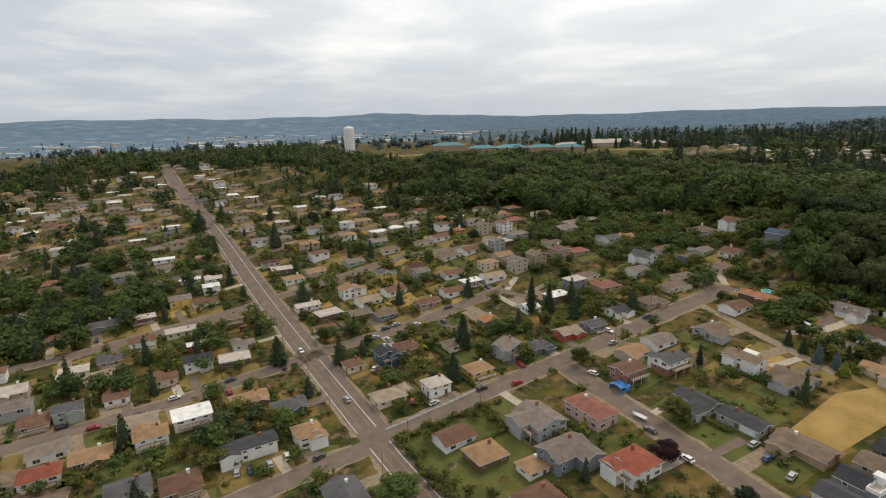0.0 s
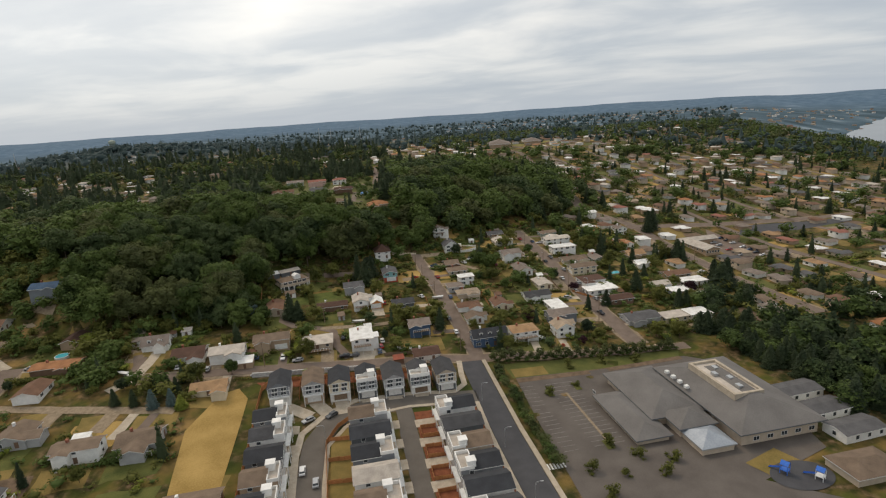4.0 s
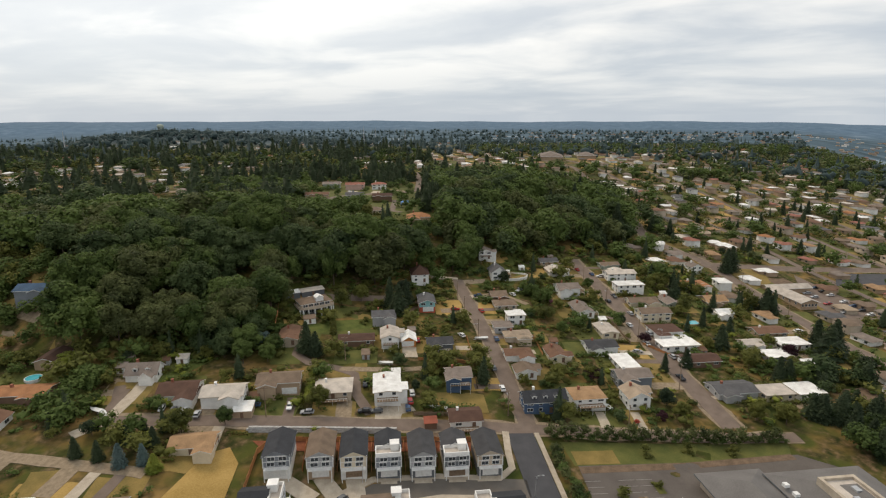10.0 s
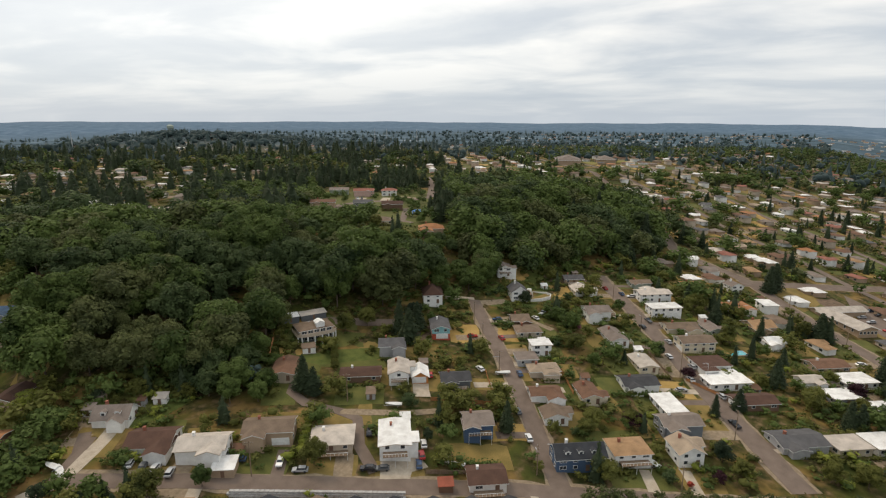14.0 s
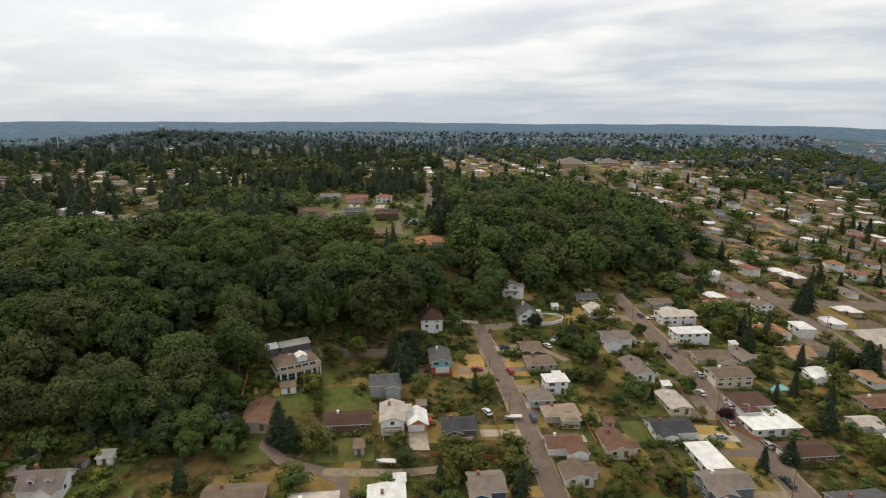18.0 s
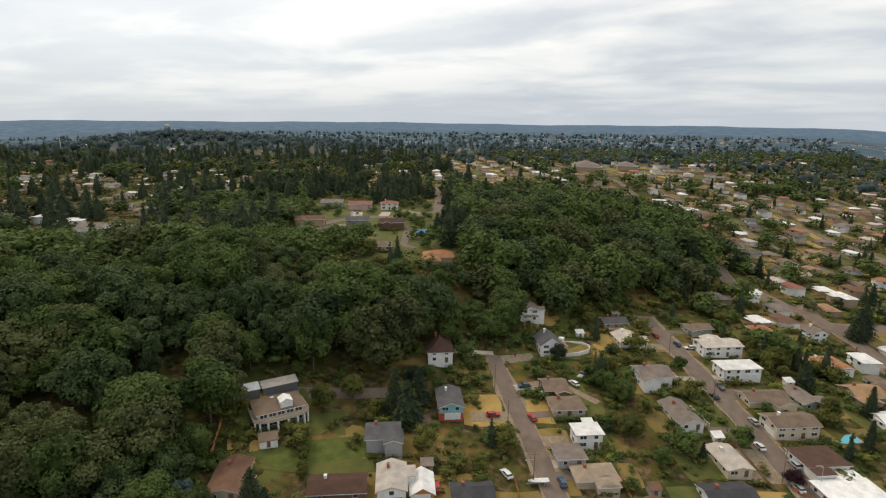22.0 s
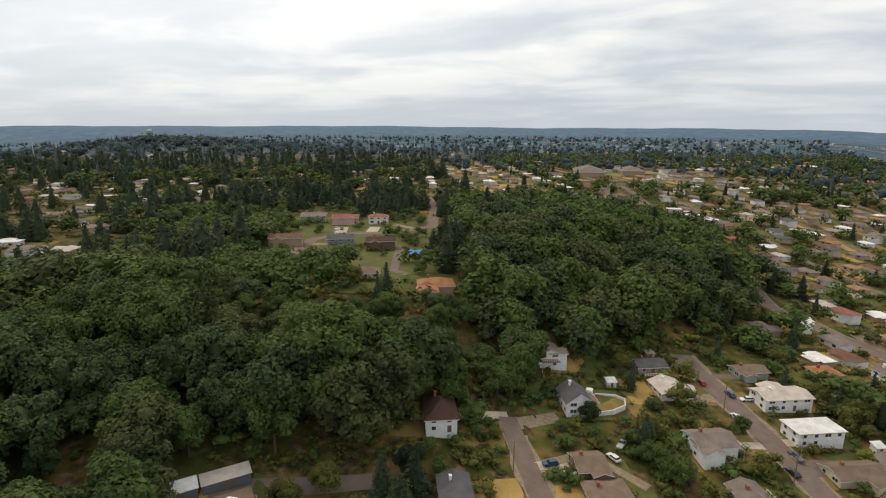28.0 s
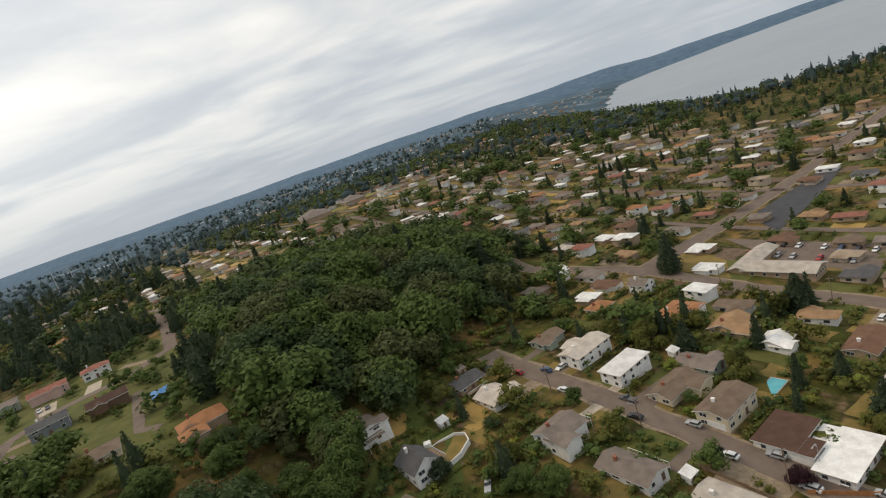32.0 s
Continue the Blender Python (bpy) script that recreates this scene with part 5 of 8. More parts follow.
def broadleaf(lumps=9, leaves=900, width=0.36, low=0.1, size=0.022, core=ICO):
    """A crown of unit height: boughs of unequal reach, each a thick coat of leaf sprays round a hidden heart."""
    mid = (low + 0.96) / 2
    tall = 0.96 - mid
    cs, rs, parts = [], [], []
    turn = rng.uniform(0, 6.28)
    for i in range(lumps):
        h = 1 - 1.75 * (i + 0.5) / lumps
        ang = turn + i * 2.39996 + rng.uniform(-0.4, 0.4)
        r = math.sqrt(max(0, 1 - h * h))
        out = rng.uniform(0.50, 0.86)
        cs.append((width * r * out * math.cos(ang), width * r * out * math.sin(ang), mid + tall * h * rng.uniform(0.5, 0.72)))
        k = rng.uniform(0.26, 0.52) * (9 / lumps) ** 0.33
        rs.append((width * k * rng.uniform(0.9, 1.25), width * k * rng.uniform(0.9, 1.25), tall * k * rng.uniform(0.65, 0.95)))
    cs, rs = np.array(cs), np.array(rs) * (1.5 if lumps == 1 else 1.25 if lumps < 5 else 1.0)
    if lumps == 1:
        cs[0] = (0, 0, mid)
    for c, r in zip(cs, rs):
        parts.append((core[0] * r * rng.uniform(0.5, 0.86 if core is ICO else 0.66, (len(core[0]), 1)) + c, core[1]))
    if lumps > 4:
        parts.append((ICO[0] * (width * 0.55, width * 0.55, tall * 0.62) * rng.uniform(0.7, 1.0, (len(ICO[0]), 1)) + (0, 0, mid), ICO[1]))
    many = leaves * 4
    share = rs[:, 0] * rs[:, 1]
    pick = rng.choice(lumps, size=many, p=share / share.sum())
    d = rng.normal(0, 1, (many, 3)) + np.array([0, 0, 0.4])
    d /= np.linalg.norm(d, axis=1, keepdims=True)
    pos = cs[pick] + d * rs[pick] * rng.uniform(0.84, 1.14, (many, 1))
    inner = (np.sum(((pos[:, None] - cs[None]) / rs[None]) ** 2, axis=2) < 0.66).any(axis=1)
    pos, d = pos[~inner][:leaves], d[~inner][:leaves]
    parts.append(leaf_tris(pos, d * 0.8 + np.array([0, 0, 0.45]), size))
    return merge(parts)


def conifer(tiers=11, spokes=9, width=0.17, leaves=260, size=0.02):
    """A pointed crown of drooping sprays in uneven tiers."""
    parts = []
    k = 7
    ring = np.array([[math.cos(2 * math.pi * i / k), math.sin(2 * math.pi * i / k), 0] for i in range(k)])
    body = np.concatenate([ring * width * 0.68 + [0, 0, 0.07], ring * width * 0.50 + [0, 0, 0.4], [[0, 0, 0.93]]])
    f = [[i, (i + 1) % k, k + i] for i in range(k)] + [[(i + 1) % k, k + (i + 1) % k, k + i] for i in range(k)] + [[k + i, k + (i + 1) % k, 2 * k] for i in range(k)]
    parts.append((body, np.array(f)))
    for t in range(tiers):
        h = 0.06 + 0.9 * t / tiers
        r = width * (1 - (h - 0.06) / 0.96) ** 0.75 * rng.uniform(0.78, 1.18)
        n = max(4, int(spokes * (1 - 0.5 * t / tiers)))
        for i in range(n):
            a = 2 * math.pi * (i + rng.uniform(-0.3, 0.3)) / n
            q = r * rng.uniform(0.7, 1.2)
            d, s = np.array([math.cos(a), math.sin(a), 0]), np.array([-math.sin(a), math.cos(a), 0])
            z = np.array([0, 0, 1.0])
            v = np.array([z * (h + 0.05), d * q * 0.6 + s * q * 0.25 + z * (h + 0.005), d * q + z * (h - 0.035), d * q * 0.6 - s * q * 0.25 + z * (h + 0.005)])
            parts.append((v, np.array([[0, 1, 2], [0, 2, 3]])))
    h = 0.06 + 0.88 * rng.uniform(0, 1, leaves) ** 1.4
    a = rng.uniform(0, 2 * math.pi, leaves)
    r = width * np.clip(1 - (h - 0.06) / 0.92, 0.03, 1) ** 0.75 * rng.uniform(0.72, 1.08, leaves)
    pos = np.stack([r * np.cos(a), r * np.sin(a), h], -1)
    parts.append(leaf_tris(pos, np.stack([np.cos(a), np.sin(a), np.full(leaves, 0.5)], -1), size))
    return merge(parts)


BROAD = [broadleaf(n_, 2500, w_, l_, 0.025) for n_, w_, l_ in ((16, 0.38, 0.06), (20, 0.44, 0.05), (14, 0.34, 0.04), (18, 0.41, 0.08), (22, 0.47, 0.06), (13, 0.32, 0.05))]
BROAD_MID = [broadleaf(n_, 720, w_, 0.06, 0.039, OCTA) for n_, w_ in ((12, 0.38), (15, 0.44), (11, 0.34), (14, 0.42))]
YARD = [broadleaf(n_, 360, w_, 0.02, 0.044) for n_, w_ in ((6, 0.42), (8, 0.48), (5, 0.38), (7, 0.45))]
BROAD_FAR = [broadleaf(7, 190, w_, 0.06, 0.060, OCTA) for w_ in (0.38, 0.44, 0.34, 0.4)]
CONE = [conifer(16, 12, w_, 700, 0.019) for w_ in (0.17, 0.21, 0.15)]
CONE_FAR = [conifer(8, 6, w_, 64, 0.040) for w_ in (0.17, 0.22, 0.19)]
BUSH = [broadleaf(2, 56, 0.52, -0.05, 0.10) for _ in range(5)]
MID = [broadleaf(4, 48, 0.43, 0.03, 0.11, OCTA) for _ in range(5)]
SPECK = [broadleaf(1, 16, 0.5, -0.05, 0.2, OCTA) for _ in range(4)]
CROWNS = {}


def tree(kind, a, b, h, leaf="leaf_maple", wide=1.0, label="", group=""):
    """One tree: trunk with limbs, and its crown."""
    x, y = W(a, b)
    vs = {"broad": BROAD, "cone": CONE, "bush": BUSH}[kind]
    i = int(rng.integers(len(vs)))
    key = (kind, i, leaf)
    if key not in CROWNS:
        c = tri_object("crown", *vs[i], [leaf])
        s = Shape().tube(0, 0, -0.06, 0.5 if kind != "cone" else 0.9, 0.018, 0.008, 7)
        if kind == "broad":
            for k in range(4):
                t = k * 1.6
                n = len(s.v)
                dx, dy = math.cos(t), math.sin(t)
                s.v += [(0.01, 0, 0.22 + 0.05 * k), (-0.01, 0, 0.22 + 0.05 * k), (0.2 * dx, 0.2 * dy, 0.5 + 0.05 * k)]
                s.f.append((n, n + 1, n + 2))
                s.s.append(0)
        tr = s.make("trunk", "bark")
        CROWNS[key] = c.data, tr.data
        for o in (c, tr):
            bpy.data.objects.remove(o)
    cm, tm = CROWNS[key]
    ob = new("tree" if kind != "bush" else "shrub", tm)
    ob.location, ob.rotation_euler, ob.scale = (x, y, gh(x, y)), (0, 0, rng.uniform(0, 6.28)), (h * wide, h * wide, h)
    c = new("crown", cm)
    c.parent = ob
    words = {"broad": "broad-leaved tree with an uneven dense crown", "cone": "tall dark pointed conifer", "bush": "rounded garden shrub"}[kind]
    return tagged(ob, label or words, "tree" if kind != "bush" else "shrub", group)


def near_house(a, b, pad):
    return any((a - p) ** 2 + (b - q_) ** 2 < (r + pad) ** 2 for p, q_, r in HOUSES)


def near_road(a, b, pad):
    for path, width in ROADS:
        for (a0, b0), (a1, b1) in zip(path, path[1:]):
            t = max(0, min(1, ((a - a0) * (a1 - a0) + (b - b0) * (b1 - b0)) / ((a1 - a0) ** 2 + (b1 - b0) ** 2)))
            if (a - a0 - t * (a1 - a0)) ** 2 + (b - b0 - t * (b1 - b0)) ** 2 < (width / 2 + pad) ** 2:
                return True
    return False


def gather(store, variants, a, b, h, wide=1.0, sink=0.0):
    x, y = W(a, b)
    v, f = variants[int(rng.integers(len(variants)))]
    t = rng.uniform(0, 6.28)
    c, s = math.cos(t), math.sin(t)
    p = np.empty_like(v)
    p[:, 0] = (v[:, 0] * c - v[:, 1] * s) * h * wide + x
    p[:, 1] = (v[:, 0] * s + v[:, 1] * c) * h * wide + y
    p[:, 2] = v[:, 2] * h + gh(x, y) - sink
    store.append((p, f))


def stuff(name, store, leaf, label, category):
    if store:
        tagged(tri_object(name, *merge(store), [leaf]), label, category, kind="stuff")


# the wood on the bank: front trees are single things, the rest one stand
pts = []
for a_ in np.arange(225, 645, 9.0):
    for b_ in np.arange(-205, 565, 9.0):
        p = (a_ + rng.uniform(-4.2, 4.2), b_ + rng.uniform(-4.2, 4.2))
        pts.append(p)
ok = inside([p[0] for p in pts], [p[1] for p in pts], WOOD)
pts = [p for p, k in zip(pts, ok) if k and not near_house(*p, 2.5) and not near_road(*p, 2.0)]
pts.sort(key=lambda p: p[0] * 0.9 + abs(p[1] - 30) * 0.55)
wood_a, wood_b, wood_c, wood_d = [], [], [], []
for i, (a_, b_) in enumerate(pts):
    h = rng.uniform(13, 24) * (1 + 0.2 * math.sin(a_ * 0.07) * math.sin(b_ * 0.09))
    h *= 1 + 0.35 * math.exp(-((a_ - 368) / 18) ** 2 - ((b_ - 34) / 18) ** 2)
    if a_ > 386 and -22 < b_ < 85:
        h = min(h, rng.uniform(8, 13))
    pick = noise.noise(Vector((a_ * 0.035, b_ * 0.035, 1.0))) + rng.uniform(-0.25, 0.25)
    lf = "leaf_alder" if pick > 0.22 else "leaf_dark" if pick < -0.2 else "leaf_maple"
    if i < 175:
        tree("broad", a_, b_, h, lf, rng.uniform(0.88, 1.22), group="woodland trees")
    elif rng.random() < 0.05 and not (380 < a_ < 470 and -30 < b_ < 90):
        gather(wood_c, CONE, a_, b_, h * 1.1, 1.3)
    else:
        gather({"leaf_alder": wood_b, "leaf_dark": wood_d, "leaf_maple": wood_a}[lf], BROAD_MID if i < 760 else BROAD_FAR, a_, b_, h, rng.uniform(0.95, 1.3), 1.0)
stuff("woodland", wood_a, "leaf_maple", "dense green maple wood on the bank", "woodland")
stuff("woodland", wood_b, "leaf_alder", "olive-green alder wood on the bank", "woodland")
stuff("woodland", wood_d, "leaf_dark", "deep green broad-leaved wood on the bank", "woodland")
stuff("woodland", wood_c, "leaf_conifer", "dark conifers among the wood", "woodland")

# ---- drives, pavements, fences and street furniture ----
DRIVES = []


def near_point_on_roads(a, b):
    best = None
    for path, width in ROADS:
        for (a0, b0), (a1, b1) in zip(path, path[1:]):
            t = max(0, min(1, ((a - a0) * (a1 - a0) + (b - b0) * (b1 - b0)) / ((a1 - a0) ** 2 + (b1 - b0) ** 2)))
            p = (a0 + t * (a1 - a0), b0 + t * (b1 - b0))
            d = math.hypot(a - p[0], b - p[1]) - width / 2
            if best is None or d < best[0]:
                best = (d, p)
    return best


def drive(path, width, mat="gravel", lift=0.12, name="driveway", label="pale driveway leading to a house"):
    DRIVES.append((path, width))
    tagged(strip(path, width, lift, 0.4).make(name, mat), label, "driveway", kind="structure")


for i, (a_, b_, p_, q_) in enumerate(list(RECTS)):
    if 205 < a_ < 232 and -14 < b_ < 60 or 55 < a_ < 205 and -30 < b_ < 66 or b_ < -190 or 120 < a_ < 215 and b_ < -50:
        continue
    d_, p = near_point_on_roads(a_, b_)
    if 5 < d_ < 30:
        sgn = 1 if i % 2 else -1
        da, db = p[0] - a_, p[1] - b_
        off = (sgn * (p_ - 2), 0) if abs(db) > abs(da) else (0, sgn * (q_ - 2))
        drive([(a_ + off[0] + 0.3 * da, b_ + off[1] + 0.3 * db), (p[0] + off[0], p[1] + off[1])], 3.4 if i % 3 else 5.2, ("gravel", "concrete", "asphalt")[i % 3], 0.118 + 0.004 * (i % 7))
# drives that the streets show clearly
drive([(246, 28), (258, 33), (271, 34), (275, 40), (280, 52), (287, 58), (298, 57)], 3.6, "asphalt", 0.13, "curved_drive", "pale curved drive round a dry lawn")
drive([(275, 40), (274, 20), (276, 5)], 3.2, "gravel", 0.13, "lane", "gravel lane behind a wooden fence")
drive([(236, 118), (243, 111), (255, 109), (266, 108)], 4.2, "concrete", 0.14, "curved_drive", "pale concrete drive to a white house")
drive([(243, 22), (249, 20), (252, 14)], 7.5, "concrete", 0.14, "yard", "concrete yard with parked cars")
drive([(350, -25), (353, -34), (350, -44), (340, -52)], 3.2, "gravel", 0.14, "curved_drive", "gravel drive curving past gardens")
drive([(336, 60), (341, 30), (345, 10)], 5, "asphalt", 0.13, "lane", "asphalt yard lane below the woods")
drive([(503, 56), (488, 52), (474, 44)], 4, "asphalt", 0.14, "driveway", "pale concrete drive on the hilltop")
drive([(505, 10), (480, 12), (455, 14), (448, 8)], 4, "asphalt", 0.13, "lane", "pale lane on the hilltop")
drive([(560, 24), (543, 26)], 7, "concrete", 0.13)
drive([(560, 44), (543, 44)], 7, "concrete", 0.132)
drive([(294, 12), (284, 12)], 6, "concrete", 0.15, "driveway", "pale concrete drive to a small garage")

# the new estate: pavements, drives and beds
def pavement(path, width=1.8):
    tagged(strip(path, width, 0.30).make("pavement", "concrete"), "pale concrete pavement with a kerb", "pavement", kind="structure")


pavement([(237, -17), (226, -15.5), (219, -15), (214.5, -10), (216.3, 8), (215.5, 27), (208.5, 38), (198, 46), (186, 47.5), (60, 48.8)], 2.2)
pavement([(206, -16.6), (190, -16.2), (60, -16.0)], 1.6)
pavement([(236, -27.4), (215, -27.3), (160, -27.1), (60, -27.0)], 1.6)
pavement([(206.5, -13), (208, 8), (205.5, 24), (200, 31.5), (190, 37.5), (170, 38.6), (146, 38.8), (131, 37)], 1.4)
for b_ in (54, 42, 32.5, 22.5, 12.5, 2.5, -6):
    drive([(216.5, b_), (213.5 if b_ < 30 else 208, b_ if b_ < 30 else b_ - (b_ - 30) * 0.45)], 5.0, "concrete", 0.26, "driveway", "new pale concrete driveway")
for i in range(7):
    a_ = 201 - i * 10.6
    drive([(a_ - 0.5, 51), (a_ - 0.5, 46.8)], 4.6, "concrete", 0.26, "driveway", "new pale concrete driveway")
for i in range(5):
    drive([(198 - i * 10.6, 18.5), (198 - i * 10.6, 13.2)], 4.6, "concrete", 0.26, "driveway", "new pale concrete driveway")
for i in range(13):
    drive([(197 - i * 10.6, 0), (197 - i * 10.6, 7.8)], 4.6, "concrete", 0.26, "driveway", "new pale concrete driveway")
patch("mulch_bed", [(60, -15.1), (203, -15.3), (205, -12.6), (60, -12.4)], "mulch", 0.2, "red-brown bark mulch bed by new houses", "bed")
patch("mulch_bed", [(227.5, -12), (232, -13), (232, 64), (227.5, 60)], "mulch", 0.2, "red-brown bark mulch bed by new houses", "bed")
patch("mulch_bed", [(132, 60.8), (206, 60.8), (212, 58), (206, 62.1), (132, 62.4)], "mulch", 0.2, "red-brown bark mulch bed by a fence", "bed")
patch("yard_soil", [(146, 29.5), (203, 29.5), (203, 30.5), (192, 36.4), (146, 37.6)], "lawn_dry", 0.16, "small half-dry back lawns behind a fence", "yard")
patch("yard_soil", [(60, 0), (204, 0), (204, 7.2), (60, 7.2)], "mulch", 0.17, "small mulched yards between driveways", "yard")
patch("green", [(116, 14.5), (146, 14.5), (147, 37), (122, 36)], "lawn_dry", 0.16, "round green with young lawn", "lawn")


def fence(path, h=1.8, mat="cedar", label="orange cedar board fence", post=2.4):
    """Posts, rails and board panels along a line, stepping with the ground."""
    ob = new("fence")
    x, y = W(*path[0])
    ob.location = (x, y, gh(x, y))
    for (a0, b0), (a1, b1) in zip(path, path[1:]):
        n = max(1, round(math.hypot(a1 - a0, b1 - b0) / post))
        for i in range(n):
            p, q = W(a0 + (a1 - a0) * i / n, b0 + (b1 - b0) * i / n), W(a0 + (a1 - a0) * (i + 1) / n, b0 + (b1 - b0) * (i + 1) / n)
            z = gh(*p) - ob.location.z
            dx, dy = q[0] - p[0], q[1] - p[1]
            k = math.hypot(dx, dy)
            ux, uy = dx / k, dy / k
            s = Shape()
            pts = [(p[0] - x + dx * f - uy * w, p[1] - y + dy * f + ux * w) for f, w in ((0.01, -0.03), (0.99, -0.03), (0.99, 0.03), (0.01, 0.03))]
            s.prism(pts, z - 0.3, z + h - 0.04 * (i % 3))
            s.make("panel", mat, ob)
            Shape().box(p[0] - x - 0.06, p[1] - y - 0.06, z - 0.3, p[0] - x + 0.06, p[1] - y + 0.06, z + h + 0.1).make("post", mat, ob)
    return tagged(ob, label, "fence")


fence([(232.5, -12), (232.5, 40), (232, 58), (226, 61.5), (214, 62), (180, 62.5)], post=4.8)
fence([(180, 62.5), (132, 63)], post=6)
for b_ in (47.5, 37.5, 27.5, 17.5, 7.5, -2.5):
    fence([(219, b_), (232, b_)], post=4.4)
fence([(205, 29), (200, 34), (191, 38), (170, 37.7), (146, 37.7), (145, 15)], post=4.2, label="orange cedar fence along the kerb")
for i in range(5):
    fence([(192.7 - i * 10.6, 30), (192.7 - i * 10.6, 37.4)], post=3.7)
for i in range(6):
    fence([(195.7 - i * 10.6, 58), (195.7 - i * 10.6, 62.4)], post=2.2)
for i in range(12):
    a_ = 191.7 - i * 10.6
    fence([(a_ + 2.6, 1), (a_ + 2.6, 6.5), (a_ - 2.6, 6.5), (a_ - 2.6, 1)], 1.5, post=2.7, label="orange cedar fence round a small yard")
fence([(282, 9), (280, -13), (290, -14), (303, -14)], 1.3, post=3.5, label="low weathered wooden garden fence")
fence([(326, 70.5), (318, 70), (309, 69.7)], 1.5, "cedar", "new yellow wooden fence by the woods", 3)
fence([(262, -12), (275, -12.5)], 1.3, "old_wood", "low brown wooden garden fence", 3)
fence([(246, 13), (246, -9)], 1.3, "old_wood", "low brown wooden garden fence", 3)
fence([(288, -45), (306, -45)], 1.5, "cedar", "brown wooden fence between gardens", 3)
fence([(300, -90), (322, -90)], 1.4, "old_wood", "low weathered wooden garden fence", 3)
fence([(300, -96), (286, -106)], 1.2, "cedar", "low red-brown wooden fence", 3)
fence([(109, 165.5), (70, 164)], 0.9, "paint_white", "low white rail fence by the street", 3)
fence([(104, 109), (106, 156), (72, 157), (71, 110)], 1.2, "old_wood", "low wooden fence round a corner lawn", 4)

# walled terrace of the white house on the slope
ob = new("garden_wall")
x, y = W(379, -56)
ob.location = (x, y, gh(x, y))
outline = [(385.5, -50), (386, -55), (384.8, -61), (381.5, -63), (377.5, -61.5), (374.5, -56), (373.5, -50)]
for (a0, b0), (a1, b1) in zip(outline, outline[1:]):
    p, q = W(a0, b0), W(a1, b1)
    k = math.hypot(q[0] - p[0], q[1] - p[1])
    ux, uy = (q[0] - p[0]) / k, (q[1] - p[1]) / k
    pts = [(e[0] - x - uy * w, e[1] - y + ux * w) for e, w in ((p, -0.15), (q, -0.15), (q, 0.15), (p, 0.15))]
    Shape().prism(pts, -1.6, 1.3).make("wall_panel", "wall_white", ob)
Shape().prism([(W(*p)[0] - x, W(*p)[1] - y) for p in outline[::-1]], -1.0, 0.35).make("terrace", "lawn_dry", ob, "raised half-dry terrace lawn")
Shape().box(4.0, 6.0, -1.0, 6.2, 8.2, 2.6).make("gate_house", "wall_white", ob)
RECTS.append((380, -56, 7, 7))
tagged(ob, "white rendered wall round a raised terrace lawn", "garden wall")

# stone wall behind the new houses
ob = new("retaining_wall")
x, y = W(236.6, 20)
ob.location = (x, y, gh(x, y))
blk = None
for r_ in range(3):
    for k in range(36):
        a_, b_ = 236.6 + r_ * 0.25, 20 + k * 1.3 + (0.6 if r_ % 2 else 0)
        px, py = W(a_, b_)
        if blk is None:
            blk = Shape().box(-0.45, -0.62, -0.26, 0.45, 0.62, 0.26).make("stone", "stone_wall", ob).data
            st_ = bpy.data.objects["stone"]
        else:
            st_ = new("stone", blk)
            st_.parent = ob
        st_.location, st_.rotation_euler = (px - x, py - y, gh(px, py) - ob.location.z + 0.2 + r_ * 0.52), (0, 0, HEAD + random.uniform(-0.06, 0.06))
tagged(ob, "low grey stone block retaining wall", "wall", kind="structure")

# round play circle
x, y = W(135.5, 23.5)
ob = new("play_circle")
ob.location, ob.rotation_euler = (x, y, gh(x, y) + 0.6), (0, 0, HEAD)
ring = [(math.cos(t), math.sin(t)) for t in np.linspace(0, 2 * math.pi, 40, endpoint=False)]
s = Shape()
for (c0, s0), (c1, s1) in zip(ring, ring[1:] + ring[:1]):
    s.face(((5.0 * c0, 5.0 * s0, 0.12), (7.0 * c0, 7.0 * s0, 0.12), (7.0 * c1, 7.0 * s1, 0.12), (5.0 * c1, 5.0 * s1, 0.12)))
    s.face(((7.0 * c0, 7.0 * s0, 0.12), (7.0 * c0, 7.0 * s0, -1.4), (7.0 * c1, 7.0 * s1, -1.4), (7.0 * c1, 7.0 * s1, 0.12)))
s.make("rim", "concrete", ob)
Shape().prism([(5.02 * c, 5.02 * s_) for c, s_ in ring], -1.4, 0.08).make("floor", "gravel", ob)
tagged(ob, "round play area with a pale concrete rim", "playground")
surface("play_red", (0.5, 0.05, 0.03), (0.6, 0.09, 0.05), 2, 0.5)
surface("play_blue", (0.03, 0.12, 0.5), (0.05, 0.18, 0.6), 2, 0.5)


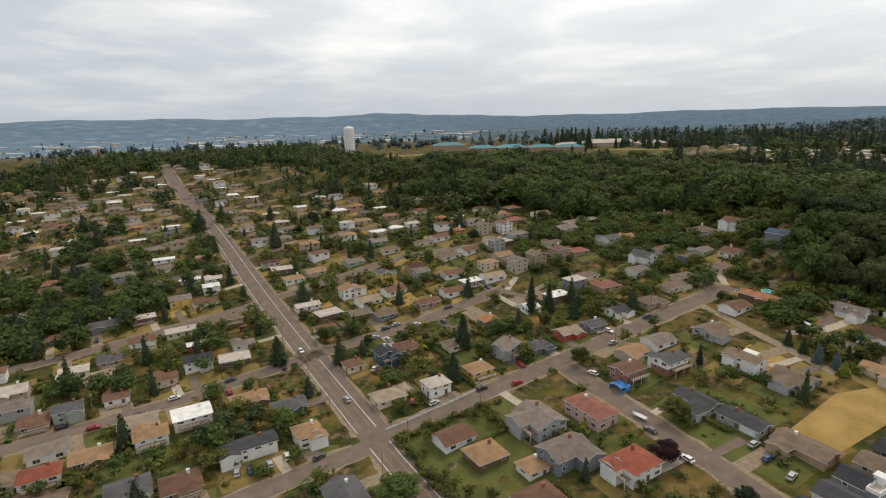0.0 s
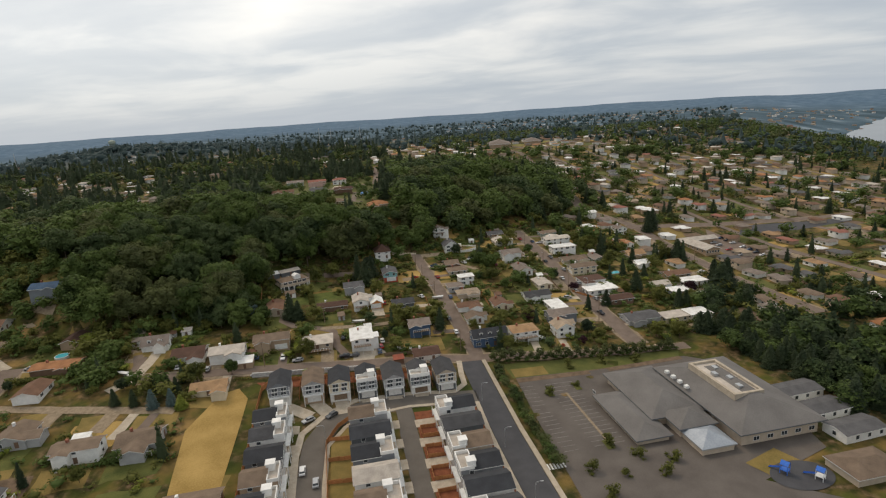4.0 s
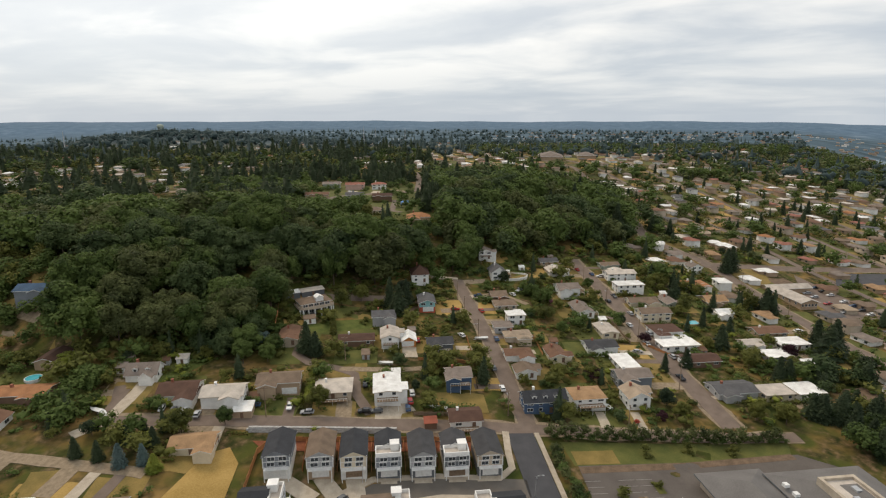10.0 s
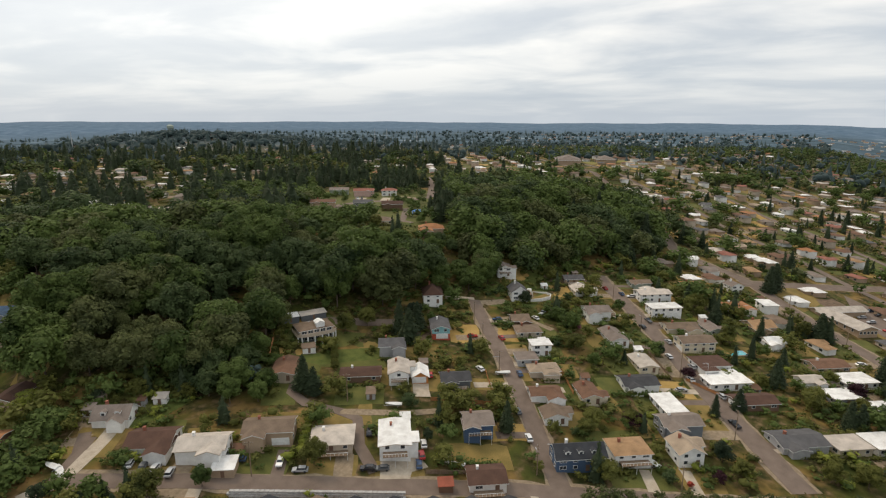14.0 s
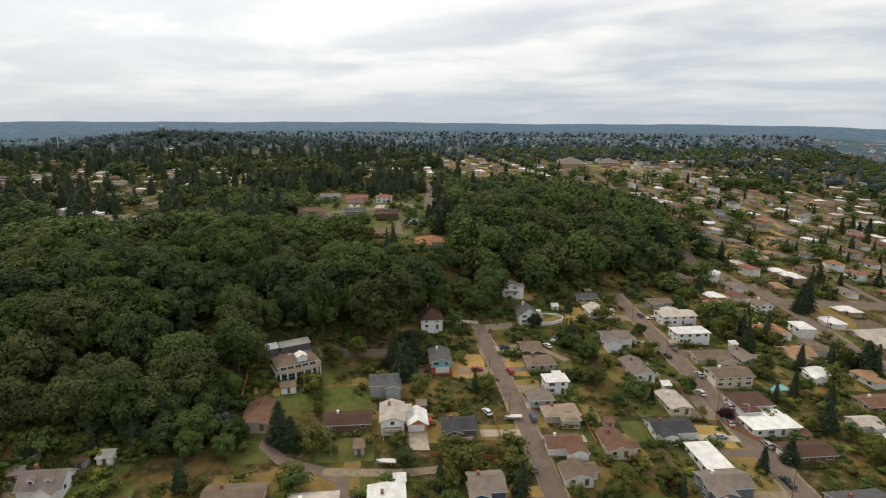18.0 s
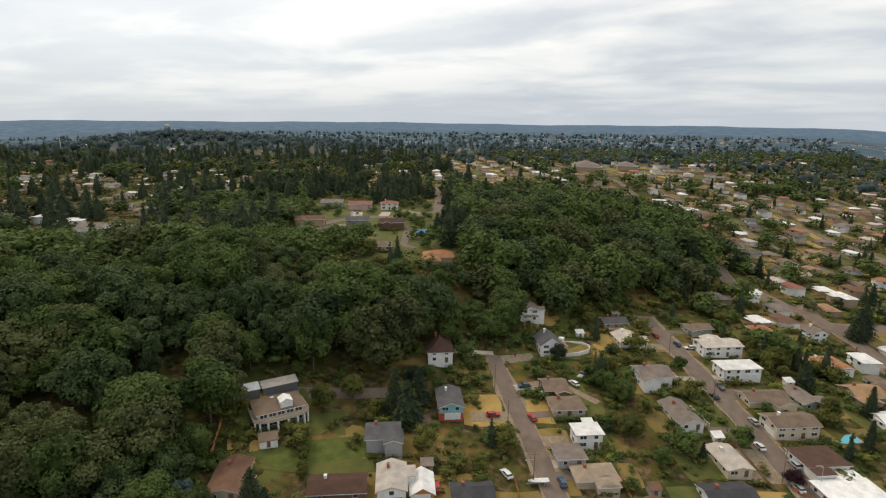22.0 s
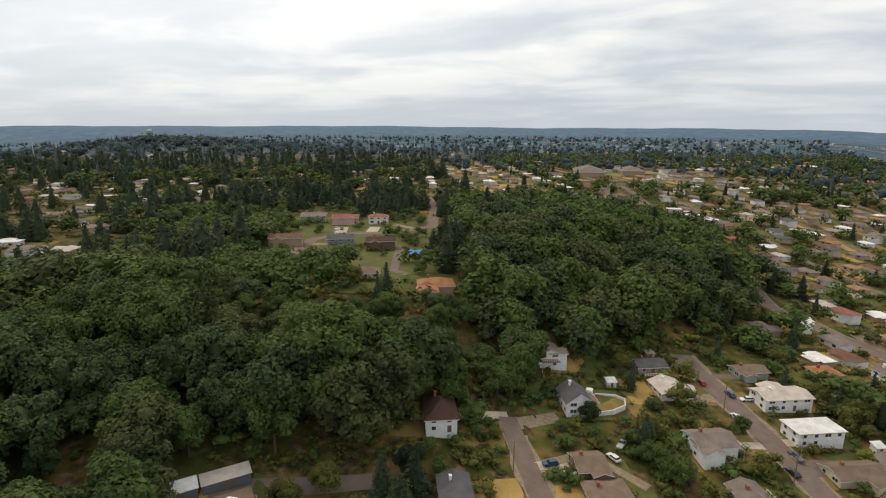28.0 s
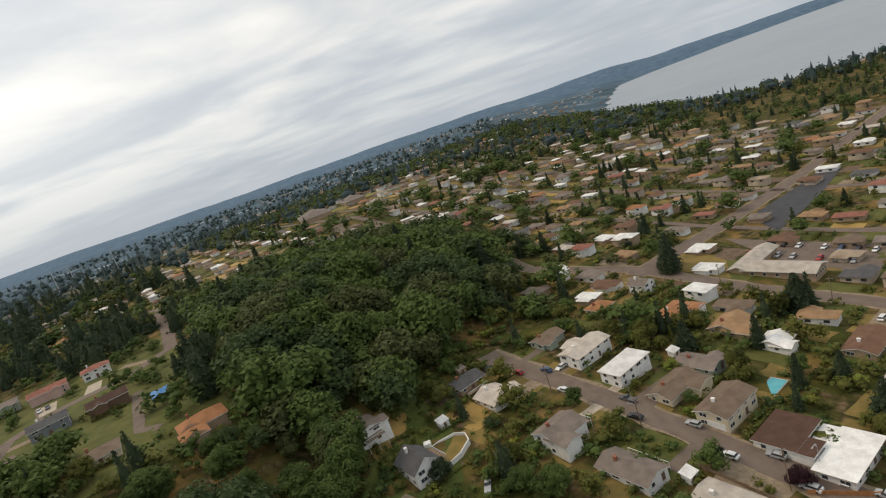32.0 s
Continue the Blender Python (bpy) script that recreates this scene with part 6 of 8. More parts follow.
def play_set(a, b, size, c1, c2, label, lift=0.25):
    x, y = W(a, b)
    ob = new("play_structure")
    ob.location, ob.rotation_euler = (x, y, gh(x, y) + lift), (0, 0, HEAD + 0.5)
    for px in (-1, 1):
        for py in (-1, 1):
            Shape().tube(px * size * 0.4, py * size * 0.4, 0, size * 1.3, 0.09, 0.09, 6).make("post", c1, ob)
    Shape().box(-size * 0.45, -size * 0.45, size * 0.5, size * 0.45, size * 0.45, size * 0.56).make("platform", c1, ob)
    s = Shape()
    roof_slab(s, -size * 0.4, -size * 0.4, size * 0.4, size * 0.4, size * 1.3, size * 0.35, "gable", "x", 0.15, 0.06)
    s.make("roof", [c2, c2], ob)
    s = Shape()
    for k in range(6):
        x0, x1 = size * (0.45 + k * 0.22), size * (0.45 + (k + 1) * 0.22)
        z0, z1 = size * 0.55 * (1 - (k / 6)) + 0.05, size * 0.55 * (1 - (k + 1) / 6) + 0.05
        s.face(((x0, -0.3, z0), (x1, -0.3, z1), (x1, 0.3, z1), (x0, 0.3, z0)))
        for e in (-0.3, 0.3):
            s.face(((x0, e, z0), (x1, e, z1), (x1, e, z1 + 0.25), (x0, e, z0 + 0.25)))
    s.make("slide", c2, ob)
    return tagged(ob, label, "playground")


play_set(135.5, 23.5, 2.2, "play_red", "play_red", "red climbing frame with a slide and roof", 0.68)
play_set(137, 25, 1.6, "play_red", "play_blue", "small blue and red climbing frame", 0.68)
ring9 = [(141 + 6.5 * c, -95 + 9 * s_) for c, s_ in ring]
patch("play_area", ring9, "asphalt_new", 0.24, "dark rubber play area with a kerb", "playground")
play_set(143, -91, 2.4, "play_blue", "play_blue", "blue climbing frame with slide and roof")
play_set(138, -98, 2.4, "paint_white", "play_blue", "white and blue climbing frame with slide")

# car park bays, islands and crossings
for k in range(26):
    a_ = 212 - k * 2.6
    if a_ > 168:
        for b0, b1 in ((-35.5, -40.5), (-46, -51), (-51.6, -56.6)):
            line([(a_, b0), (a_, b1)], 0.1, "paint_faded", 0.2)
for k in range(7):
    line([(166 - 0.0, -27.5 - k * 1.0 + 0.4), (163, -27.5 - k * 1.0 + 0.4)], 0.5, lift=0.26, name="zebra_stripe")
line([(205, -51.3), (168, -51.3)], 0.9, "gravel", 0.2, "kerb_island")
line([(217, -36), (218, -108)], 3.0, "soil", 0.17, "drive_edge")
for a_, b_ in ((206, -45), (208, -57), (170, -50.5)):
    patch("planted_island", [(a_ - 2.5, b_ - 1.2), (a_ + 2.5, b_ - 1.2), (a_ + 2.5, b_ + 1.2), (a_ - 2.5, b_ + 1.2)], "lawn", 0.3, "planted kerb island in a car park", "island")


def pole(a, b, h=10.5, arm=90, lamp=False):
    """Wooden power pole with cross-arm, insulators and, on some, a lamp arm."""
    x, y = W(a, b)
    ob = new("utility_pole")
    ob.location, ob.rotation_euler = (x, y, gh(x, y)), (0, 0, HEAD + radians(arm))
    Shape().tube(0, 0, -0.5, h, 0.17, 0.12, 8).make("post", "old_wood", ob)
    ar = Shape().box(-1.2, -0.07, h - 0.75, 1.2, 0.07, h - 0.6).make("cross_arm", "old_wood", ob)
    for k in (-1.0, -0.5, 0.5, 1.0):
        Shape().tube(k, 0, h - 0.6, h - 0.42, 0.05, 0.04, 6).make("insulator", "metal", ar)
    if lamp:
        Shape().box(0, -0.04, h - 2.4, 2.2, 0.04, h - 2.3).box(1.9, -0.12, h - 2.5, 2.6, 0.12, h - 2.36).make("lamp_arm", "metal", ob)
    return tagged(ob, "weathered wooden utility pole with a cross-arm", "utility pole", "utility poles")


for i, (a_, b_) in enumerate(((246, -20), (281, 38), (345, -16), (300, -19), (324, -16.5), (303, -95), (341, -95), (375, -95), (262, -93), (57, 185), (58, 215), (57, 250), (56, 290), (58, 140), (72, 150), (105, 156), (140, 167), (175, 156), (210, 167), (248, 165),
                             (20, 225), (-20, 236), (120, 240), (244, 62), (236, -60), (56, 330), (55, 370), (100, 318), (330, -192), (370, -192))):
    pole(a_, b_, 10 + (i % 3) * 0.6, 90 if i % 2 else 0, i % 3 == 0)


def street_lamp(a, b, turn):
    x, y = W(a, b)
    ob = new("street_lamp")
    ob.location, ob.rotation_euler = (x, y, gh(x, y)), (0, 0, HEAD + radians(turn))
    Shape().tube(0, 0, 0, 6.5, 0.09, 0.06, 8).make("post", "metal", ob)
    s = Shape()
    pts = [(0.0, 6.5), (0.4, 7.1), (1.0, 7.4), (1.9, 7.45)]
    for (x0, z0), (x1, z1) in zip(pts, pts[1:]):
        s.box(x0, -0.04, min(z0, z1), x1, 0.04, max(z0, z1) + 0.06)
    s.make("arm", "metal", ob)
    Shape().box(1.7, -0.14, 7.3, 2.4, 0.14, 7.44).make("lamp_head", "metal", ob)
    tagged(ob, "slim grey metal street lamp", "street lamp", "street lamps")


for a_, b_, t_ in ((206, -18.6, -90), (178, -18.6, -90), (150, -18.6, -90), (191, 38, 90), (146, 38.4, 90), (142, 33, 90), (124, 33, 45), (214, 30, 180), (301, -105.5, 90), (352, -105.5, 90)):
    street_lamp(a_, b_, t_)

# garden pools
def pool(a, b, r, label, rect=None):
    x, y = W(a, b)
    ob = new("pool")
    ob.location, ob.rotation_euler = (x, y, gh(x, y)), (0, 0, HEAD)
    o = [(r * c, r * s_) for c, s_ in ring] if rect is None else [(-rect[0], -rect[1]), (rect[0], -rect[1]), (rect[0], rect[1]), (-rect[0], rect[1])]
    h = 1.1 if rect is None else 0.25
    Shape().prism(o, -0.5, h - 0.15).make("rim", "paint_white" if rect is None else "concrete", ob)
    Shape().prism([(p * 0.9, q * 0.9) for p, q in o], h - 0.3, h - 0.1).make("water", "pool_water", ob)
    RECTS.append((a, b, 4, 4))
    tagged(ob, label, "pool")


surface("pool_water", (0.06, 0.36, 0.44), (0.10, 0.46, 0.52), 0.5, 0.1, spec=0.5)
pool(269, 146, 2.8, "round blue above-ground garden pool")
pool(324, -133, 3, "turquoise rectangular swimming pool behind houses", (2.6, 4.6))
surface("tarp", (0.03, 0.16, 0.42), (0.06, 0.24, 0.52), 0.8, 0.5)


def tarp(a, b, w, d, label):
    x, y = W(a, b)
    s = Shape()
    n = 7
    hgt = [[1.6 + 0.5 * math.sin(i * 1.3) * math.cos(j * 1.1) + 0.9 * (1 - abs(j - 3) / 3.5) for j in range(n)] for i in range(n)]
    for i in range(n - 1):
        for j in range(n - 1):
            s.face([((p / (n - 1) - 0.5) * w, (q / (n - 1) - 0.5) * d, hgt[p][q]) for p, q in ((i, j), (i + 1, j), (i + 1, j + 1), (i, j + 1))])
    for sgn in (-1, 1):
        s.box(-w / 2, sgn * d / 2 - 0.05, 0, w / 2, sgn * d / 2 + 0.05, 1.2)
    ob = s.make("tarpaulin", "tarp")
    ob.location, ob.rotation_euler = (x, y, gh(x, y)), (0, 0, HEAD)
    RECTS.append((a, b, w / 2, d / 2))
    tagged(ob, label, "tarpaulin")


tarp(481, 3, 9, 7, "creased blue tarpaulin over stored things")
tarp(152, 132, 5, 6, "creased blue tarpaulin over a porch")


def boat(a, b, turn, name="boat", label="white covered boat parked on grass"):
    x, y = W(a, b)
    ob = new(name)
    ob.location, ob.rotation_euler = (x, y, gh(x, y) + 0.15), (0, 0, HEAD + radians(turn))
    s = Shape()
    st = [(-2.8, 0.9, 0.35), (-1, 1.0, 0.3), (1.2, 0.85, 0.3), (2.6, 0.3, 0.6), (3.1, 0.02, 0.9)]
    for (x0, w0, z0), (x1, w1, z1) in zip(st, st[1:]):
        for sg in (-1, 1):
            s.face(((x0, 0, z0), (x1, 0, z1), (x1, sg * w1, 1.15), (x0, sg * w0, 1.15))[::sg])
        s.face(((x0, -w0, 1.15), (x1, -w1, 1.15), (x1, 0, 1.45), (x0, 0, 1.55)))
        s.face(((x0, 0, 1.55), (x1, 0, 1.45), (x1, w1, 1.15), (x0, w0, 1.15)))
    s.face(((-2.8, 0, 0.35), (-2.8, -0.9, 1.15), (-2.8, 0, 1.55), (-2.8, 0.9, 1.15)))
    s.make("hull", "paint_white", ob)
    Shape().box(-1.5, -0.9, 0, -1.3, 0.9, 0.3).box(-2.6, -0.05, 0.15, 3.6, 0.05, 0.3).make("trailer", "metal", ob)
    tagged(ob, label, name)


for a_, b_, t_ in ((278, 22, 80), (252, 7, 10), (249, 4, 70), (246, 113, 30), (248, 116, 60), (143, 115, 95), (300, -20.5, 90), (250, -58, 20)):
    boat(a_, b_, t_)

# church with two grey gabled wings
x, y = W(358, -214)
ob = new("church")
ob.location, ob.rotation_euler = (x, y, gh(x, y)), (0, 0, HEAD)
s = Shape()
wall_block(s, -16, -5, 12, 5, -1, 3.6, 1.6, "x")
wall_block(s, 10, -22, 18, 5, -1, 3.4, 1.4, "y")
s.make("wall", "wall_tan", ob)
s = Shape()
roof_slab(s, -16, -5, 12, 5, 3.6, 1.6, "gable", "x", 1.0)
roof_slab(s, 10, -22, 18, 5, 3.4, 1.4, "gable", "y", 0.9)
s.make("roof", ["roof_ltgrey", "paint_white"], ob)
for k in range(5):
    add_window(ob, -16, -4 + k * 2, 1.6, -math.pi / 2, 1.2, 1.3, False)
    add_window(ob, -12 + k * 5, 5, 1.6, math.pi, 1.2, 1.3, False)
RECTS.append((358, -214, 17, 6)), RECTS.append((372, -222, 5, 14)), HOUSES.append((358, -214, 18)), HOUSES.append((372, -224, 14))
tagged(ob, "low church with pale grey gabled wings", "church")

# water towers, masts and the teal-roofed school on the skyline
x, y = -142.5, 860
ob = new("water_tower")
ob.location = (x, y, gh(x, y))
s = Shape()
prof = [(0, 7.8), (38, 7.8), (40.5, 7.2), (42, 5.0), (42.6, 2.5), (43, 0.3)]
for (z0, r0), (z1, r1) in zip(prof, prof[1:]):
    s.tube(0, 0, z0 - (4 if z0 == 0 else 0), z1, r0, r1, 28)
s.make("tank", "paint_white", ob)
Shape().box(7.9, -0.5, 0, 8.6, 0.5, 27).make("ladder", "metal", ob)
tagged(ob, "tall white cylindrical water tower with a dome", "water tower")
x, y = 1900 * math.cos(radians(50)), 1900 * math.sin(radians(50))
ob = new("water_tower")
ob.location = (x, y, gh(x, y))
for k in range(6):
    Shape().tube(7 * math.cos(k * 1.047), 7 * math.sin(k * 1.047), 0, 20, 0.8, 0.8, 6).make("leg", "wall_sage", ob)
Shape().tube(0, 0, 18, 22, 5, 9, 20).tube(0, 0, 22, 28, 9, 9, 20).tube(0, 0, 28, 31, 9, 3, 20).make("tank", "wall_sage", ob)
tagged(ob, "pale green water tower on legs far off", "water tower")
for az_, r_, h_ in ((72.8, 1150, 46), (72.0, 1150, 44), (32.5, 1500, 45), (31.4, 1500, 42), (57, 1500, 40), (28.5, 1650, 44)):
    x, y = r_ * math.cos(radians(az_)), r_ * math.sin(radians(az_))
    ob = Shape().tube(0, 0, 0, h_, 1.4, 0.5, 4).make("radio_mast", "metal")
    ob.location = (x, y, gh(x, y))
    tagged(ob, "slim grey lattice radio mast far off", "mast")


def hall(x, y, w, d, h, rc, turn, label, wc="tan"):
    ob = new("hall")
    ob.location, ob.rotation_euler = (x, y, gh(x, y)), (0, 0, radians(turn))
    Shape().box(-w / 2, -d / 2, -3, w / 2, d / 2, h).make("wall", "wall_" + wc, ob)
    s = Shape()
    roof_slab(s, -w / 2, -d / 2, w / 2, d / 2, h, d * 0.16, "hip", "x", 1.2, 0.4)
    s.make("roof", ["roof_" + rc, "paint_white"], ob)
    a, b = AB(x, y)
    HOUSES.append((a, b, w / 2)), RECTS.append((a, b, w / 2 + 6, w / 2 + 6))
    tagged(ob, label, "hall")


for x, y, w, d, h in ((8, 900, 48, 24, 10), (60, 880, 40, 22, 6), (105, 880, 46, 24, 6), (150, 870, 40, 22, 6), (190, 862, 42, 20, 6)):
    hall(x, y, w, d, h, "tealroof", 4, "school hall with a teal metal roof on the hill")
for x, y, w, d, h in ((270, 930, 90, 30, 7), (330, 905, 46, 24, 6), (205, 930, 40, 18, 5)):
    hall(x, y, w, d, h, "ltgrey", 8, "long pale flat hall on the hill", "beige")
for x, y, w, d, t_ in ((895, 252, 60, 34, 15), (930, 205, 40, 26, 15)):
    hall(x, y, w, d, 6, "grey", t_, "large grey-roofed hall on the far hillside", "tan")
for p0, p1, wd in (((-120, 800), (40, 850), 26), ((225, 850), (330, 830), 34)):
    patch("playing_field", [AB(p0[0], p0[1] - wd / 2), AB(p1[0], p1[1] - wd / 2), AB(p1[0], p1[1] + wd / 2), AB(p0[0], p0[1] + wd / 2)], "field_grass", 0.5, "yellow-green playing field on the hill", "field")
    c_ = AB((p0[0] + p1[0]) / 2, (p0[1] + p1[1]) / 2)
    RECTS.append((c_[0], c_[1], 75, 50) if wd < 30 else (c_[0], c_[1], 55, 45))
patch("playing_field", [AB(885, 215), AB(985, 150), AB(1000, 175), AB(905, 238)], "field_grass", 0.5, "yellow playing field on the far hillside", "field")
RECTS.append((*AB(945, 195), 50, 45))

# ---- streets of houses further off ----
PROTO = []


def simple_house(w, d, roof, rc, wc, st, pitch=0.34):
    ob = new("house")
    top = 2.35 * st + 0.2
    rise = 0 if roof == "flat" else d / 2 * pitch
    s = Shape()
    wall_block(s, -w / 2, -d / 2, w / 2, d / 2, -1.2, top, rise if roof == "gable" else 0, "x")
    s.make("wall", "wall_" + wc, ob)
    s = Shape()
    roof_slab(s, -w / 2, -d / 2, w / 2, d / 2, top, rise, roof, "x")
    s.make("roof", ["roof_" + rc, "paint_white"], ob)
    if len(PROTO) % 2:
        s = Shape()
        wx = w * (0.24 if len(PROTO) % 4 == 1 else -0.24)
        wall_block(s, wx - w * 0.22, -d / 2 - 2.2, wx + w * 0.22, -d / 2 + 0.5, -1.2, top - 0.1, w * 0.22 * pitch, "y")
        s.make("wing_wall", "wall_" + wc, ob)
        s = Shape()
        roof_slab(s, wx - w * 0.22, -d / 2 - 2.2, wx + w * 0.22, 0 if roof == "gable" else -d / 2 + 2, top - 0.06, w * 0.22 * pitch if roof != "flat" else 0, "gable" if roof != "flat" else "flat", "y", 0.4)
        s.make("wing_roof", ["roof_" + rc, "paint_white"], ob)
    for side in (-1, 1):
        for k in (-1, 1):
            add_window(ob, k * w * 0.27, side * d / 2, top - 1.3, 0 if side < 0 else math.pi, 2.0, 1.3, False)
    return tagged(ob, f"{'two' if st == 2 else 'one'}-storey {WORDS.get(wc, wc)} house with a {WORDS.get(rc, rc)} {roof} roof", "house", "houses along the streets")


for spec in (("gable", "brown", "white", 1), ("hip", "greybrown", "cream", 1), ("gable", "grey", "white", 1), ("gable", "tan", "beige", 1), ("hip", "grey", "grey", 2), ("gable", "slate", "white", 2),
             ("hip", "greybrown", "cream", 1), ("gable", "dkbrown", "tan", 1), ("flat", "ltgrey", "brown", 1), ("gable", "grey", "sage", 1), ("hip", "brown", "white", 2), ("gable", "greybrown", "bluegrey", 1),
             ("gable", "beige", "white", 1), ("hip", "pinkred", "tan", 1)):
    PROTO.append(simple_house(rng.uniform(10.5, 13), rng.uniform(7.2, 9), *spec))
USED = set()
far_v, far_slot = [], []
FARMATS = ["wall_white", "wall_beige", "wall_tan", "roof_brown", "roof_grey", "roof_white", "roof_tan", "roof_greybrown", "roof_slate", "roof_orange", "glass_dark", "roof_ltgrey", "roof_pinkred", "roof_beige"]


def far_house(a, b, t, size=1.0):
    """A block with a pitched or flat roof for the joined rows beyond."""
    x, y = W(a, b)
    z = gh(x, y)
    w, d, h = rng.uniform(4.8, 6.6), rng.uniform(3.4, 4.6), rng.choice([2.5, 2.7, 2.7, 4.7])
    c, s = math.cos(t), math.sin(t)
    flat = rng.random() < 0.10 or size > 1
    w, d = w * size, d * size * 0.8
    rise = 0.25 if flat else d * 0.36
    e = 0.6
    pts_ = [(i * w, j * d, k) for k in (-2, h) for i, j in ((-1, -1), (1, -1), (1, 1), (-1, 1))]
    pts_ += [(i * (w + e), j * (d + e), h - 0.1) for i, j in ((-1, -1), (1, -1), (1, 1), (-1, 1))] + [(-w - e * 0.5 + (0 if flat else 2.5), 0, h + rise), (w + e * 0.5 - (0 if flat else 2.5), 0, h + rise)]
    f = [(0, 1, 5), (0, 5, 4), (1, 2, 6), (1, 6, 5), (2, 3, 7), (2, 7, 6), (3, 0, 4), (3, 4, 7), (8, 9, 13), (8, 13, 12), (9, 10, 13), (10, 11, 12), (10, 12, 13), (11, 8, 12)]
    sl = [int(rng.integers(3))] * 8 + [5 if flat else int(rng.choice([3, 4, 5, 6, 7, 8, 9, 11, 12, 13], p=[.17, .15, .05, .10, .18, .10, .05, .08, .06, .06]))] * 6
    if size == 1.0 and rng.random() < 0.7:
        n_, wx, wd, wl = len(pts_), w * rng.uniform(-0.5, 0.5), rng.uniform(2.6, 3.4), d + rng.uniform(1.5, 4.0)
        pts_ += [(wx + i * wd, -j, k) for k in (-2, h - 0.1) for i, j in ((-1, wl), (1, wl), (1, 0), (-1, 0))]
        pts_ += [(wx - wd - e, -wl - e, h - 0.2), (wx + wd + e, -wl - e, h - 0.2), (wx + wd + e, 0, h - 0.2), (wx - wd - e, 0, h - 0.2), (wx, -wl - e, h + rise * 0.75), (wx, 0, h + rise * 0.75)]
        f += [tuple(n_ + i for i in q) for q in ((0, 1, 5), (0, 5, 4), (1, 2, 6), (1, 6, 5), (3, 0, 4), (3, 4, 7), (8, 9, 12), (9, 10, 13), (9, 13, 12), (11, 8, 12), (11, 12, 13))]
        sl += [sl[0]] * 6 + [sl[8]] * 5
    if abs(a - 150) + abs(b) < 900:
        for sd in (-1, 1):
            for wx in (-0.5, 0.45):
                n_ = len(pts_)
                pts_ += [(w * wx - 0.9, sd * (d + 0.03), h - 1.9), (w * wx + 0.9, sd * (d + 0.03), h - 1.9), (w * wx + 0.9, sd * (d + 0.03), h - 0.8), (w * wx - 0.9, sd * (d + 0.03), h - 0.8)]
                f += [(n_, n_ + 1, n_ + 2), (n_, n_ + 2, n_ + 3)]
                sl += [10, 10]
    pts_ = np.array([(x + p * c - q_ * s, y + p * s + q_ * c, z + r) for p, q_, r in pts_])
    far_v.append((pts_, np.array(f)))
    far_slot.extend(sl)


def place_house(a, b, along_b=False):
    x, y = W(a, b)
    if near_house(a, b, 6.0) or bool(inside([a], [b], WOOD)[0]) or near_road(a, b, 6):
        return
    t = HEAD + (math.pi / 2 if along_b else 0) + rng.uniform(-0.14, 0.14) + (math.pi if rng.random() < 0.5 else 0)
    if math.hypot(x - 110, y - 110) < 470 and len(USED_COUNT) < 128:
        i = int(rng.integers(len(PROTO)))
        m = Matrix.Translation((x, y, gh(x, y) + 0.1)) @ Matrix.Rotation(t, 4, "Z")
        if i not in USED:
            USED.add(i)
            PROTO[i].matrix_basis = m
        else:
            copy_thing(PROTO[i], m)
        USED_COUNT.append(1)
    else:
        far_house(a, b, t)
    HOUSES.append((a, b, 8))
    RECTS.append((a, b, 5.5, 7.5) if along_b else (a, b, 7.5, 5.5))


USED_COUNT = []
for b_ in (162, 232, 311, 390, 468, 546, 624, 702, 780):
    for a_ in np.arange(-240, 300, 13.0):
        for o in (-17, 17, 39):
            if rng.random() < (0.93 if o < 30 else 0.6) and not (a_ > 120 and b_ > 480):
                place_house(a_ + rng.uniform(-2, 2), b_ + o + rng.uniform(-2.5, 2.5))
for b_ in (-198, -272, -342, -412, -482, -552):
    for a_ in np.arange(245, 720, 14.0):
        for o in (-17, 17, 35):
            if rng.random() < (0.9 if o < 30 else 0.55):
                place_house(a_ + rng.uniform(-3, 3), b_ + o + rng.uniform(-4, 4) + max(0, a_ - 250) * 0.03)
for a_ in np.arange(70, 240, 18):
    place_house(a_, -205 - rng.uniform(0, 10))
    place_house(a_, -250 - rng.uniform(0, 10))
for a_ in np.arange(440, 1000, 27):
    for b_ in np.arange(0, 520, 30):
        if rng.random() < 0.62 and not (425 < a_ < 690 and -40 < b_ < 130):
            place_house(a_ + rng.uniform(-9, 9), b_ + rng.uniform(-9, 9), rng.random() < 0.5)
for a_ in np.arange(640, 1100, 21):
    for b_ in np.arange(-620, 0, 31):
        if rng.random() < 0.8:
            place_house(a_ + rng.uniform(-3, 3), b_ + rng.uniform(-4, 4))
for k in range(1250):
    r, t = rng.uniform(1000, 3300), radians(-34 + 102 * rng.random() ** 1.8)
    x, y = r * math.cos(t), r * math.sin(t)
    if t < radians(-17) and r > 1250 or t > radians(20) and (r > 1900 or rng.random() < 0.45):
        continue
    far_house(*AB(x, y), rng.uniform(0, 3.14))
for k in range(420):
    r, t = rng.uniform(1300, 3300), radians(rng.uniform(68, 150))
    far_house(*AB(r * math.cos(t), r * math.sin(t)), rng.uniform(0, 3.14))
# pale warehouses on the valley floor
for k in range(170):
    r, t = rng.uniform(1900, 3500), radians(rng.uniform(86, 150))
    far_house(*AB(r * math.cos(t), r * math.sin(t)), rng.uniform(-0.3, 0.3), rng.uniform(2.5, 7))
for i, p in enumerate(PROTO):
    if i not in USED:
        for o in (*p.children_recursive, p):
            bpy.data.objects.remove(o)
tagged(tri_object("distant_houses", *merge(far_v), FARMATS, far_slot), "rows of small distant houses among trees", "houses", kind="stuff")

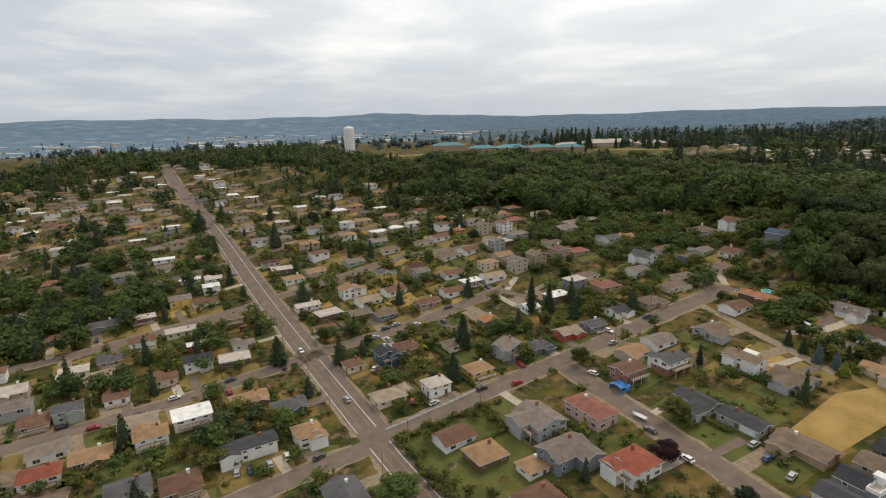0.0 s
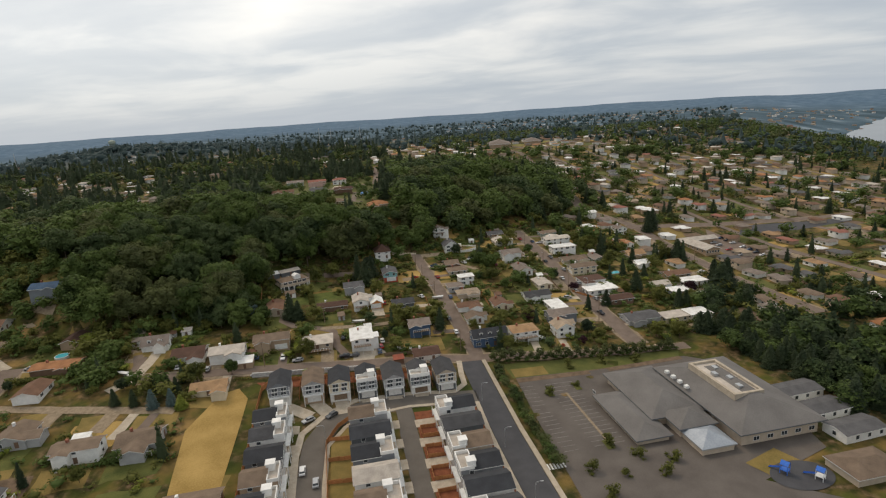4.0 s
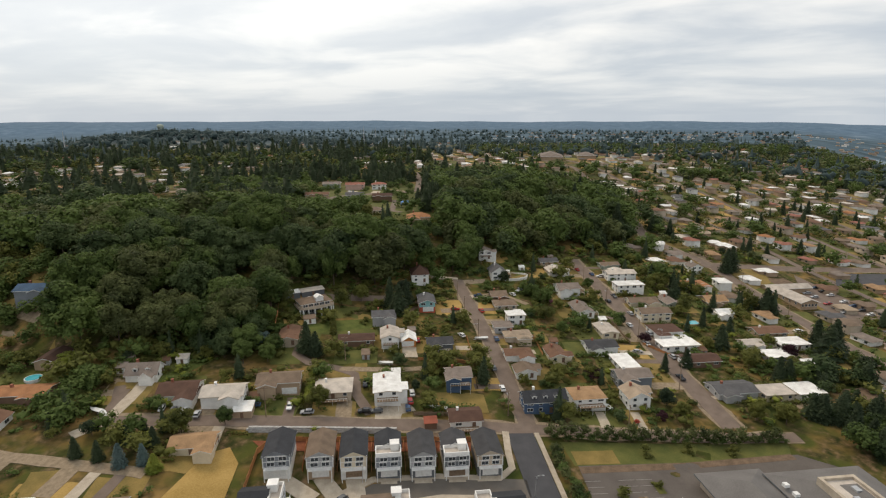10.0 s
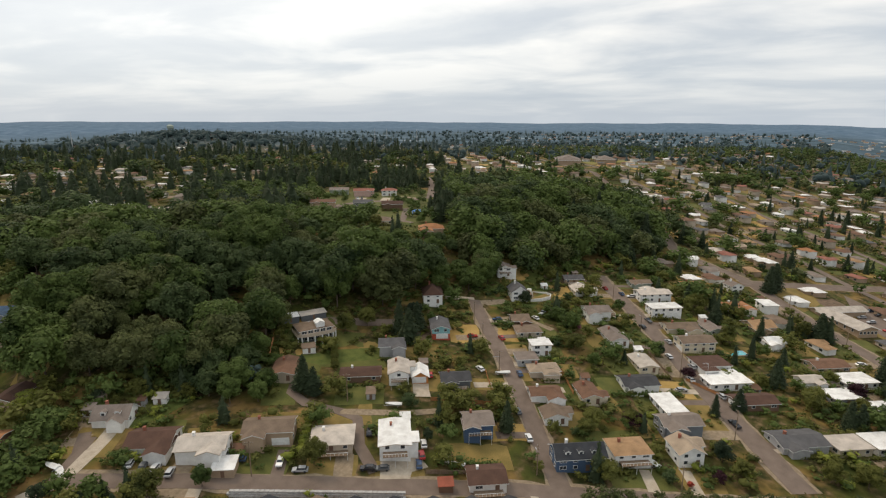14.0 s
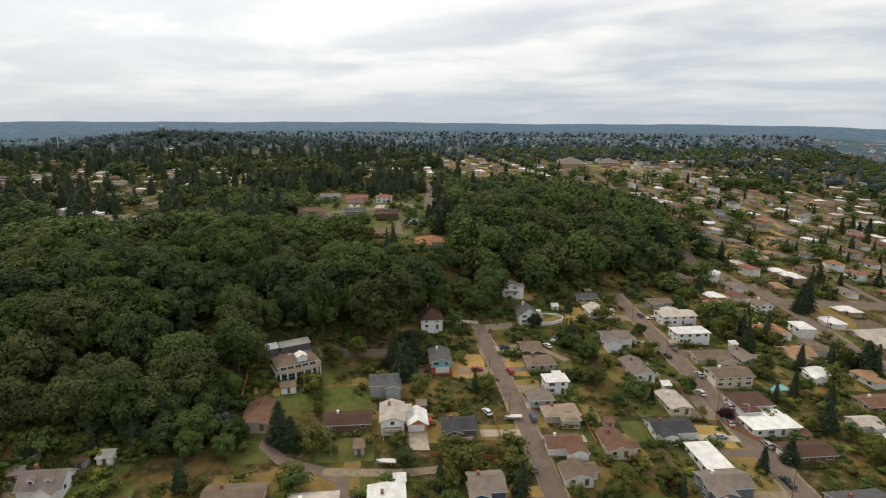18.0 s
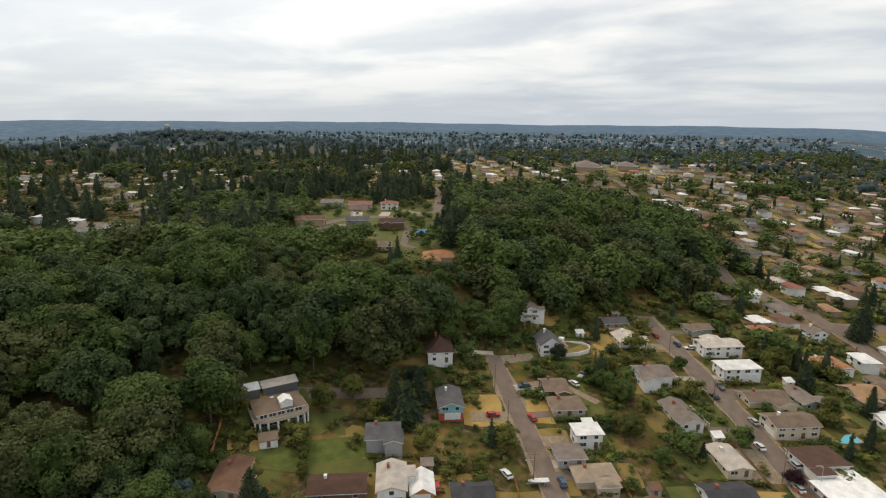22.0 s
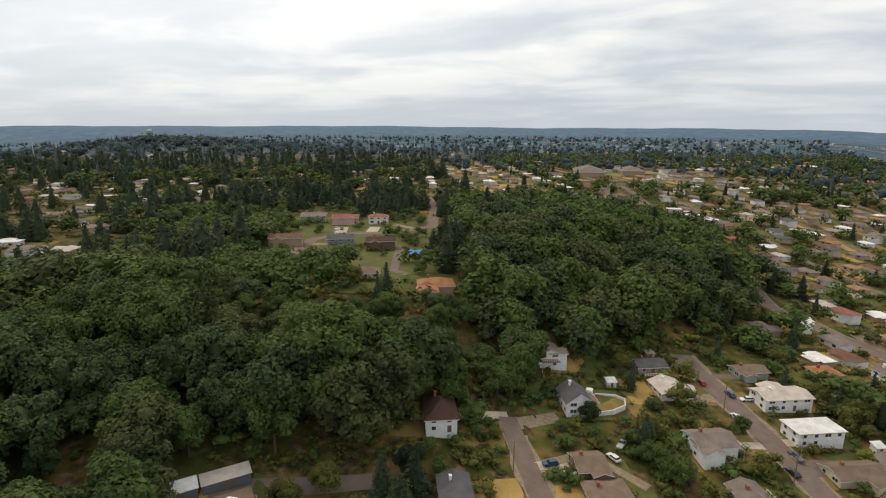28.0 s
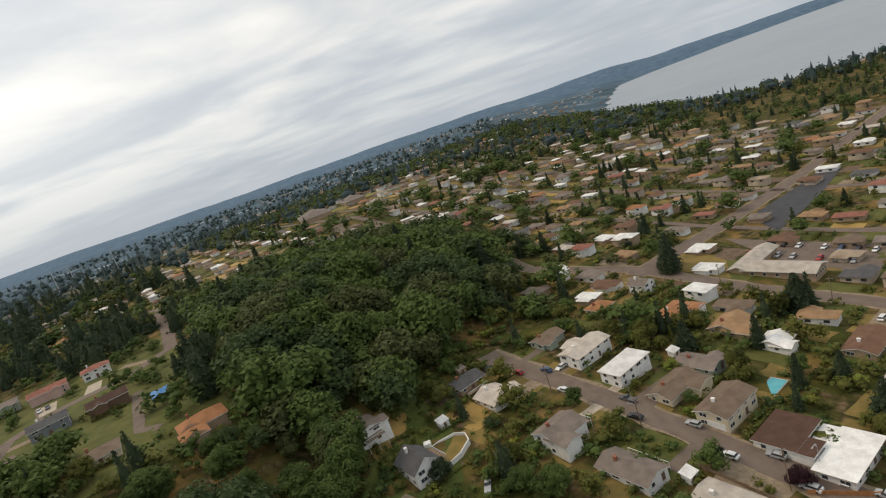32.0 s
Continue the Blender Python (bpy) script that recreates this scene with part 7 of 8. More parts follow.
# ---- lawns, gravel and dry grass of the yards ----
def draped(s, a0, b0, a1, b1, lift):
    """A rectangle of turf with a ragged edge, laid over the slope."""
    na, nb = max(1, int((a1 - a0) / 4)), max(1, int((b1 - b0) / 4))
    n0 = len(s.v)
    for i in range(na + 1):
        for j in range(nb + 1):
            edge = i in (0, na) or j in (0, nb)
            p, q_ = a0 + (a1 - a0) * i / na + edge * rng.uniform(-0.7, 0.7), b0 + (b1 - b0) * j / nb + edge * rng.uniform(-0.7, 0.7)
            x, y = W(p, q_)
            s.v.append((x, y, gh(x, y) + lift))
    for i in range(na):
        for j in range(nb):
            k = n0 + i * (nb + 1) + j
            s.f.append((k, k + nb + 1, k + nb + 2, k + 1))
            s.s.append(0)


TURF = {k: Shape() for k in ("lawn", "lawn_dry", "dry_grass", "gravel", "soil")}
for n_, (a_, b_, p_, q_) in enumerate(list(RECTS)):
    if (55 < a_ < 232 and -135 < b_ < 66) or max(p_, q_) > 16 or math.hypot(a_ - 150, b_) > 900 or 62 < a_ < 108 and 100 < b_ < 160:
        continue
    d_, p = near_point_on_roads(a_, b_)
    to_b = abs(p[1] - b_) > abs(p[0] - a_)
    sgn = (1 if p[1] > b_ else -1) if to_b else (1 if p[0] > a_ else -1)
    gap = min(14, max(3, d_ - (q_ if to_b else p_)))
    front = rng.choice(["lawn", "lawn_dry", "dry_grass", "gravel"], p=[0.42, 0.40, 0.06, 0.12])
    back = rng.choice(["lawn", "lawn_dry", "dry_grass", "soil"], p=[0.48, 0.36, 0.05, 0.11])
    for kind_, s0, reach in ((front, sgn, gap), (back, -sgn, rng.uniform(6, 12))):
        lo_, hi_ = rng.uniform(-4, 1), rng.uniform(-1, 4)
        if to_b:
            e0, e1 = sorted((b_ + s0 * q_, b_ + s0 * (q_ + reach)))
            draped(TURF[kind_], a_ - p_ + lo_, e0, a_ + p_ + hi_, e1, 0.045 + 0.006 * (n_ % 9))
        else:
            e0, e1 = sorted((a_ + s0 * p_, a_ + s0 * (p_ + reach)))
            draped(TURF[kind_], e0, b_ - q_ + lo_, e1, b_ + q_ + hi_, 0.045 + 0.006 * (n_ % 9))
for k, words in (("lawn", "green mown garden lawns"), ("lawn_dry", "half-dry yellow-green garden lawns"), ("dry_grass", "golden dry grass yards"), ("gravel", "pale gravel yards"), ("soil", "bare brown garden soil")):
    tagged(TURF[k].make("yard_ground", k), words + " round the houses", "yard", kind="stuff")

# ---- yard trees and shrubs ----
for kind, a_, b_, h, lf, wd in (("cone", 169, 205, 20, "leaf_conifer", 1.1), ("cone", 176, 200, 16, "leaf_conifer", 1.2), ("cone", 125, 199, 17, "leaf_conifer", 1.5), ("cone", 107, 178, 13, "leaf_conifer", 1.9),
                               ("cone", 51, 236, 14, "leaf_conifer", 1.5), ("cone", 52, 352, 13, "leaf_conifer", 1.4), ("cone", 289, 54, 14, "leaf_conifer", 1.5), ("cone", 286, 50, 11, "leaf_conifer", 1.6),
                               ("cone", 266, -15, 12, "leaf_conifer", 1.4), ("cone", 338, -185, 15, "leaf_conifer", 2.0), ("cone", 318, -136, 12, "leaf_conifer", 1.3), ("cone", 296, -132, 13, "leaf_conifer", 1.6),
                               ("cone", 327, 15, 16, "leaf_conifer", 1.6), ("cone", 333, 19, 17, "leaf_conifer", 1.5), ("cone", 338, 11, 14, "leaf_conifer", 1.5)):
    tree(kind, a_, b_, h, lf, wd)
tree("broad", 292, 72, 8, "leaf_blue", 1.1, "blue-green spruce-like garden tree")
tree("broad", 331, 42, 10, "leaf_yard", 0.9)
tree("broad", 236, 86, 9, "leaf_yard", 1.2)
tree("broad", 132, 96, 7, "leaf_plum", 1.5, "round dark purple plum tree")
tree("broad", 270, -60, 6, "leaf_plum", 1.6, "round dark purple plum tree")
tree("broad", 287, -160, 7, "leaf_plum", 1.5, "round dark purple plum tree")
tree("broad", 302, -98, 5, "leaf_plum", 1.4, "dark purple shrub tree")
tree("broad", 58, 128, 10, "leaf_maple", 1.5)
grid = np.zeros((1800, 2100), np.uint8)


def mark(a0, b0, a1, b1, value):
    i0, i1 = int(a0 - GRID_A), int(a1 - GRID_A) + 1
    j0, j1 = int(b0 - GRID_B), int(b1 - GRID_B) + 1
    grid[max(0, i0):max(0, i1), max(0, j0):max(0, j1)] |= value


for a_, b_, p_, q_ in RECTS:
    mark(a_ - p_ - 2.5, b_ - q_ - 2.5, a_ + p_ + 2.5, b_ + q_ + 2.5, 2)
    mark(a_ - p_ - 0.4, b_ - q_ - 0.4, a_ + p_ + 0.4, b_ + q_ + 0.4, 1)
for path, width in ROADS + DRIVES:
    for (a0, b0), (a1, b1) in zip(path, path[1:]):
        n_ = int(math.hypot(a1 - a0, b1 - b0)) + 1
        for k in range(n_ + 1):
            p_, q_ = a0 + (a1 - a0) * k / n_, b0 + (b1 - b0) * k / n_
            mark(p_ - width / 2 - 1.2, q_ - width / 2 - 1.2, p_ + width / 2 + 1.2, q_ + width / 2 + 1.2, 1)
for poly in (PARK, [(172, 66), (230, 66), (230, 84), (172, 84)], [(70, 108), (106, 108), (106, 156), (70, 156)], [(60, -34), (212, -34), (212, 68), (60, 68)], [(205, -14), (232, -14), (232, 66), (205, 66)],
             [(300, 27), (314, 27), (314, 60), (300, 60)], [(326, -255), (408, -255), (408, -203), (326, -203)], [(378, -376), (406, -376), (406, -262), (378, -262)]):
    a0, b0 = min(p[0] for p in poly), min(p[1] for p in poly)
    a1, b1 = max(p[0] for p in poly), max(p[1] for p in poly)
    AA, BB = np.meshgrid(np.arange(a0, a1), np.arange(b0, b1))
    hit = inside(AA, BB, poly)
    grid[(AA[hit] - GRID_A).astype(int), (BB[hit] - GRID_B).astype(int)] |= 1


def taken(a, b):
    i, j = int(a - GRID_A), int(b - GRID_B)
    return int(grid[i, j]) if 0 <= i < grid.shape[0] and 0 <= j < grid.shape[1] else 0


AA, BB = np.meshgrid(np.arange(220, 650), np.arange(-210, 570))
hit = inside(AA, BB, WOOD)
grid[AA[hit] - GRID_A, BB[hit] - GRID_B] |= 4
for kind, a_, b_, h, lf, wd in (("broad", 360, -57, 3.2, "leaf_pink", 1.1), ("broad", 341, -65, 3.0, "leaf_pink", 1.1), ("broad", 350, -61, 2.4, "leaf_red", 1.2), ("broad", 240, -65, 2.2, "leaf_red", 1.2),
                               ("broad", 241, -75, 4.5, "leaf_plum", 1.3), ("broad", 244, -84, 6, "leaf_yard", 1.4), ("broad", 363, -93, 7, "leaf_maple", 1.2), ("broad", 348, -57, 9, "leaf_maple", 1.1),
                               ("broad", 341, -61, 10, "leaf_maple", 1.0), ("broad", 322, -56, 8, "leaf_yard", 1.2), ("broad", 308, -60, 7, "leaf_maple", 1.2), ("broad", 272, -47, 6, "leaf_yard", 1.4),
                               ("broad", 266, -42, 6, "leaf_yard", 1.5), ("broad", 243, -40, 8, "leaf_yard", 1.2), ("broad", 240, 74, 7, "leaf_maple", 1.2), ("broad", 236, 112, 6, "leaf_conifer", 1.3),
                               ("broad", 238, 89, 6, "leaf_conifer", 1.2), ("broad", 277, 138, 6, "leaf_lime", 1.8), ("cone", 276, -94, 9, "leaf_conifer", 1.6), ("cone", 280, -106, 9, "leaf_conifer", 1.7),
                               ("cone", 337, -153, 13, "leaf_conifer", 1.3), ("broad", 344, 12, 11, "leaf_conifer", 1.1), ("broad", 334, 16, 10, "leaf_maple", 1.0), ("broad", 338, 33, 10, "leaf_yard", 0.9)):
    tree(kind, a_, b_, h, lf, wd)
for i in range(9):
    tree("broad", 254 + i * 2.1, 49.5 + 0.2 * math.sin(i), 3.4, "leaf_lime", 1.0, "clipped yellow-green conical hedge shrub", "garden hedge")
for i in range(5):
    tree("broad", 302 + i * 3, 44 + 0.3 * i, 4.2, "leaf_yard", 1.0, "tall clipped green hedge shrub", "garden hedge")
for a_, b_, h, lf in ((222, 92, 7, "leaf_blue"), (221, 98, 8, "leaf_blue"), (224, 105, 7, "leaf_conifer"), (219, 88, 6, "leaf_lime"), (226, 112, 7, "leaf_conifer"), (231, 100, 7, "leaf_conifer"), (230, 92, 7, "leaf_conifer"), (236, 97, 6, "leaf_conifer")):
    tree("cone", a_, b_, h, lf, 2.0, "bushy garden conifer along a gravel lane")
for a_, b_, h in ((281, 68, 9), (280, 77, 11), (284, 85, 12), (288, 94, 10), (288, 77, 13), (293, 86, 14), (297, 76, 14), (299, 92, 13), (302, 82, 15), (307, 73, 13), (289, 67, 9), (294, 97, 11), (310, 84, 16)):
    tree("broad", a_, b_, h, "leaf_maple" if h % 2 else "leaf_dark", rng.uniform(0.95, 1.15), group="woodland trees")
yard_a, yard_b, yard_c, yard_d, yard_e, yard_f = [], [], [], [], [], []
# undergrowth at the foot of the wood and under its front trees
for k in range(1900):
    a_, b_ = rng.uniform(280, 430), rng.uniform(-120, 330)
    if taken(a_, b_) & 4 and not taken(a_, b_) & 3 and not taken(a_ - 13, b_) & 4:
        gather(yard_c if rng.random() < 0.5 else yard_e, BUSH, a_, b_, rng.uniform(2.0, 5.5), rng.uniform(0.9, 1.3), 0.3)
for k in range(3400):
    a_, b_ = rng.uniform(225, 480), rng.uniform(-200, 330)
    if taken(a_, b_) & 5:
        continue
    near = taken(a_ + 9, b_ + 5) & 4 or taken(a_ + 5, b_ - 6) & 4
    if near:
        gather(yard_c if rng.random() < 0.65 else yard_e, BUSH, a_, b_, rng.uniform(1.2, 3.6), rng.uniform(1.0, 1.7), 0.2)
for k in range(190):
    a_, b_ = rng.uniform(-80, 12), rng.uniform(338, 455)
    if not taken(a_, b_) & 3:
        gather(yard_e, BROAD_FAR, a_, b_, rng.uniform(8, 14), 1.1, 0.8)
# trees on the slope below the north wood, and green thickets above the large house
for k in range(700):
    a_, b_ = rng.uniform(240, 352), rng.uniform(118, 300)
    if not taken(a_, b_) & 7:
        gather(yard_e if rng.random() < 0.7 else yard_a, BROAD_FAR, a_, b_, rng.uniform(4, 11), 1.15, 0.5)
for k in range(600):
    a_, b_ = rng.uniform(284, 425), rng.uniform(-95, 110)
    if not taken(a_, b_) & 3:
        gather(yard_c if rng.random() < 0.6 else yard_e, BUSH, a_, b_, rng.uniform(1.0, 2.6), 1.5, 0.2)
n_tree = 0
for k in range(15000):
    zone = rng.random()
    if zone < 0.48:
        a_, b_ = rng.uniform(-170, 290), rng.uniform(66, 480)
    elif zone < 0.78:
        a_, b_ = rng.uniform(236, 440), rng.uniform(-240, 125)
    else:
        a_, b_ = rng.uniform(240, 640), rng.uniform(-460, -120)
    at = taken(a_, b_)
    west = a_ < 240 and b_ > 150
    if at & 5 or noise.noise(Vector((a_ * 0.045, b_ * 0.045, 3.0))) < -0.28 + 0.2 * rng.random():
        continue
    big = rng.random()
    if big < (0.33 if west else 0.17) and not at & 2:
        if n_tree < 110 and 60 < a_ < 440 and b_ > -220:
            tree("broad" if rng.random() < 0.78 else "cone", a_, b_, rng.uniform(5, 10), "leaf_yard" if rng.random() < 0.7 else "leaf_conifer", rng.uniform(0.9, 1.25))
            n_tree += 1
        elif rng.random() < 0.75:
            gather(yard_a if rng.random() < (0.35 if west else 0.6) else yard_e, YARD if 236 < a_ < 430 and b_ > -160 else BROAD_FAR if a_ < 430 and (not west or b_ < 300) else MID, a_, b_, rng.uniform(4, 9.5), rng.uniform(0.9, 1.3))
        else:
            gather(yard_b, CONE_FAR, a_, b_, rng.uniform(7, 15), rng.uniform(1.0, 1.4))
    elif big < 0.55:
        gather(yard_c if rng.random() < 0.5 else yard_e if rng.random() < 0.72 else yard_d, BUSH if abs(a_ - 290) < 130 and abs(b_) < 150 else SPECK, a_, b_, rng.uniform(1.6, 4.2), rng.uniform(0.9, 1.5), 0.2)
    else:
        gather(yard_c if rng.random() < 0.5 else yard_e, SPECK, a_, b_, rng.uniform(0.9, 2.4), rng.uniform(1, 1.7), 0.2)
# copses between the lower streets, and rows of small trees behind the gardens
for k in range(2300):
    a_, b_ = (rng.uniform(-200, 236), rng.uniform(164, 560)) if k % 2 else (rng.uniform(240, 440), rng.uniform(-240, 60))
    if taken(a_, b_) & 5:
        continue
    thick = noise.noise(Vector((a_ * 0.022, b_ * 0.022, 5.0)))
    if a_ < 50 and thick > 0.12:
        gather(yard_e if rng.random() < 0.6 else yard_f, BROAD_FAR, a_, b_, rng.uniform(7, 13), rng.uniform(1.0, 1.4), 0.6)
    elif a_ > 240:
        if thick > 0.12 and not taken(a_, b_) & 2:
            gather((yard_a, yard_c, yard_e, yard_f)[int(rng.integers(4))], YARD, a_, b_, rng.uniform(2.2, 6), rng.uniform(1.0, 1.35), 0.3)
    elif thick > -0.05:
        gather((yard_a, yard_c, yard_e, yard_f)[int(rng.integers(4))], (YARD if b_ < 240 and a_ > 40 else BROAD_FAR) if b_ < 300 else MID, a_, b_, rng.uniform(2.5, 7), rng.uniform(1.1, 1.5), 0.4)
    elif thick < -0.3 and rng.random() < 0.25:
        gather(yard_b, CONE_FAR, a_, b_, rng.uniform(8, 15), rng.uniform(1.3, 1.9), 0.3)
# hedges on the lot lines
for a_, b_, p_, q_ in RECTS:
    if b_ < -300 or (55 < a_ < 232 and -135 < b_ < 66) or max(p_, q_) > 16:
        continue
    for sd in (-1, 1):
        if rng.random() < 0.5:
            st_, hh = yard_c if rng.random() < 0.6 else yard_e, rng.uniform(1.0, 2.2)
            lo_, hi_ = sorted((rng.uniform(-q_ - 9, -2), rng.uniform(2, q_ + 9)))
            for o_ in np.arange(lo_, hi_, 1.15):
                p2, q2 = a_ + sd * (p_ + 2.3), b_ + o_
                if not taken(p2, q2) & 5:
                    gather(st_, SPECK, p2 + rng.uniform(-0.2, 0.2), q2, hh * rng.uniform(0.85, 1.2), 1.0, 0.1)
stuff("garden_trees", yard_a, "leaf_yard", "green garden trees among the houses", "trees")
stuff("garden_trees", yard_f, "leaf_dark", "deep green garden trees among the houses", "trees")
stuff("garden_conifers", yard_b, "leaf_conifer", "dark garden conifers among the houses", "trees")
stuff("garden_shrubs", yard_c, "leaf_yard", "green garden shrubs and hedges", "shrubs")
stuff("garden_shrubs", yard_d, "leaf_lime", "bright yellow-green garden shrubs", "shrubs")
stuff("garden_shrubs", yard_e, "leaf_maple", "dark green garden shrubs and hedges", "shrubs")

# hedges and shrubs round the corner lawn, and young planting by the school
hedge = []
for a_, b_ in ((300, 96), (306, 84), (292, 100), (390, -50), (396, -60), (404, -68), (380, -42)):
    gather(hedge, BROAD_FAR, a_, b_, rng.uniform(3, 6), 1.1, 0.2)
for (a0, b0), (a1, b1) in zip([(71, 110), (71, 156), (105, 155), (104, 138)], [(71, 156), (105, 155), (104, 138), (92, 138)]):
    n_ = int(math.hypot(a1 - a0, b1 - b0) / 1.3)
    for k in range(n_):
        gather(hedge, BUSH, a0 + (a1 - a0) * k / n_ + rng.uniform(-0.7, 0.7), b0 + (b1 - b0) * k / n_ + rng.uniform(-0.7, 0.7), rng.uniform(1.2, 3.4), rng.uniform(0.9, 1.4), 0.1)
for a_, b_, h in ((74, 124, 5), (76, 119, 4), (79, 150, 5), (99, 151, 4.5), (102, 144, 5), (75, 144, 3.5), (80, 113, 5), (75, 131, 3), (84, 153, 4)):
    gather(hedge, BROAD_FAR, a_, b_, h, 1.2)
for a_, b_ in ((206, -45), (208, -57), (170, -50.5), (160, -40), (155, -48), (162, -57), (152, -60), (148, -40), (158, -66), (223, -60), (224, -75), (222, -90)):
    for k in range(4):
        gather(hedge, BUSH, a_ + rng.uniform(-2, 2), b_ + rng.uniform(-1.4, 1.4), rng.uniform(0.8, 1.8), 1.3, 0.1)
    gather(hedge, BROAD_FAR, a_ + rng.uniform(-1, 1), b_, rng.uniform(3, 5.5), 1.0)
stuff("garden_hedge", hedge, "leaf_yard", "green hedges and shrubs round lawns", "shrubs")

def by_field(a, b):
    """Open ground round the playing fields on the hill."""
    x, y = W(a, b)
    return 40 < x < 430 and 690 < y < 870 or 800 < x < 1015 and 95 < y < 248


# trees between the hilltop houses
hill = []
for k in range(170):
    a_, b_ = rng.uniform(424, 600), rng.uniform(-16, 86)
    if not taken(a_, b_) & 3 and not (450 < a_ < 500 and 12 < b_ < 52):
        gather(hill, BROAD_FAR, a_, b_, rng.uniform(3, 7), 1.2, 0.3)
for k in range(150):
    a_, b_ = ((rng.uniform(515, 625), rng.uniform(84, 150)), (rng.uniform(424, 466), rng.uniform(34, 90)), (rng.uniform(470, 560), rng.uniform(78, 140)))[k % 3]
    if not taken(a_, b_) & 3:
        gather(hill, BROAD_FAR, a_, b_, rng.uniform(7, 14), rng.uniform(1.0, 1.3), 0.5)
hill_cones = []
for k in range(70):
    a_, b_ = ((rng.uniform(596, 650), rng.uniform(-40, 40)), (rng.uniform(440, 520), rng.uniform(84, 150)), (rng.uniform(452, 500), rng.uniform(-26, -6)))[k % 3]
    if not taken(a_, b_) & 3:
        gather(hill_cones, CONE_FAR, a_, b_, rng.uniform(11, 21), rng.uniform(1.3, 1.9), 0.5)
stuff("hilltop_conifers", hill_cones, "leaf_conifer", "tall dark conifers round hilltop houses", "trees")
stuff("hilltop_trees", hill, "leaf_maple", "green garden trees between hilltop houses", "trees")
# single tall trees over the eastern streets
tall_a, tall_b = [], []
for k in range(420):
    a_, b_ = rng.uniform(245, 760), rng.uniform(-600, -125)
    if not taken(a_, b_) & 3:
        gather(*((tall_b, CONE) if rng.random() < 0.45 else (tall_a, BROAD_FAR)), a_, b_, rng.uniform(8, 16), rng.uniform(1.2, 1.7), 0.3)
for a_, b_ in ((292, -186), (298, -182), (286, -178), (402, -206), (398, -200)):
    gather(tall_b, CONE, a_, b_, rng.uniform(15, 19), 2.0, 0.3)
stuff("street_trees", tall_a, "leaf_maple", "tall green trees over the eastern streets", "trees")
stuff("street_trees", tall_b, "leaf_conifer", "tall dark conifers over the eastern streets", "trees")

# belts of trees: along the cross street, round the school and over the plateau
belt_a, belt_b, belt_c, belt_d, belt_e, belt_f, far_t = [], [], [], [], [], [], []
for k in range(60):
    b_ = -31 - k * 1.35
    gather(belt_c if k % 3 == 0 else belt_a, BROAD_FAR, 233.5 + 0.09 * (b_ + 30) + rng.uniform(-1.2, 0.8), b_, rng.uniform(4.5, 7.5) if k % 3 == 0 else rng.uniform(1.8, 3.2), 0.9 if k % 3 == 0 else 1.5)
for k in range(34):
    b_ = -27.5 - rng.uniform(0, 2)
    gather(belt_c if k % 2 else belt_a, BROAD_FAR, 226 - k * 1.9 + rng.uniform(-1, 1), b_ - 2.2, rng.uniform(2.5, 5.5), 1.1)
for k in range(900):
    a_, b_ = rng.uniform(80, 268), rng.uniform(-250, -132)
    edge = -129 - max(0, 200 - a_) * 0.2
    row = edge - 24 < b_ < edge
    if taken(a_, b_) & 3 or b_ > edge or not row and noise.noise(Vector((a_ * 0.03, b_ * 0.03, 4.0))) < -0.12:
        continue
    if rng.random() < 0.5:
        gather(belt_e if rng.random() < 0.75 else belt_a, BROAD_MID if row else BROAD_FAR, a_, b_, rng.uniform(6, 11) if row else rng.uniform(7, 15), rng.uniform(1.0, 1.4), 0.8)
    else:
        gather(belt_b, CONE if row else CONE_FAR, a_, b_, rng.uniform(8, 13), rng.uniform(1.6, 2.2), 0.5)
for k in range(6000):
    a_, b_ = rng.uniform(405, 1060), rng.uniform(-60, 680)
    if taken(a_, b_) & 7 or by_field(a_, b_):
        continue
    if 420 < a_ < 598 and -14 < b_ < 84:
        if k % 2:
            gather(belt_a if rng.random() < 0.7 else belt_d, MID, a_, b_, rng.uniform(4, 10) if a_ < 468 or b_ > 80 or a_ > 585 else rng.uniform(1.5, 6), 1.3, 0.2)
        continue
    settled = noise.noise(Vector((a_ * 0.014, b_ * 0.014, 8.0)))
    stand = noise.noise(Vector((a_ * 0.02, b_ * 0.02, 2.0)))
    if settled < 0.02:
        if rng.random() < 0.34:
            continue
        if rng.random() < 0.14:
            gather(belt_b, CONE_FAR, a_, b_, rng.uniform(11, 20), rng.uniform(1.2, 1.9), 0.5)
        else:
            gather((belt_a, belt_d, belt_f)[int(rng.choice(3, p=[0.55, 0.2, 0.25]))], MID, a_, b_, rng.uniform(3, 8), rng.uniform(1.0, 1.4), 0.6)
    elif stand > 0.12 or 598 < a_ < 690 and 0 < b_ < 90:
        if rng.random() < 0.42:
            gather(belt_b, CONE_FAR, a_, b_, rng.uniform(14, 26), rng.uniform(1.4, 2.1), 0.5)
    elif rng.random() < 0.75:
        gather((belt_a, belt_d, belt_e, belt_f)[int(rng.choice(4, p=[0.45, 0.2, 0.2, 0.15]))], BROAD_FAR if a_ < 600 else MID, a_, b_, rng.uniform(8, 16), rng.uniform(1.1, 1.5), 1.0)
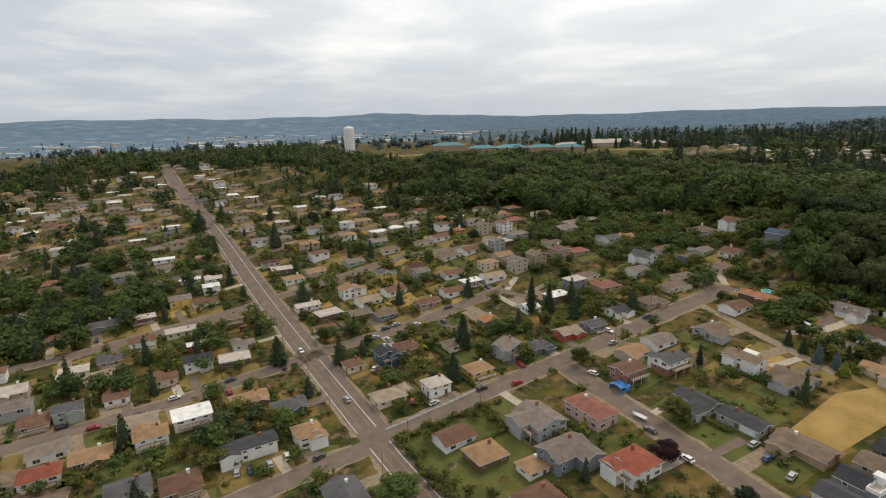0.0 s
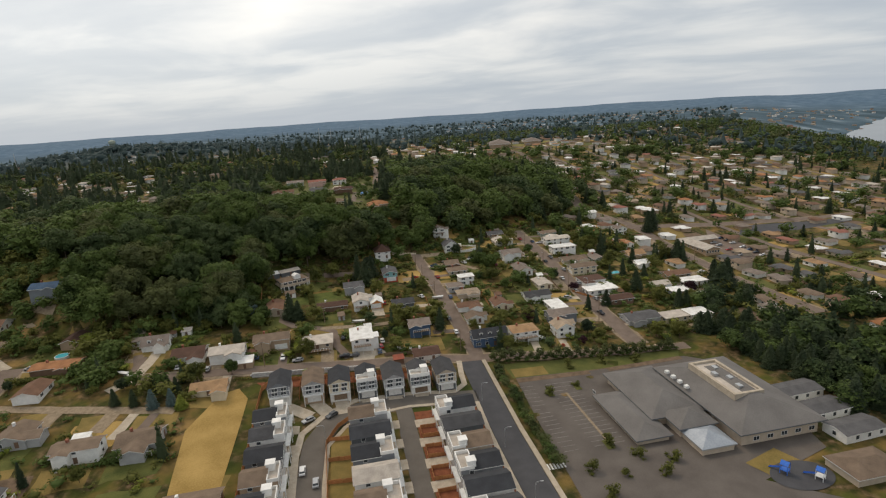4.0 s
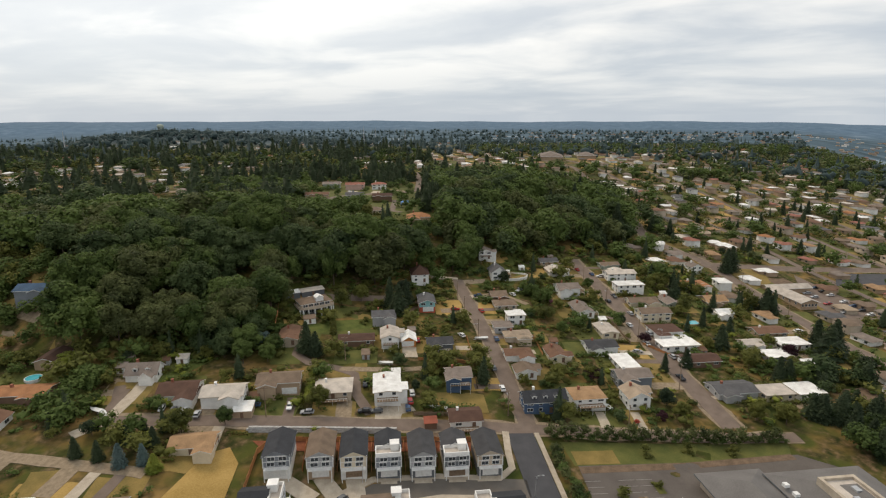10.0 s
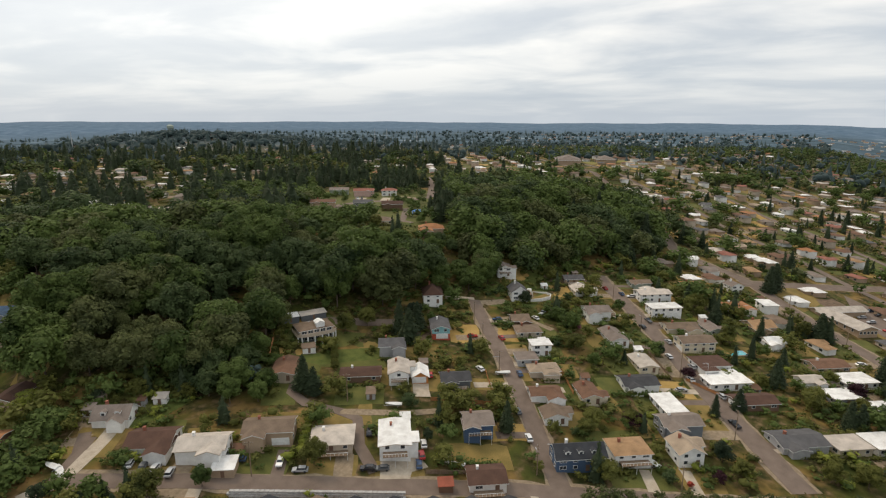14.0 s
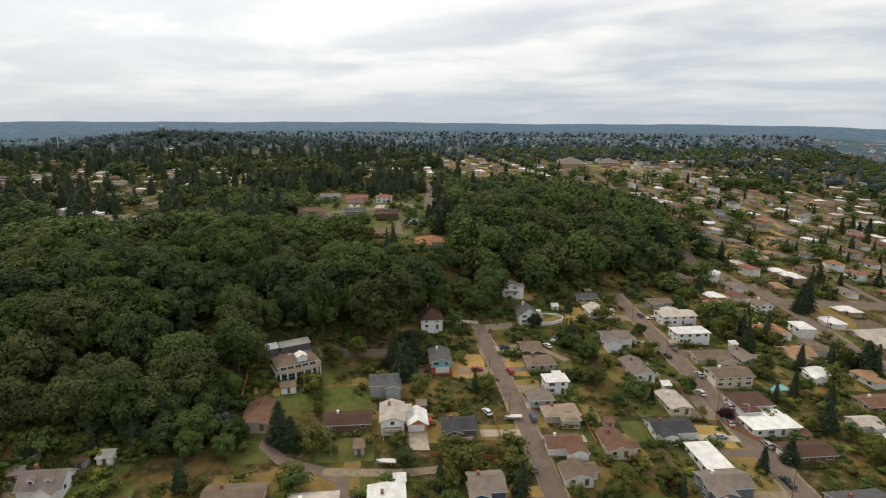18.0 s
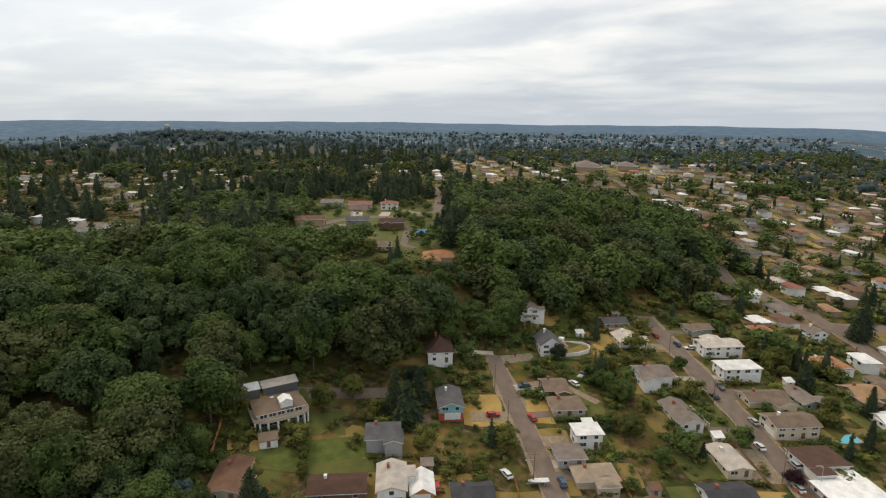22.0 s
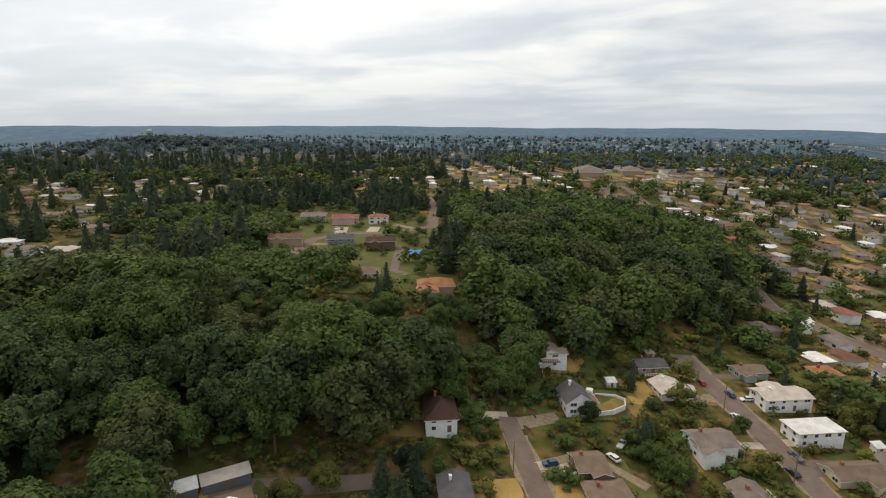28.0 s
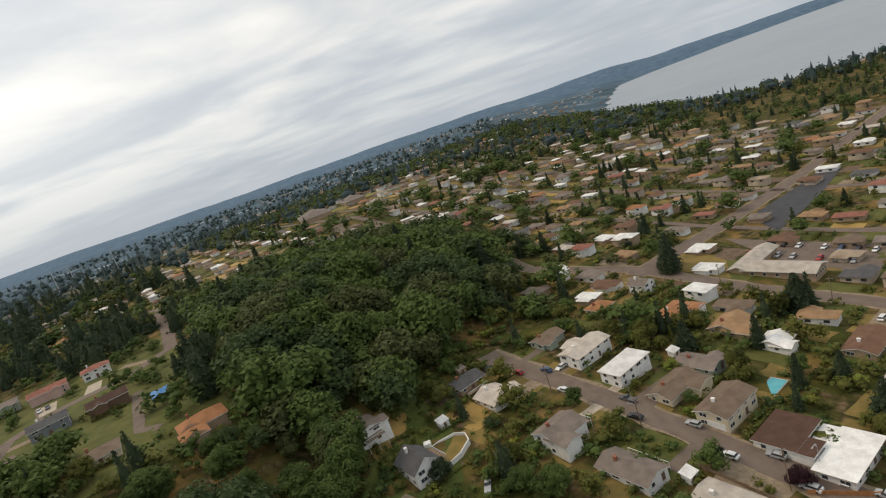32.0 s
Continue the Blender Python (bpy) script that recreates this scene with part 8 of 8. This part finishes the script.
for k in range(3600):
    a_, b_ = rng.uniform(-420, 300), rng.uniform(330, 1000)
    if taken(a_, b_) & 7 or by_field(a_, b_):
        continue
    dense = a_ < -150 or b_ > 790 or a_ > 190
    if dense or rng.random() < 0.6:
        if rng.random() < 0.7:
            gather(belt_a if rng.random() < 0.7 else belt_d, MID, a_, b_, rng.uniform(8, 16) if dense else rng.uniform(4, 9), 1.1, 0.8)
        else:
            gather(belt_b, CONE_FAR, a_, b_, rng.uniform(11, 20) if dense else rng.uniform(6, 11), 1.1, 0.8)
for k in range(1500):
    a_, b_ = rng.uniform(-330, 190), rng.uniform(230, 840)
    thick = noise.noise(Vector((a_ * 0.013, b_ * 0.013, 11.0))) + (0.25 if a_ < -120 or b_ > 700 else 0)
    if taken(a_, b_) & 3 or by_field(a_, b_) or thick < 0.12:
        continue
    if rng.random() < 0.3:
        gather(belt_b, CONE_FAR, a_, b_, rng.uniform(11, 21), rng.uniform(1.3, 1.9), 0.6)
    else:
        gather(belt_e if rng.random() < 0.7 else belt_a, BROAD_FAR if b_ < 480 else MID, a_, b_, rng.uniform(8, 15), rng.uniform(1.0, 1.4), 0.8)
for k in range(420):
    a_, b_ = rng.uniform(-190, -25), rng.uniform(300, 430)
    if not taken(a_, b_) & 3:
        gather(belt_a, BROAD_FAR, a_, b_, rng.uniform(8, 13), 1.2, 0.8)
for k in range(3800):
    a_, b_ = rng.uniform(400, 1250), rng.uniform(-900, -140)
    if taken(a_, b_) & 7 or by_field(a_, b_):
        continue
    if rng.random() < 0.72:
        gather(belt_a if rng.random() < 0.6 else belt_d, MID if a_ < 700 else SPECK, a_, b_, rng.uniform(3.5, 8.5) if a_ < 640 else rng.uniform(5, 12), 1.2, 0.4)
    else:
        gather(belt_b, CONE_FAR, a_, b_, rng.uniform(7, 15), 1.2, 0.6)
SPIKE = [(np.array([[0.13, 0, 0.05], [-0.07, 0.12, 0.05], [-0.07, -0.12, 0.05], [0, 0, 1.0], [0.2, 0.05, 0.02], [-0.15, 0.17, 0.02], [-0.1, -0.2, 0.02], [0, 0, 0.6]]),
          np.array([[0, 1, 3], [1, 2, 3], [2, 0, 3], [4, 5, 7], [5, 6, 7], [6, 4, 7]]))]
BLOB = [broadleaf(1, 10, 0.42, -0.05, 0.15) for _ in range(4)]
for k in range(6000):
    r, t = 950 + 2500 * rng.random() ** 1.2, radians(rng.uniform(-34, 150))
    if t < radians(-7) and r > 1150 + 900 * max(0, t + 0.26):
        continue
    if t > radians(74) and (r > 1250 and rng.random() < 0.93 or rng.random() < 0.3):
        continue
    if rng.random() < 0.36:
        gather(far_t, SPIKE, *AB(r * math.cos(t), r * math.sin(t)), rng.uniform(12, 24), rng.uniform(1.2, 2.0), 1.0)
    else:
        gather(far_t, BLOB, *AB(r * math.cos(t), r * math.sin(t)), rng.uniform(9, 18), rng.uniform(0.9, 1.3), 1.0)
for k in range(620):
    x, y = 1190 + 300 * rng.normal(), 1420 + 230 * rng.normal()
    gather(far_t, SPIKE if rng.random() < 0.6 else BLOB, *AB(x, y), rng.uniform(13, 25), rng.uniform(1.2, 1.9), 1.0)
for k in range(210):
    r, t = rng.uniform(900, 1180), radians(rng.uniform(28, 80))
    gather(belt_b, CONE_FAR, *AB(r * math.cos(t), r * math.sin(t)), rng.uniform(17, 31), rng.uniform(1.1, 1.7), 1.0)
stuff("tree_belt", belt_a, "leaf_maple", "belts of green trees between houses", "trees")
stuff("tree_belt", belt_b, "leaf_conifer", "tall dark conifers over the houses", "trees")
stuff("tree_belt", belt_d, "leaf_alder", "olive trees between distant houses", "trees")
stuff("tree_belt", belt_f, "leaf_yard", "fresh green garden trees on the hilltop", "trees")
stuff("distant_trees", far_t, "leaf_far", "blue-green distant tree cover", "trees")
stuff("tree_belt", belt_e, "leaf_dark", "deep green broad trees between houses", "trees")
stuff("hedge_trees", belt_c, "leaf_alder", "clipped olive hedge trees along a street", "trees")

# ---- cars ----
surface("car_glass", (0.02, 0.025, 0.03), (0.04, 0.045, 0.05), 1, 0.08, spec=0.7)
CARS = {}
for nm, c in dict(white=(0.75, 0.75, 0.74), silver=(0.42, 0.43, 0.44), black=(0.03, 0.03, 0.035), red=(0.40, 0.03, 0.025), blue=(0.05, 0.09, 0.17), grey=(0.13, 0.135, 0.14)).items():
    surface("car_" + nm, tuple(v * 0.93 for v in c), c, 1.0, 0.25, 0.2, spec=0.5)


def car(a, b, turn=0, colour="white", kind="car"):
    """A parked car: body, glazed cabin, lamps and four wheels with rims."""
    x, y = W(a, b)
    m = Matrix.Translation((x, y, gh(x, y) + 0.22)) @ Matrix.Rotation(HEAD + radians(turn), 4, "Z")
    if (colour, kind) in CARS:
        return copy_thing(CARS[colour, kind], m)
    ob = new("car" if kind == "car" else kind)
    ob.matrix_basis = m
    hi = {"car": 1.45, "pickup": 1.75, "van": 2.1}[kind]
    L = {"car": 2.3, "pickup": 2.75, "van": 2.7}[kind]
    s = Shape()
    prof = [(-L, 0.35), (L, 0.35), (L, 0.72), (L * 0.93, 0.84), (L * 0.42, 0.95), (-L * 0.92, 0.97), (-L, 0.8)]
    for sg in (-1, 1):
        s.face([(px, sg * 0.9, pz) for px, pz in prof][:: -sg])
    for i in range(len(prof)):
        p, q_ = prof[i], prof[(i + 1) % len(prof)]
        s.face(((p[0], -0.9, p[1]), (q_[0], -0.9, q_[1]), (q_[0], 0.9, q_[1]), (p[0], 0.9, p[1])))
    s.make("body", "car_" + colour, ob)
    x0, x1 = {"car": (-L * 0.85, L * 0.42), "pickup": (-L * 0.1, L * 0.42), "van": (-L * 0.96, L * 0.55)}[kind]
    s = Shape()
    lo = [(x0, -0.84, 0.95), (x1, -0.84, 0.95), (x1, 0.84, 0.95), (x0, 0.84, 0.95)]
    hi_ = [(x0 + 0.35, -0.66, hi), (x1 - 0.6, -0.66, hi), (x1 - 0.6, 0.66, hi), (x0 + 0.35, 0.66, hi)]
    for i in range(4):
        j = (i + 1) % 4
        s.face((lo[i], lo[j], hi_[j], hi_[i]))
    s.make("cabin_glass", "car_glass", ob)
    Shape().box(x0 + 0.33, -0.68, hi - 0.03, x1 - 0.58, 0.68, hi + 0.03).make("cabin_roof", "car_" + colour, ob)
    wm = None
    for sx in (-L * 0.62, L * 0.62):
        for sy in (-0.8, 0.8):
            if wm is None:
                w_ = Shape().tube(0, 0, -0.12, 0.12, 0.33, 0.33, 10)
                w_.f.append(tuple(range(9, -1, -1))), w_.s.append(0)
                wo = w_.make("wheel", "rubber", ob)
                wm = wo.data
            else:
                wo = new("wheel", wm)
                wo.parent = ob
            wo.location, wo.rotation_euler = (sx, sy, 0.33), (math.pi / 2, 0, 0)
    tagged(ob, f"parked {colour} {'car' if kind == 'car' else kind} standing on the asphalt", "car" if kind == "car" else kind, "parked cars")
    CARS[colour, kind] = ob
    return ob


COL = ["white", "silver", "black", "grey", "blue", "red", "white", "silver"]
for i, (a_, b_, t_) in enumerate(((318, -97.6, 0), (331, -104, 0), (345, -97.8, 3), (352, -104, 0), (386, -104.3, 0), (394, -98, 0), (300, -97.8, 0), (288, -104, 2), (372, -97.5, 0), (310, -104, 0), (270, -98, 0),
                                  (276, -21, 3), (300, -27.2, 0), (330, -26, 10), (262, -21.5, 0), (345, -32, 60), (352, -47, 20), (358, -52, -40), (247, 30, 85), (247, 26, 90), (249, 15, 0), (253, 14, 5), (258, 13, 0))):
    car(a_, b_, t_, COL[i % 8], "pickup" if i % 7 == 3 else "car")
for i, (a_, b_, t_) in enumerate(((249, 96, 5), (248, 92, 0), (247, 88.5, -5), (245, 84, 0), (250, 67, 90), (246, 49, 88), (263, 30, 0), (298, 8, 0), (303, -12, 20), (207, 36, 130), (178, 45, 0), (172, 41, 0), (160, 45.2, 0),
                                  (205, 44, 120), (112, 165, 0), (125, 159.5, 0), (152, 146, 95), (140, 108, 92), (137, 92, 88), (158, 84, 0), (155, 78, 0), (153, 70, 10), (258, 150, 90), (210, 144, 20))):
    car(a_, b_, t_, COL[(i * 3) % 8], "car")
for i, (a_, b_, t_) in enumerate(((65.5, 190, 90), (62.5, 240, -90), (30, 233.5, 4), (8, 232, 4), (-20, 224, 4), (-30, 231, 4), (96, 231.5, 0), (104, 237, 0), (110, 237.4, 0), (118, 231, 0), (140, 237, 0), (84, 205, 40), (46, 281, 0), (52, 230, 80), (20, 168, 80),
                                  (24, 167, 85), (30, 167, 90), (36, 168, 85), (45, 162, 20), (92, 168, 10), (86, 174, 60), (-5, 225, 10), (176, 158, 0), (205, 164.5, 0), (60, 118, 90))):
    car(a_, b_, t_, COL[(i * 5 + 1) % 8], "van" if i == 12 else "car")
for k in range(14):
    car(334 + k * 3.1 + (4 if k > 6 else 0), -232 if k % 2 else -245, 90, COL[k % 8])

# cars on the drives and small sheds behind the houses
n_ = 0
for i, (path, width) in enumerate(DRIVES):
    (a0, b0), (a1, b1) = path[0], path[-1]
    if len(path) == 2 and i % 5 == 2 and (a0 > 238 or b0 > 150) and n_ < 26 and math.hypot(a1 - a0, b1 - b0) > 7:
        n_ += 1
        car((a0 * 0.55 + a1 * 0.45), (b0 * 0.55 + b1 * 0.45), math.degrees(math.atan2(b1 - b0, a1 - a0)), COL[(i * 3) % 8])
n_ = 0
for i, (a_, b_, p_, q_) in enumerate(list(RECTS)):
    if i % 4 == 1 and 238 < a_ < 420 and -190 < b_ < 130 and n_ < 16:
        p2, q2 = a_ + p_ + 4.5, b_ + (-1) ** i * (q_ - 1)
        if not taken(p2, q2) & 5:
            n_ += 1
            shed(p2, q2, 2.6, 3.2, 2.1, ("grey", "white", "brown")[n_ % 3], ("tan", "white", "grey")[n_ % 3], label="small weathered garden shed behind a house")
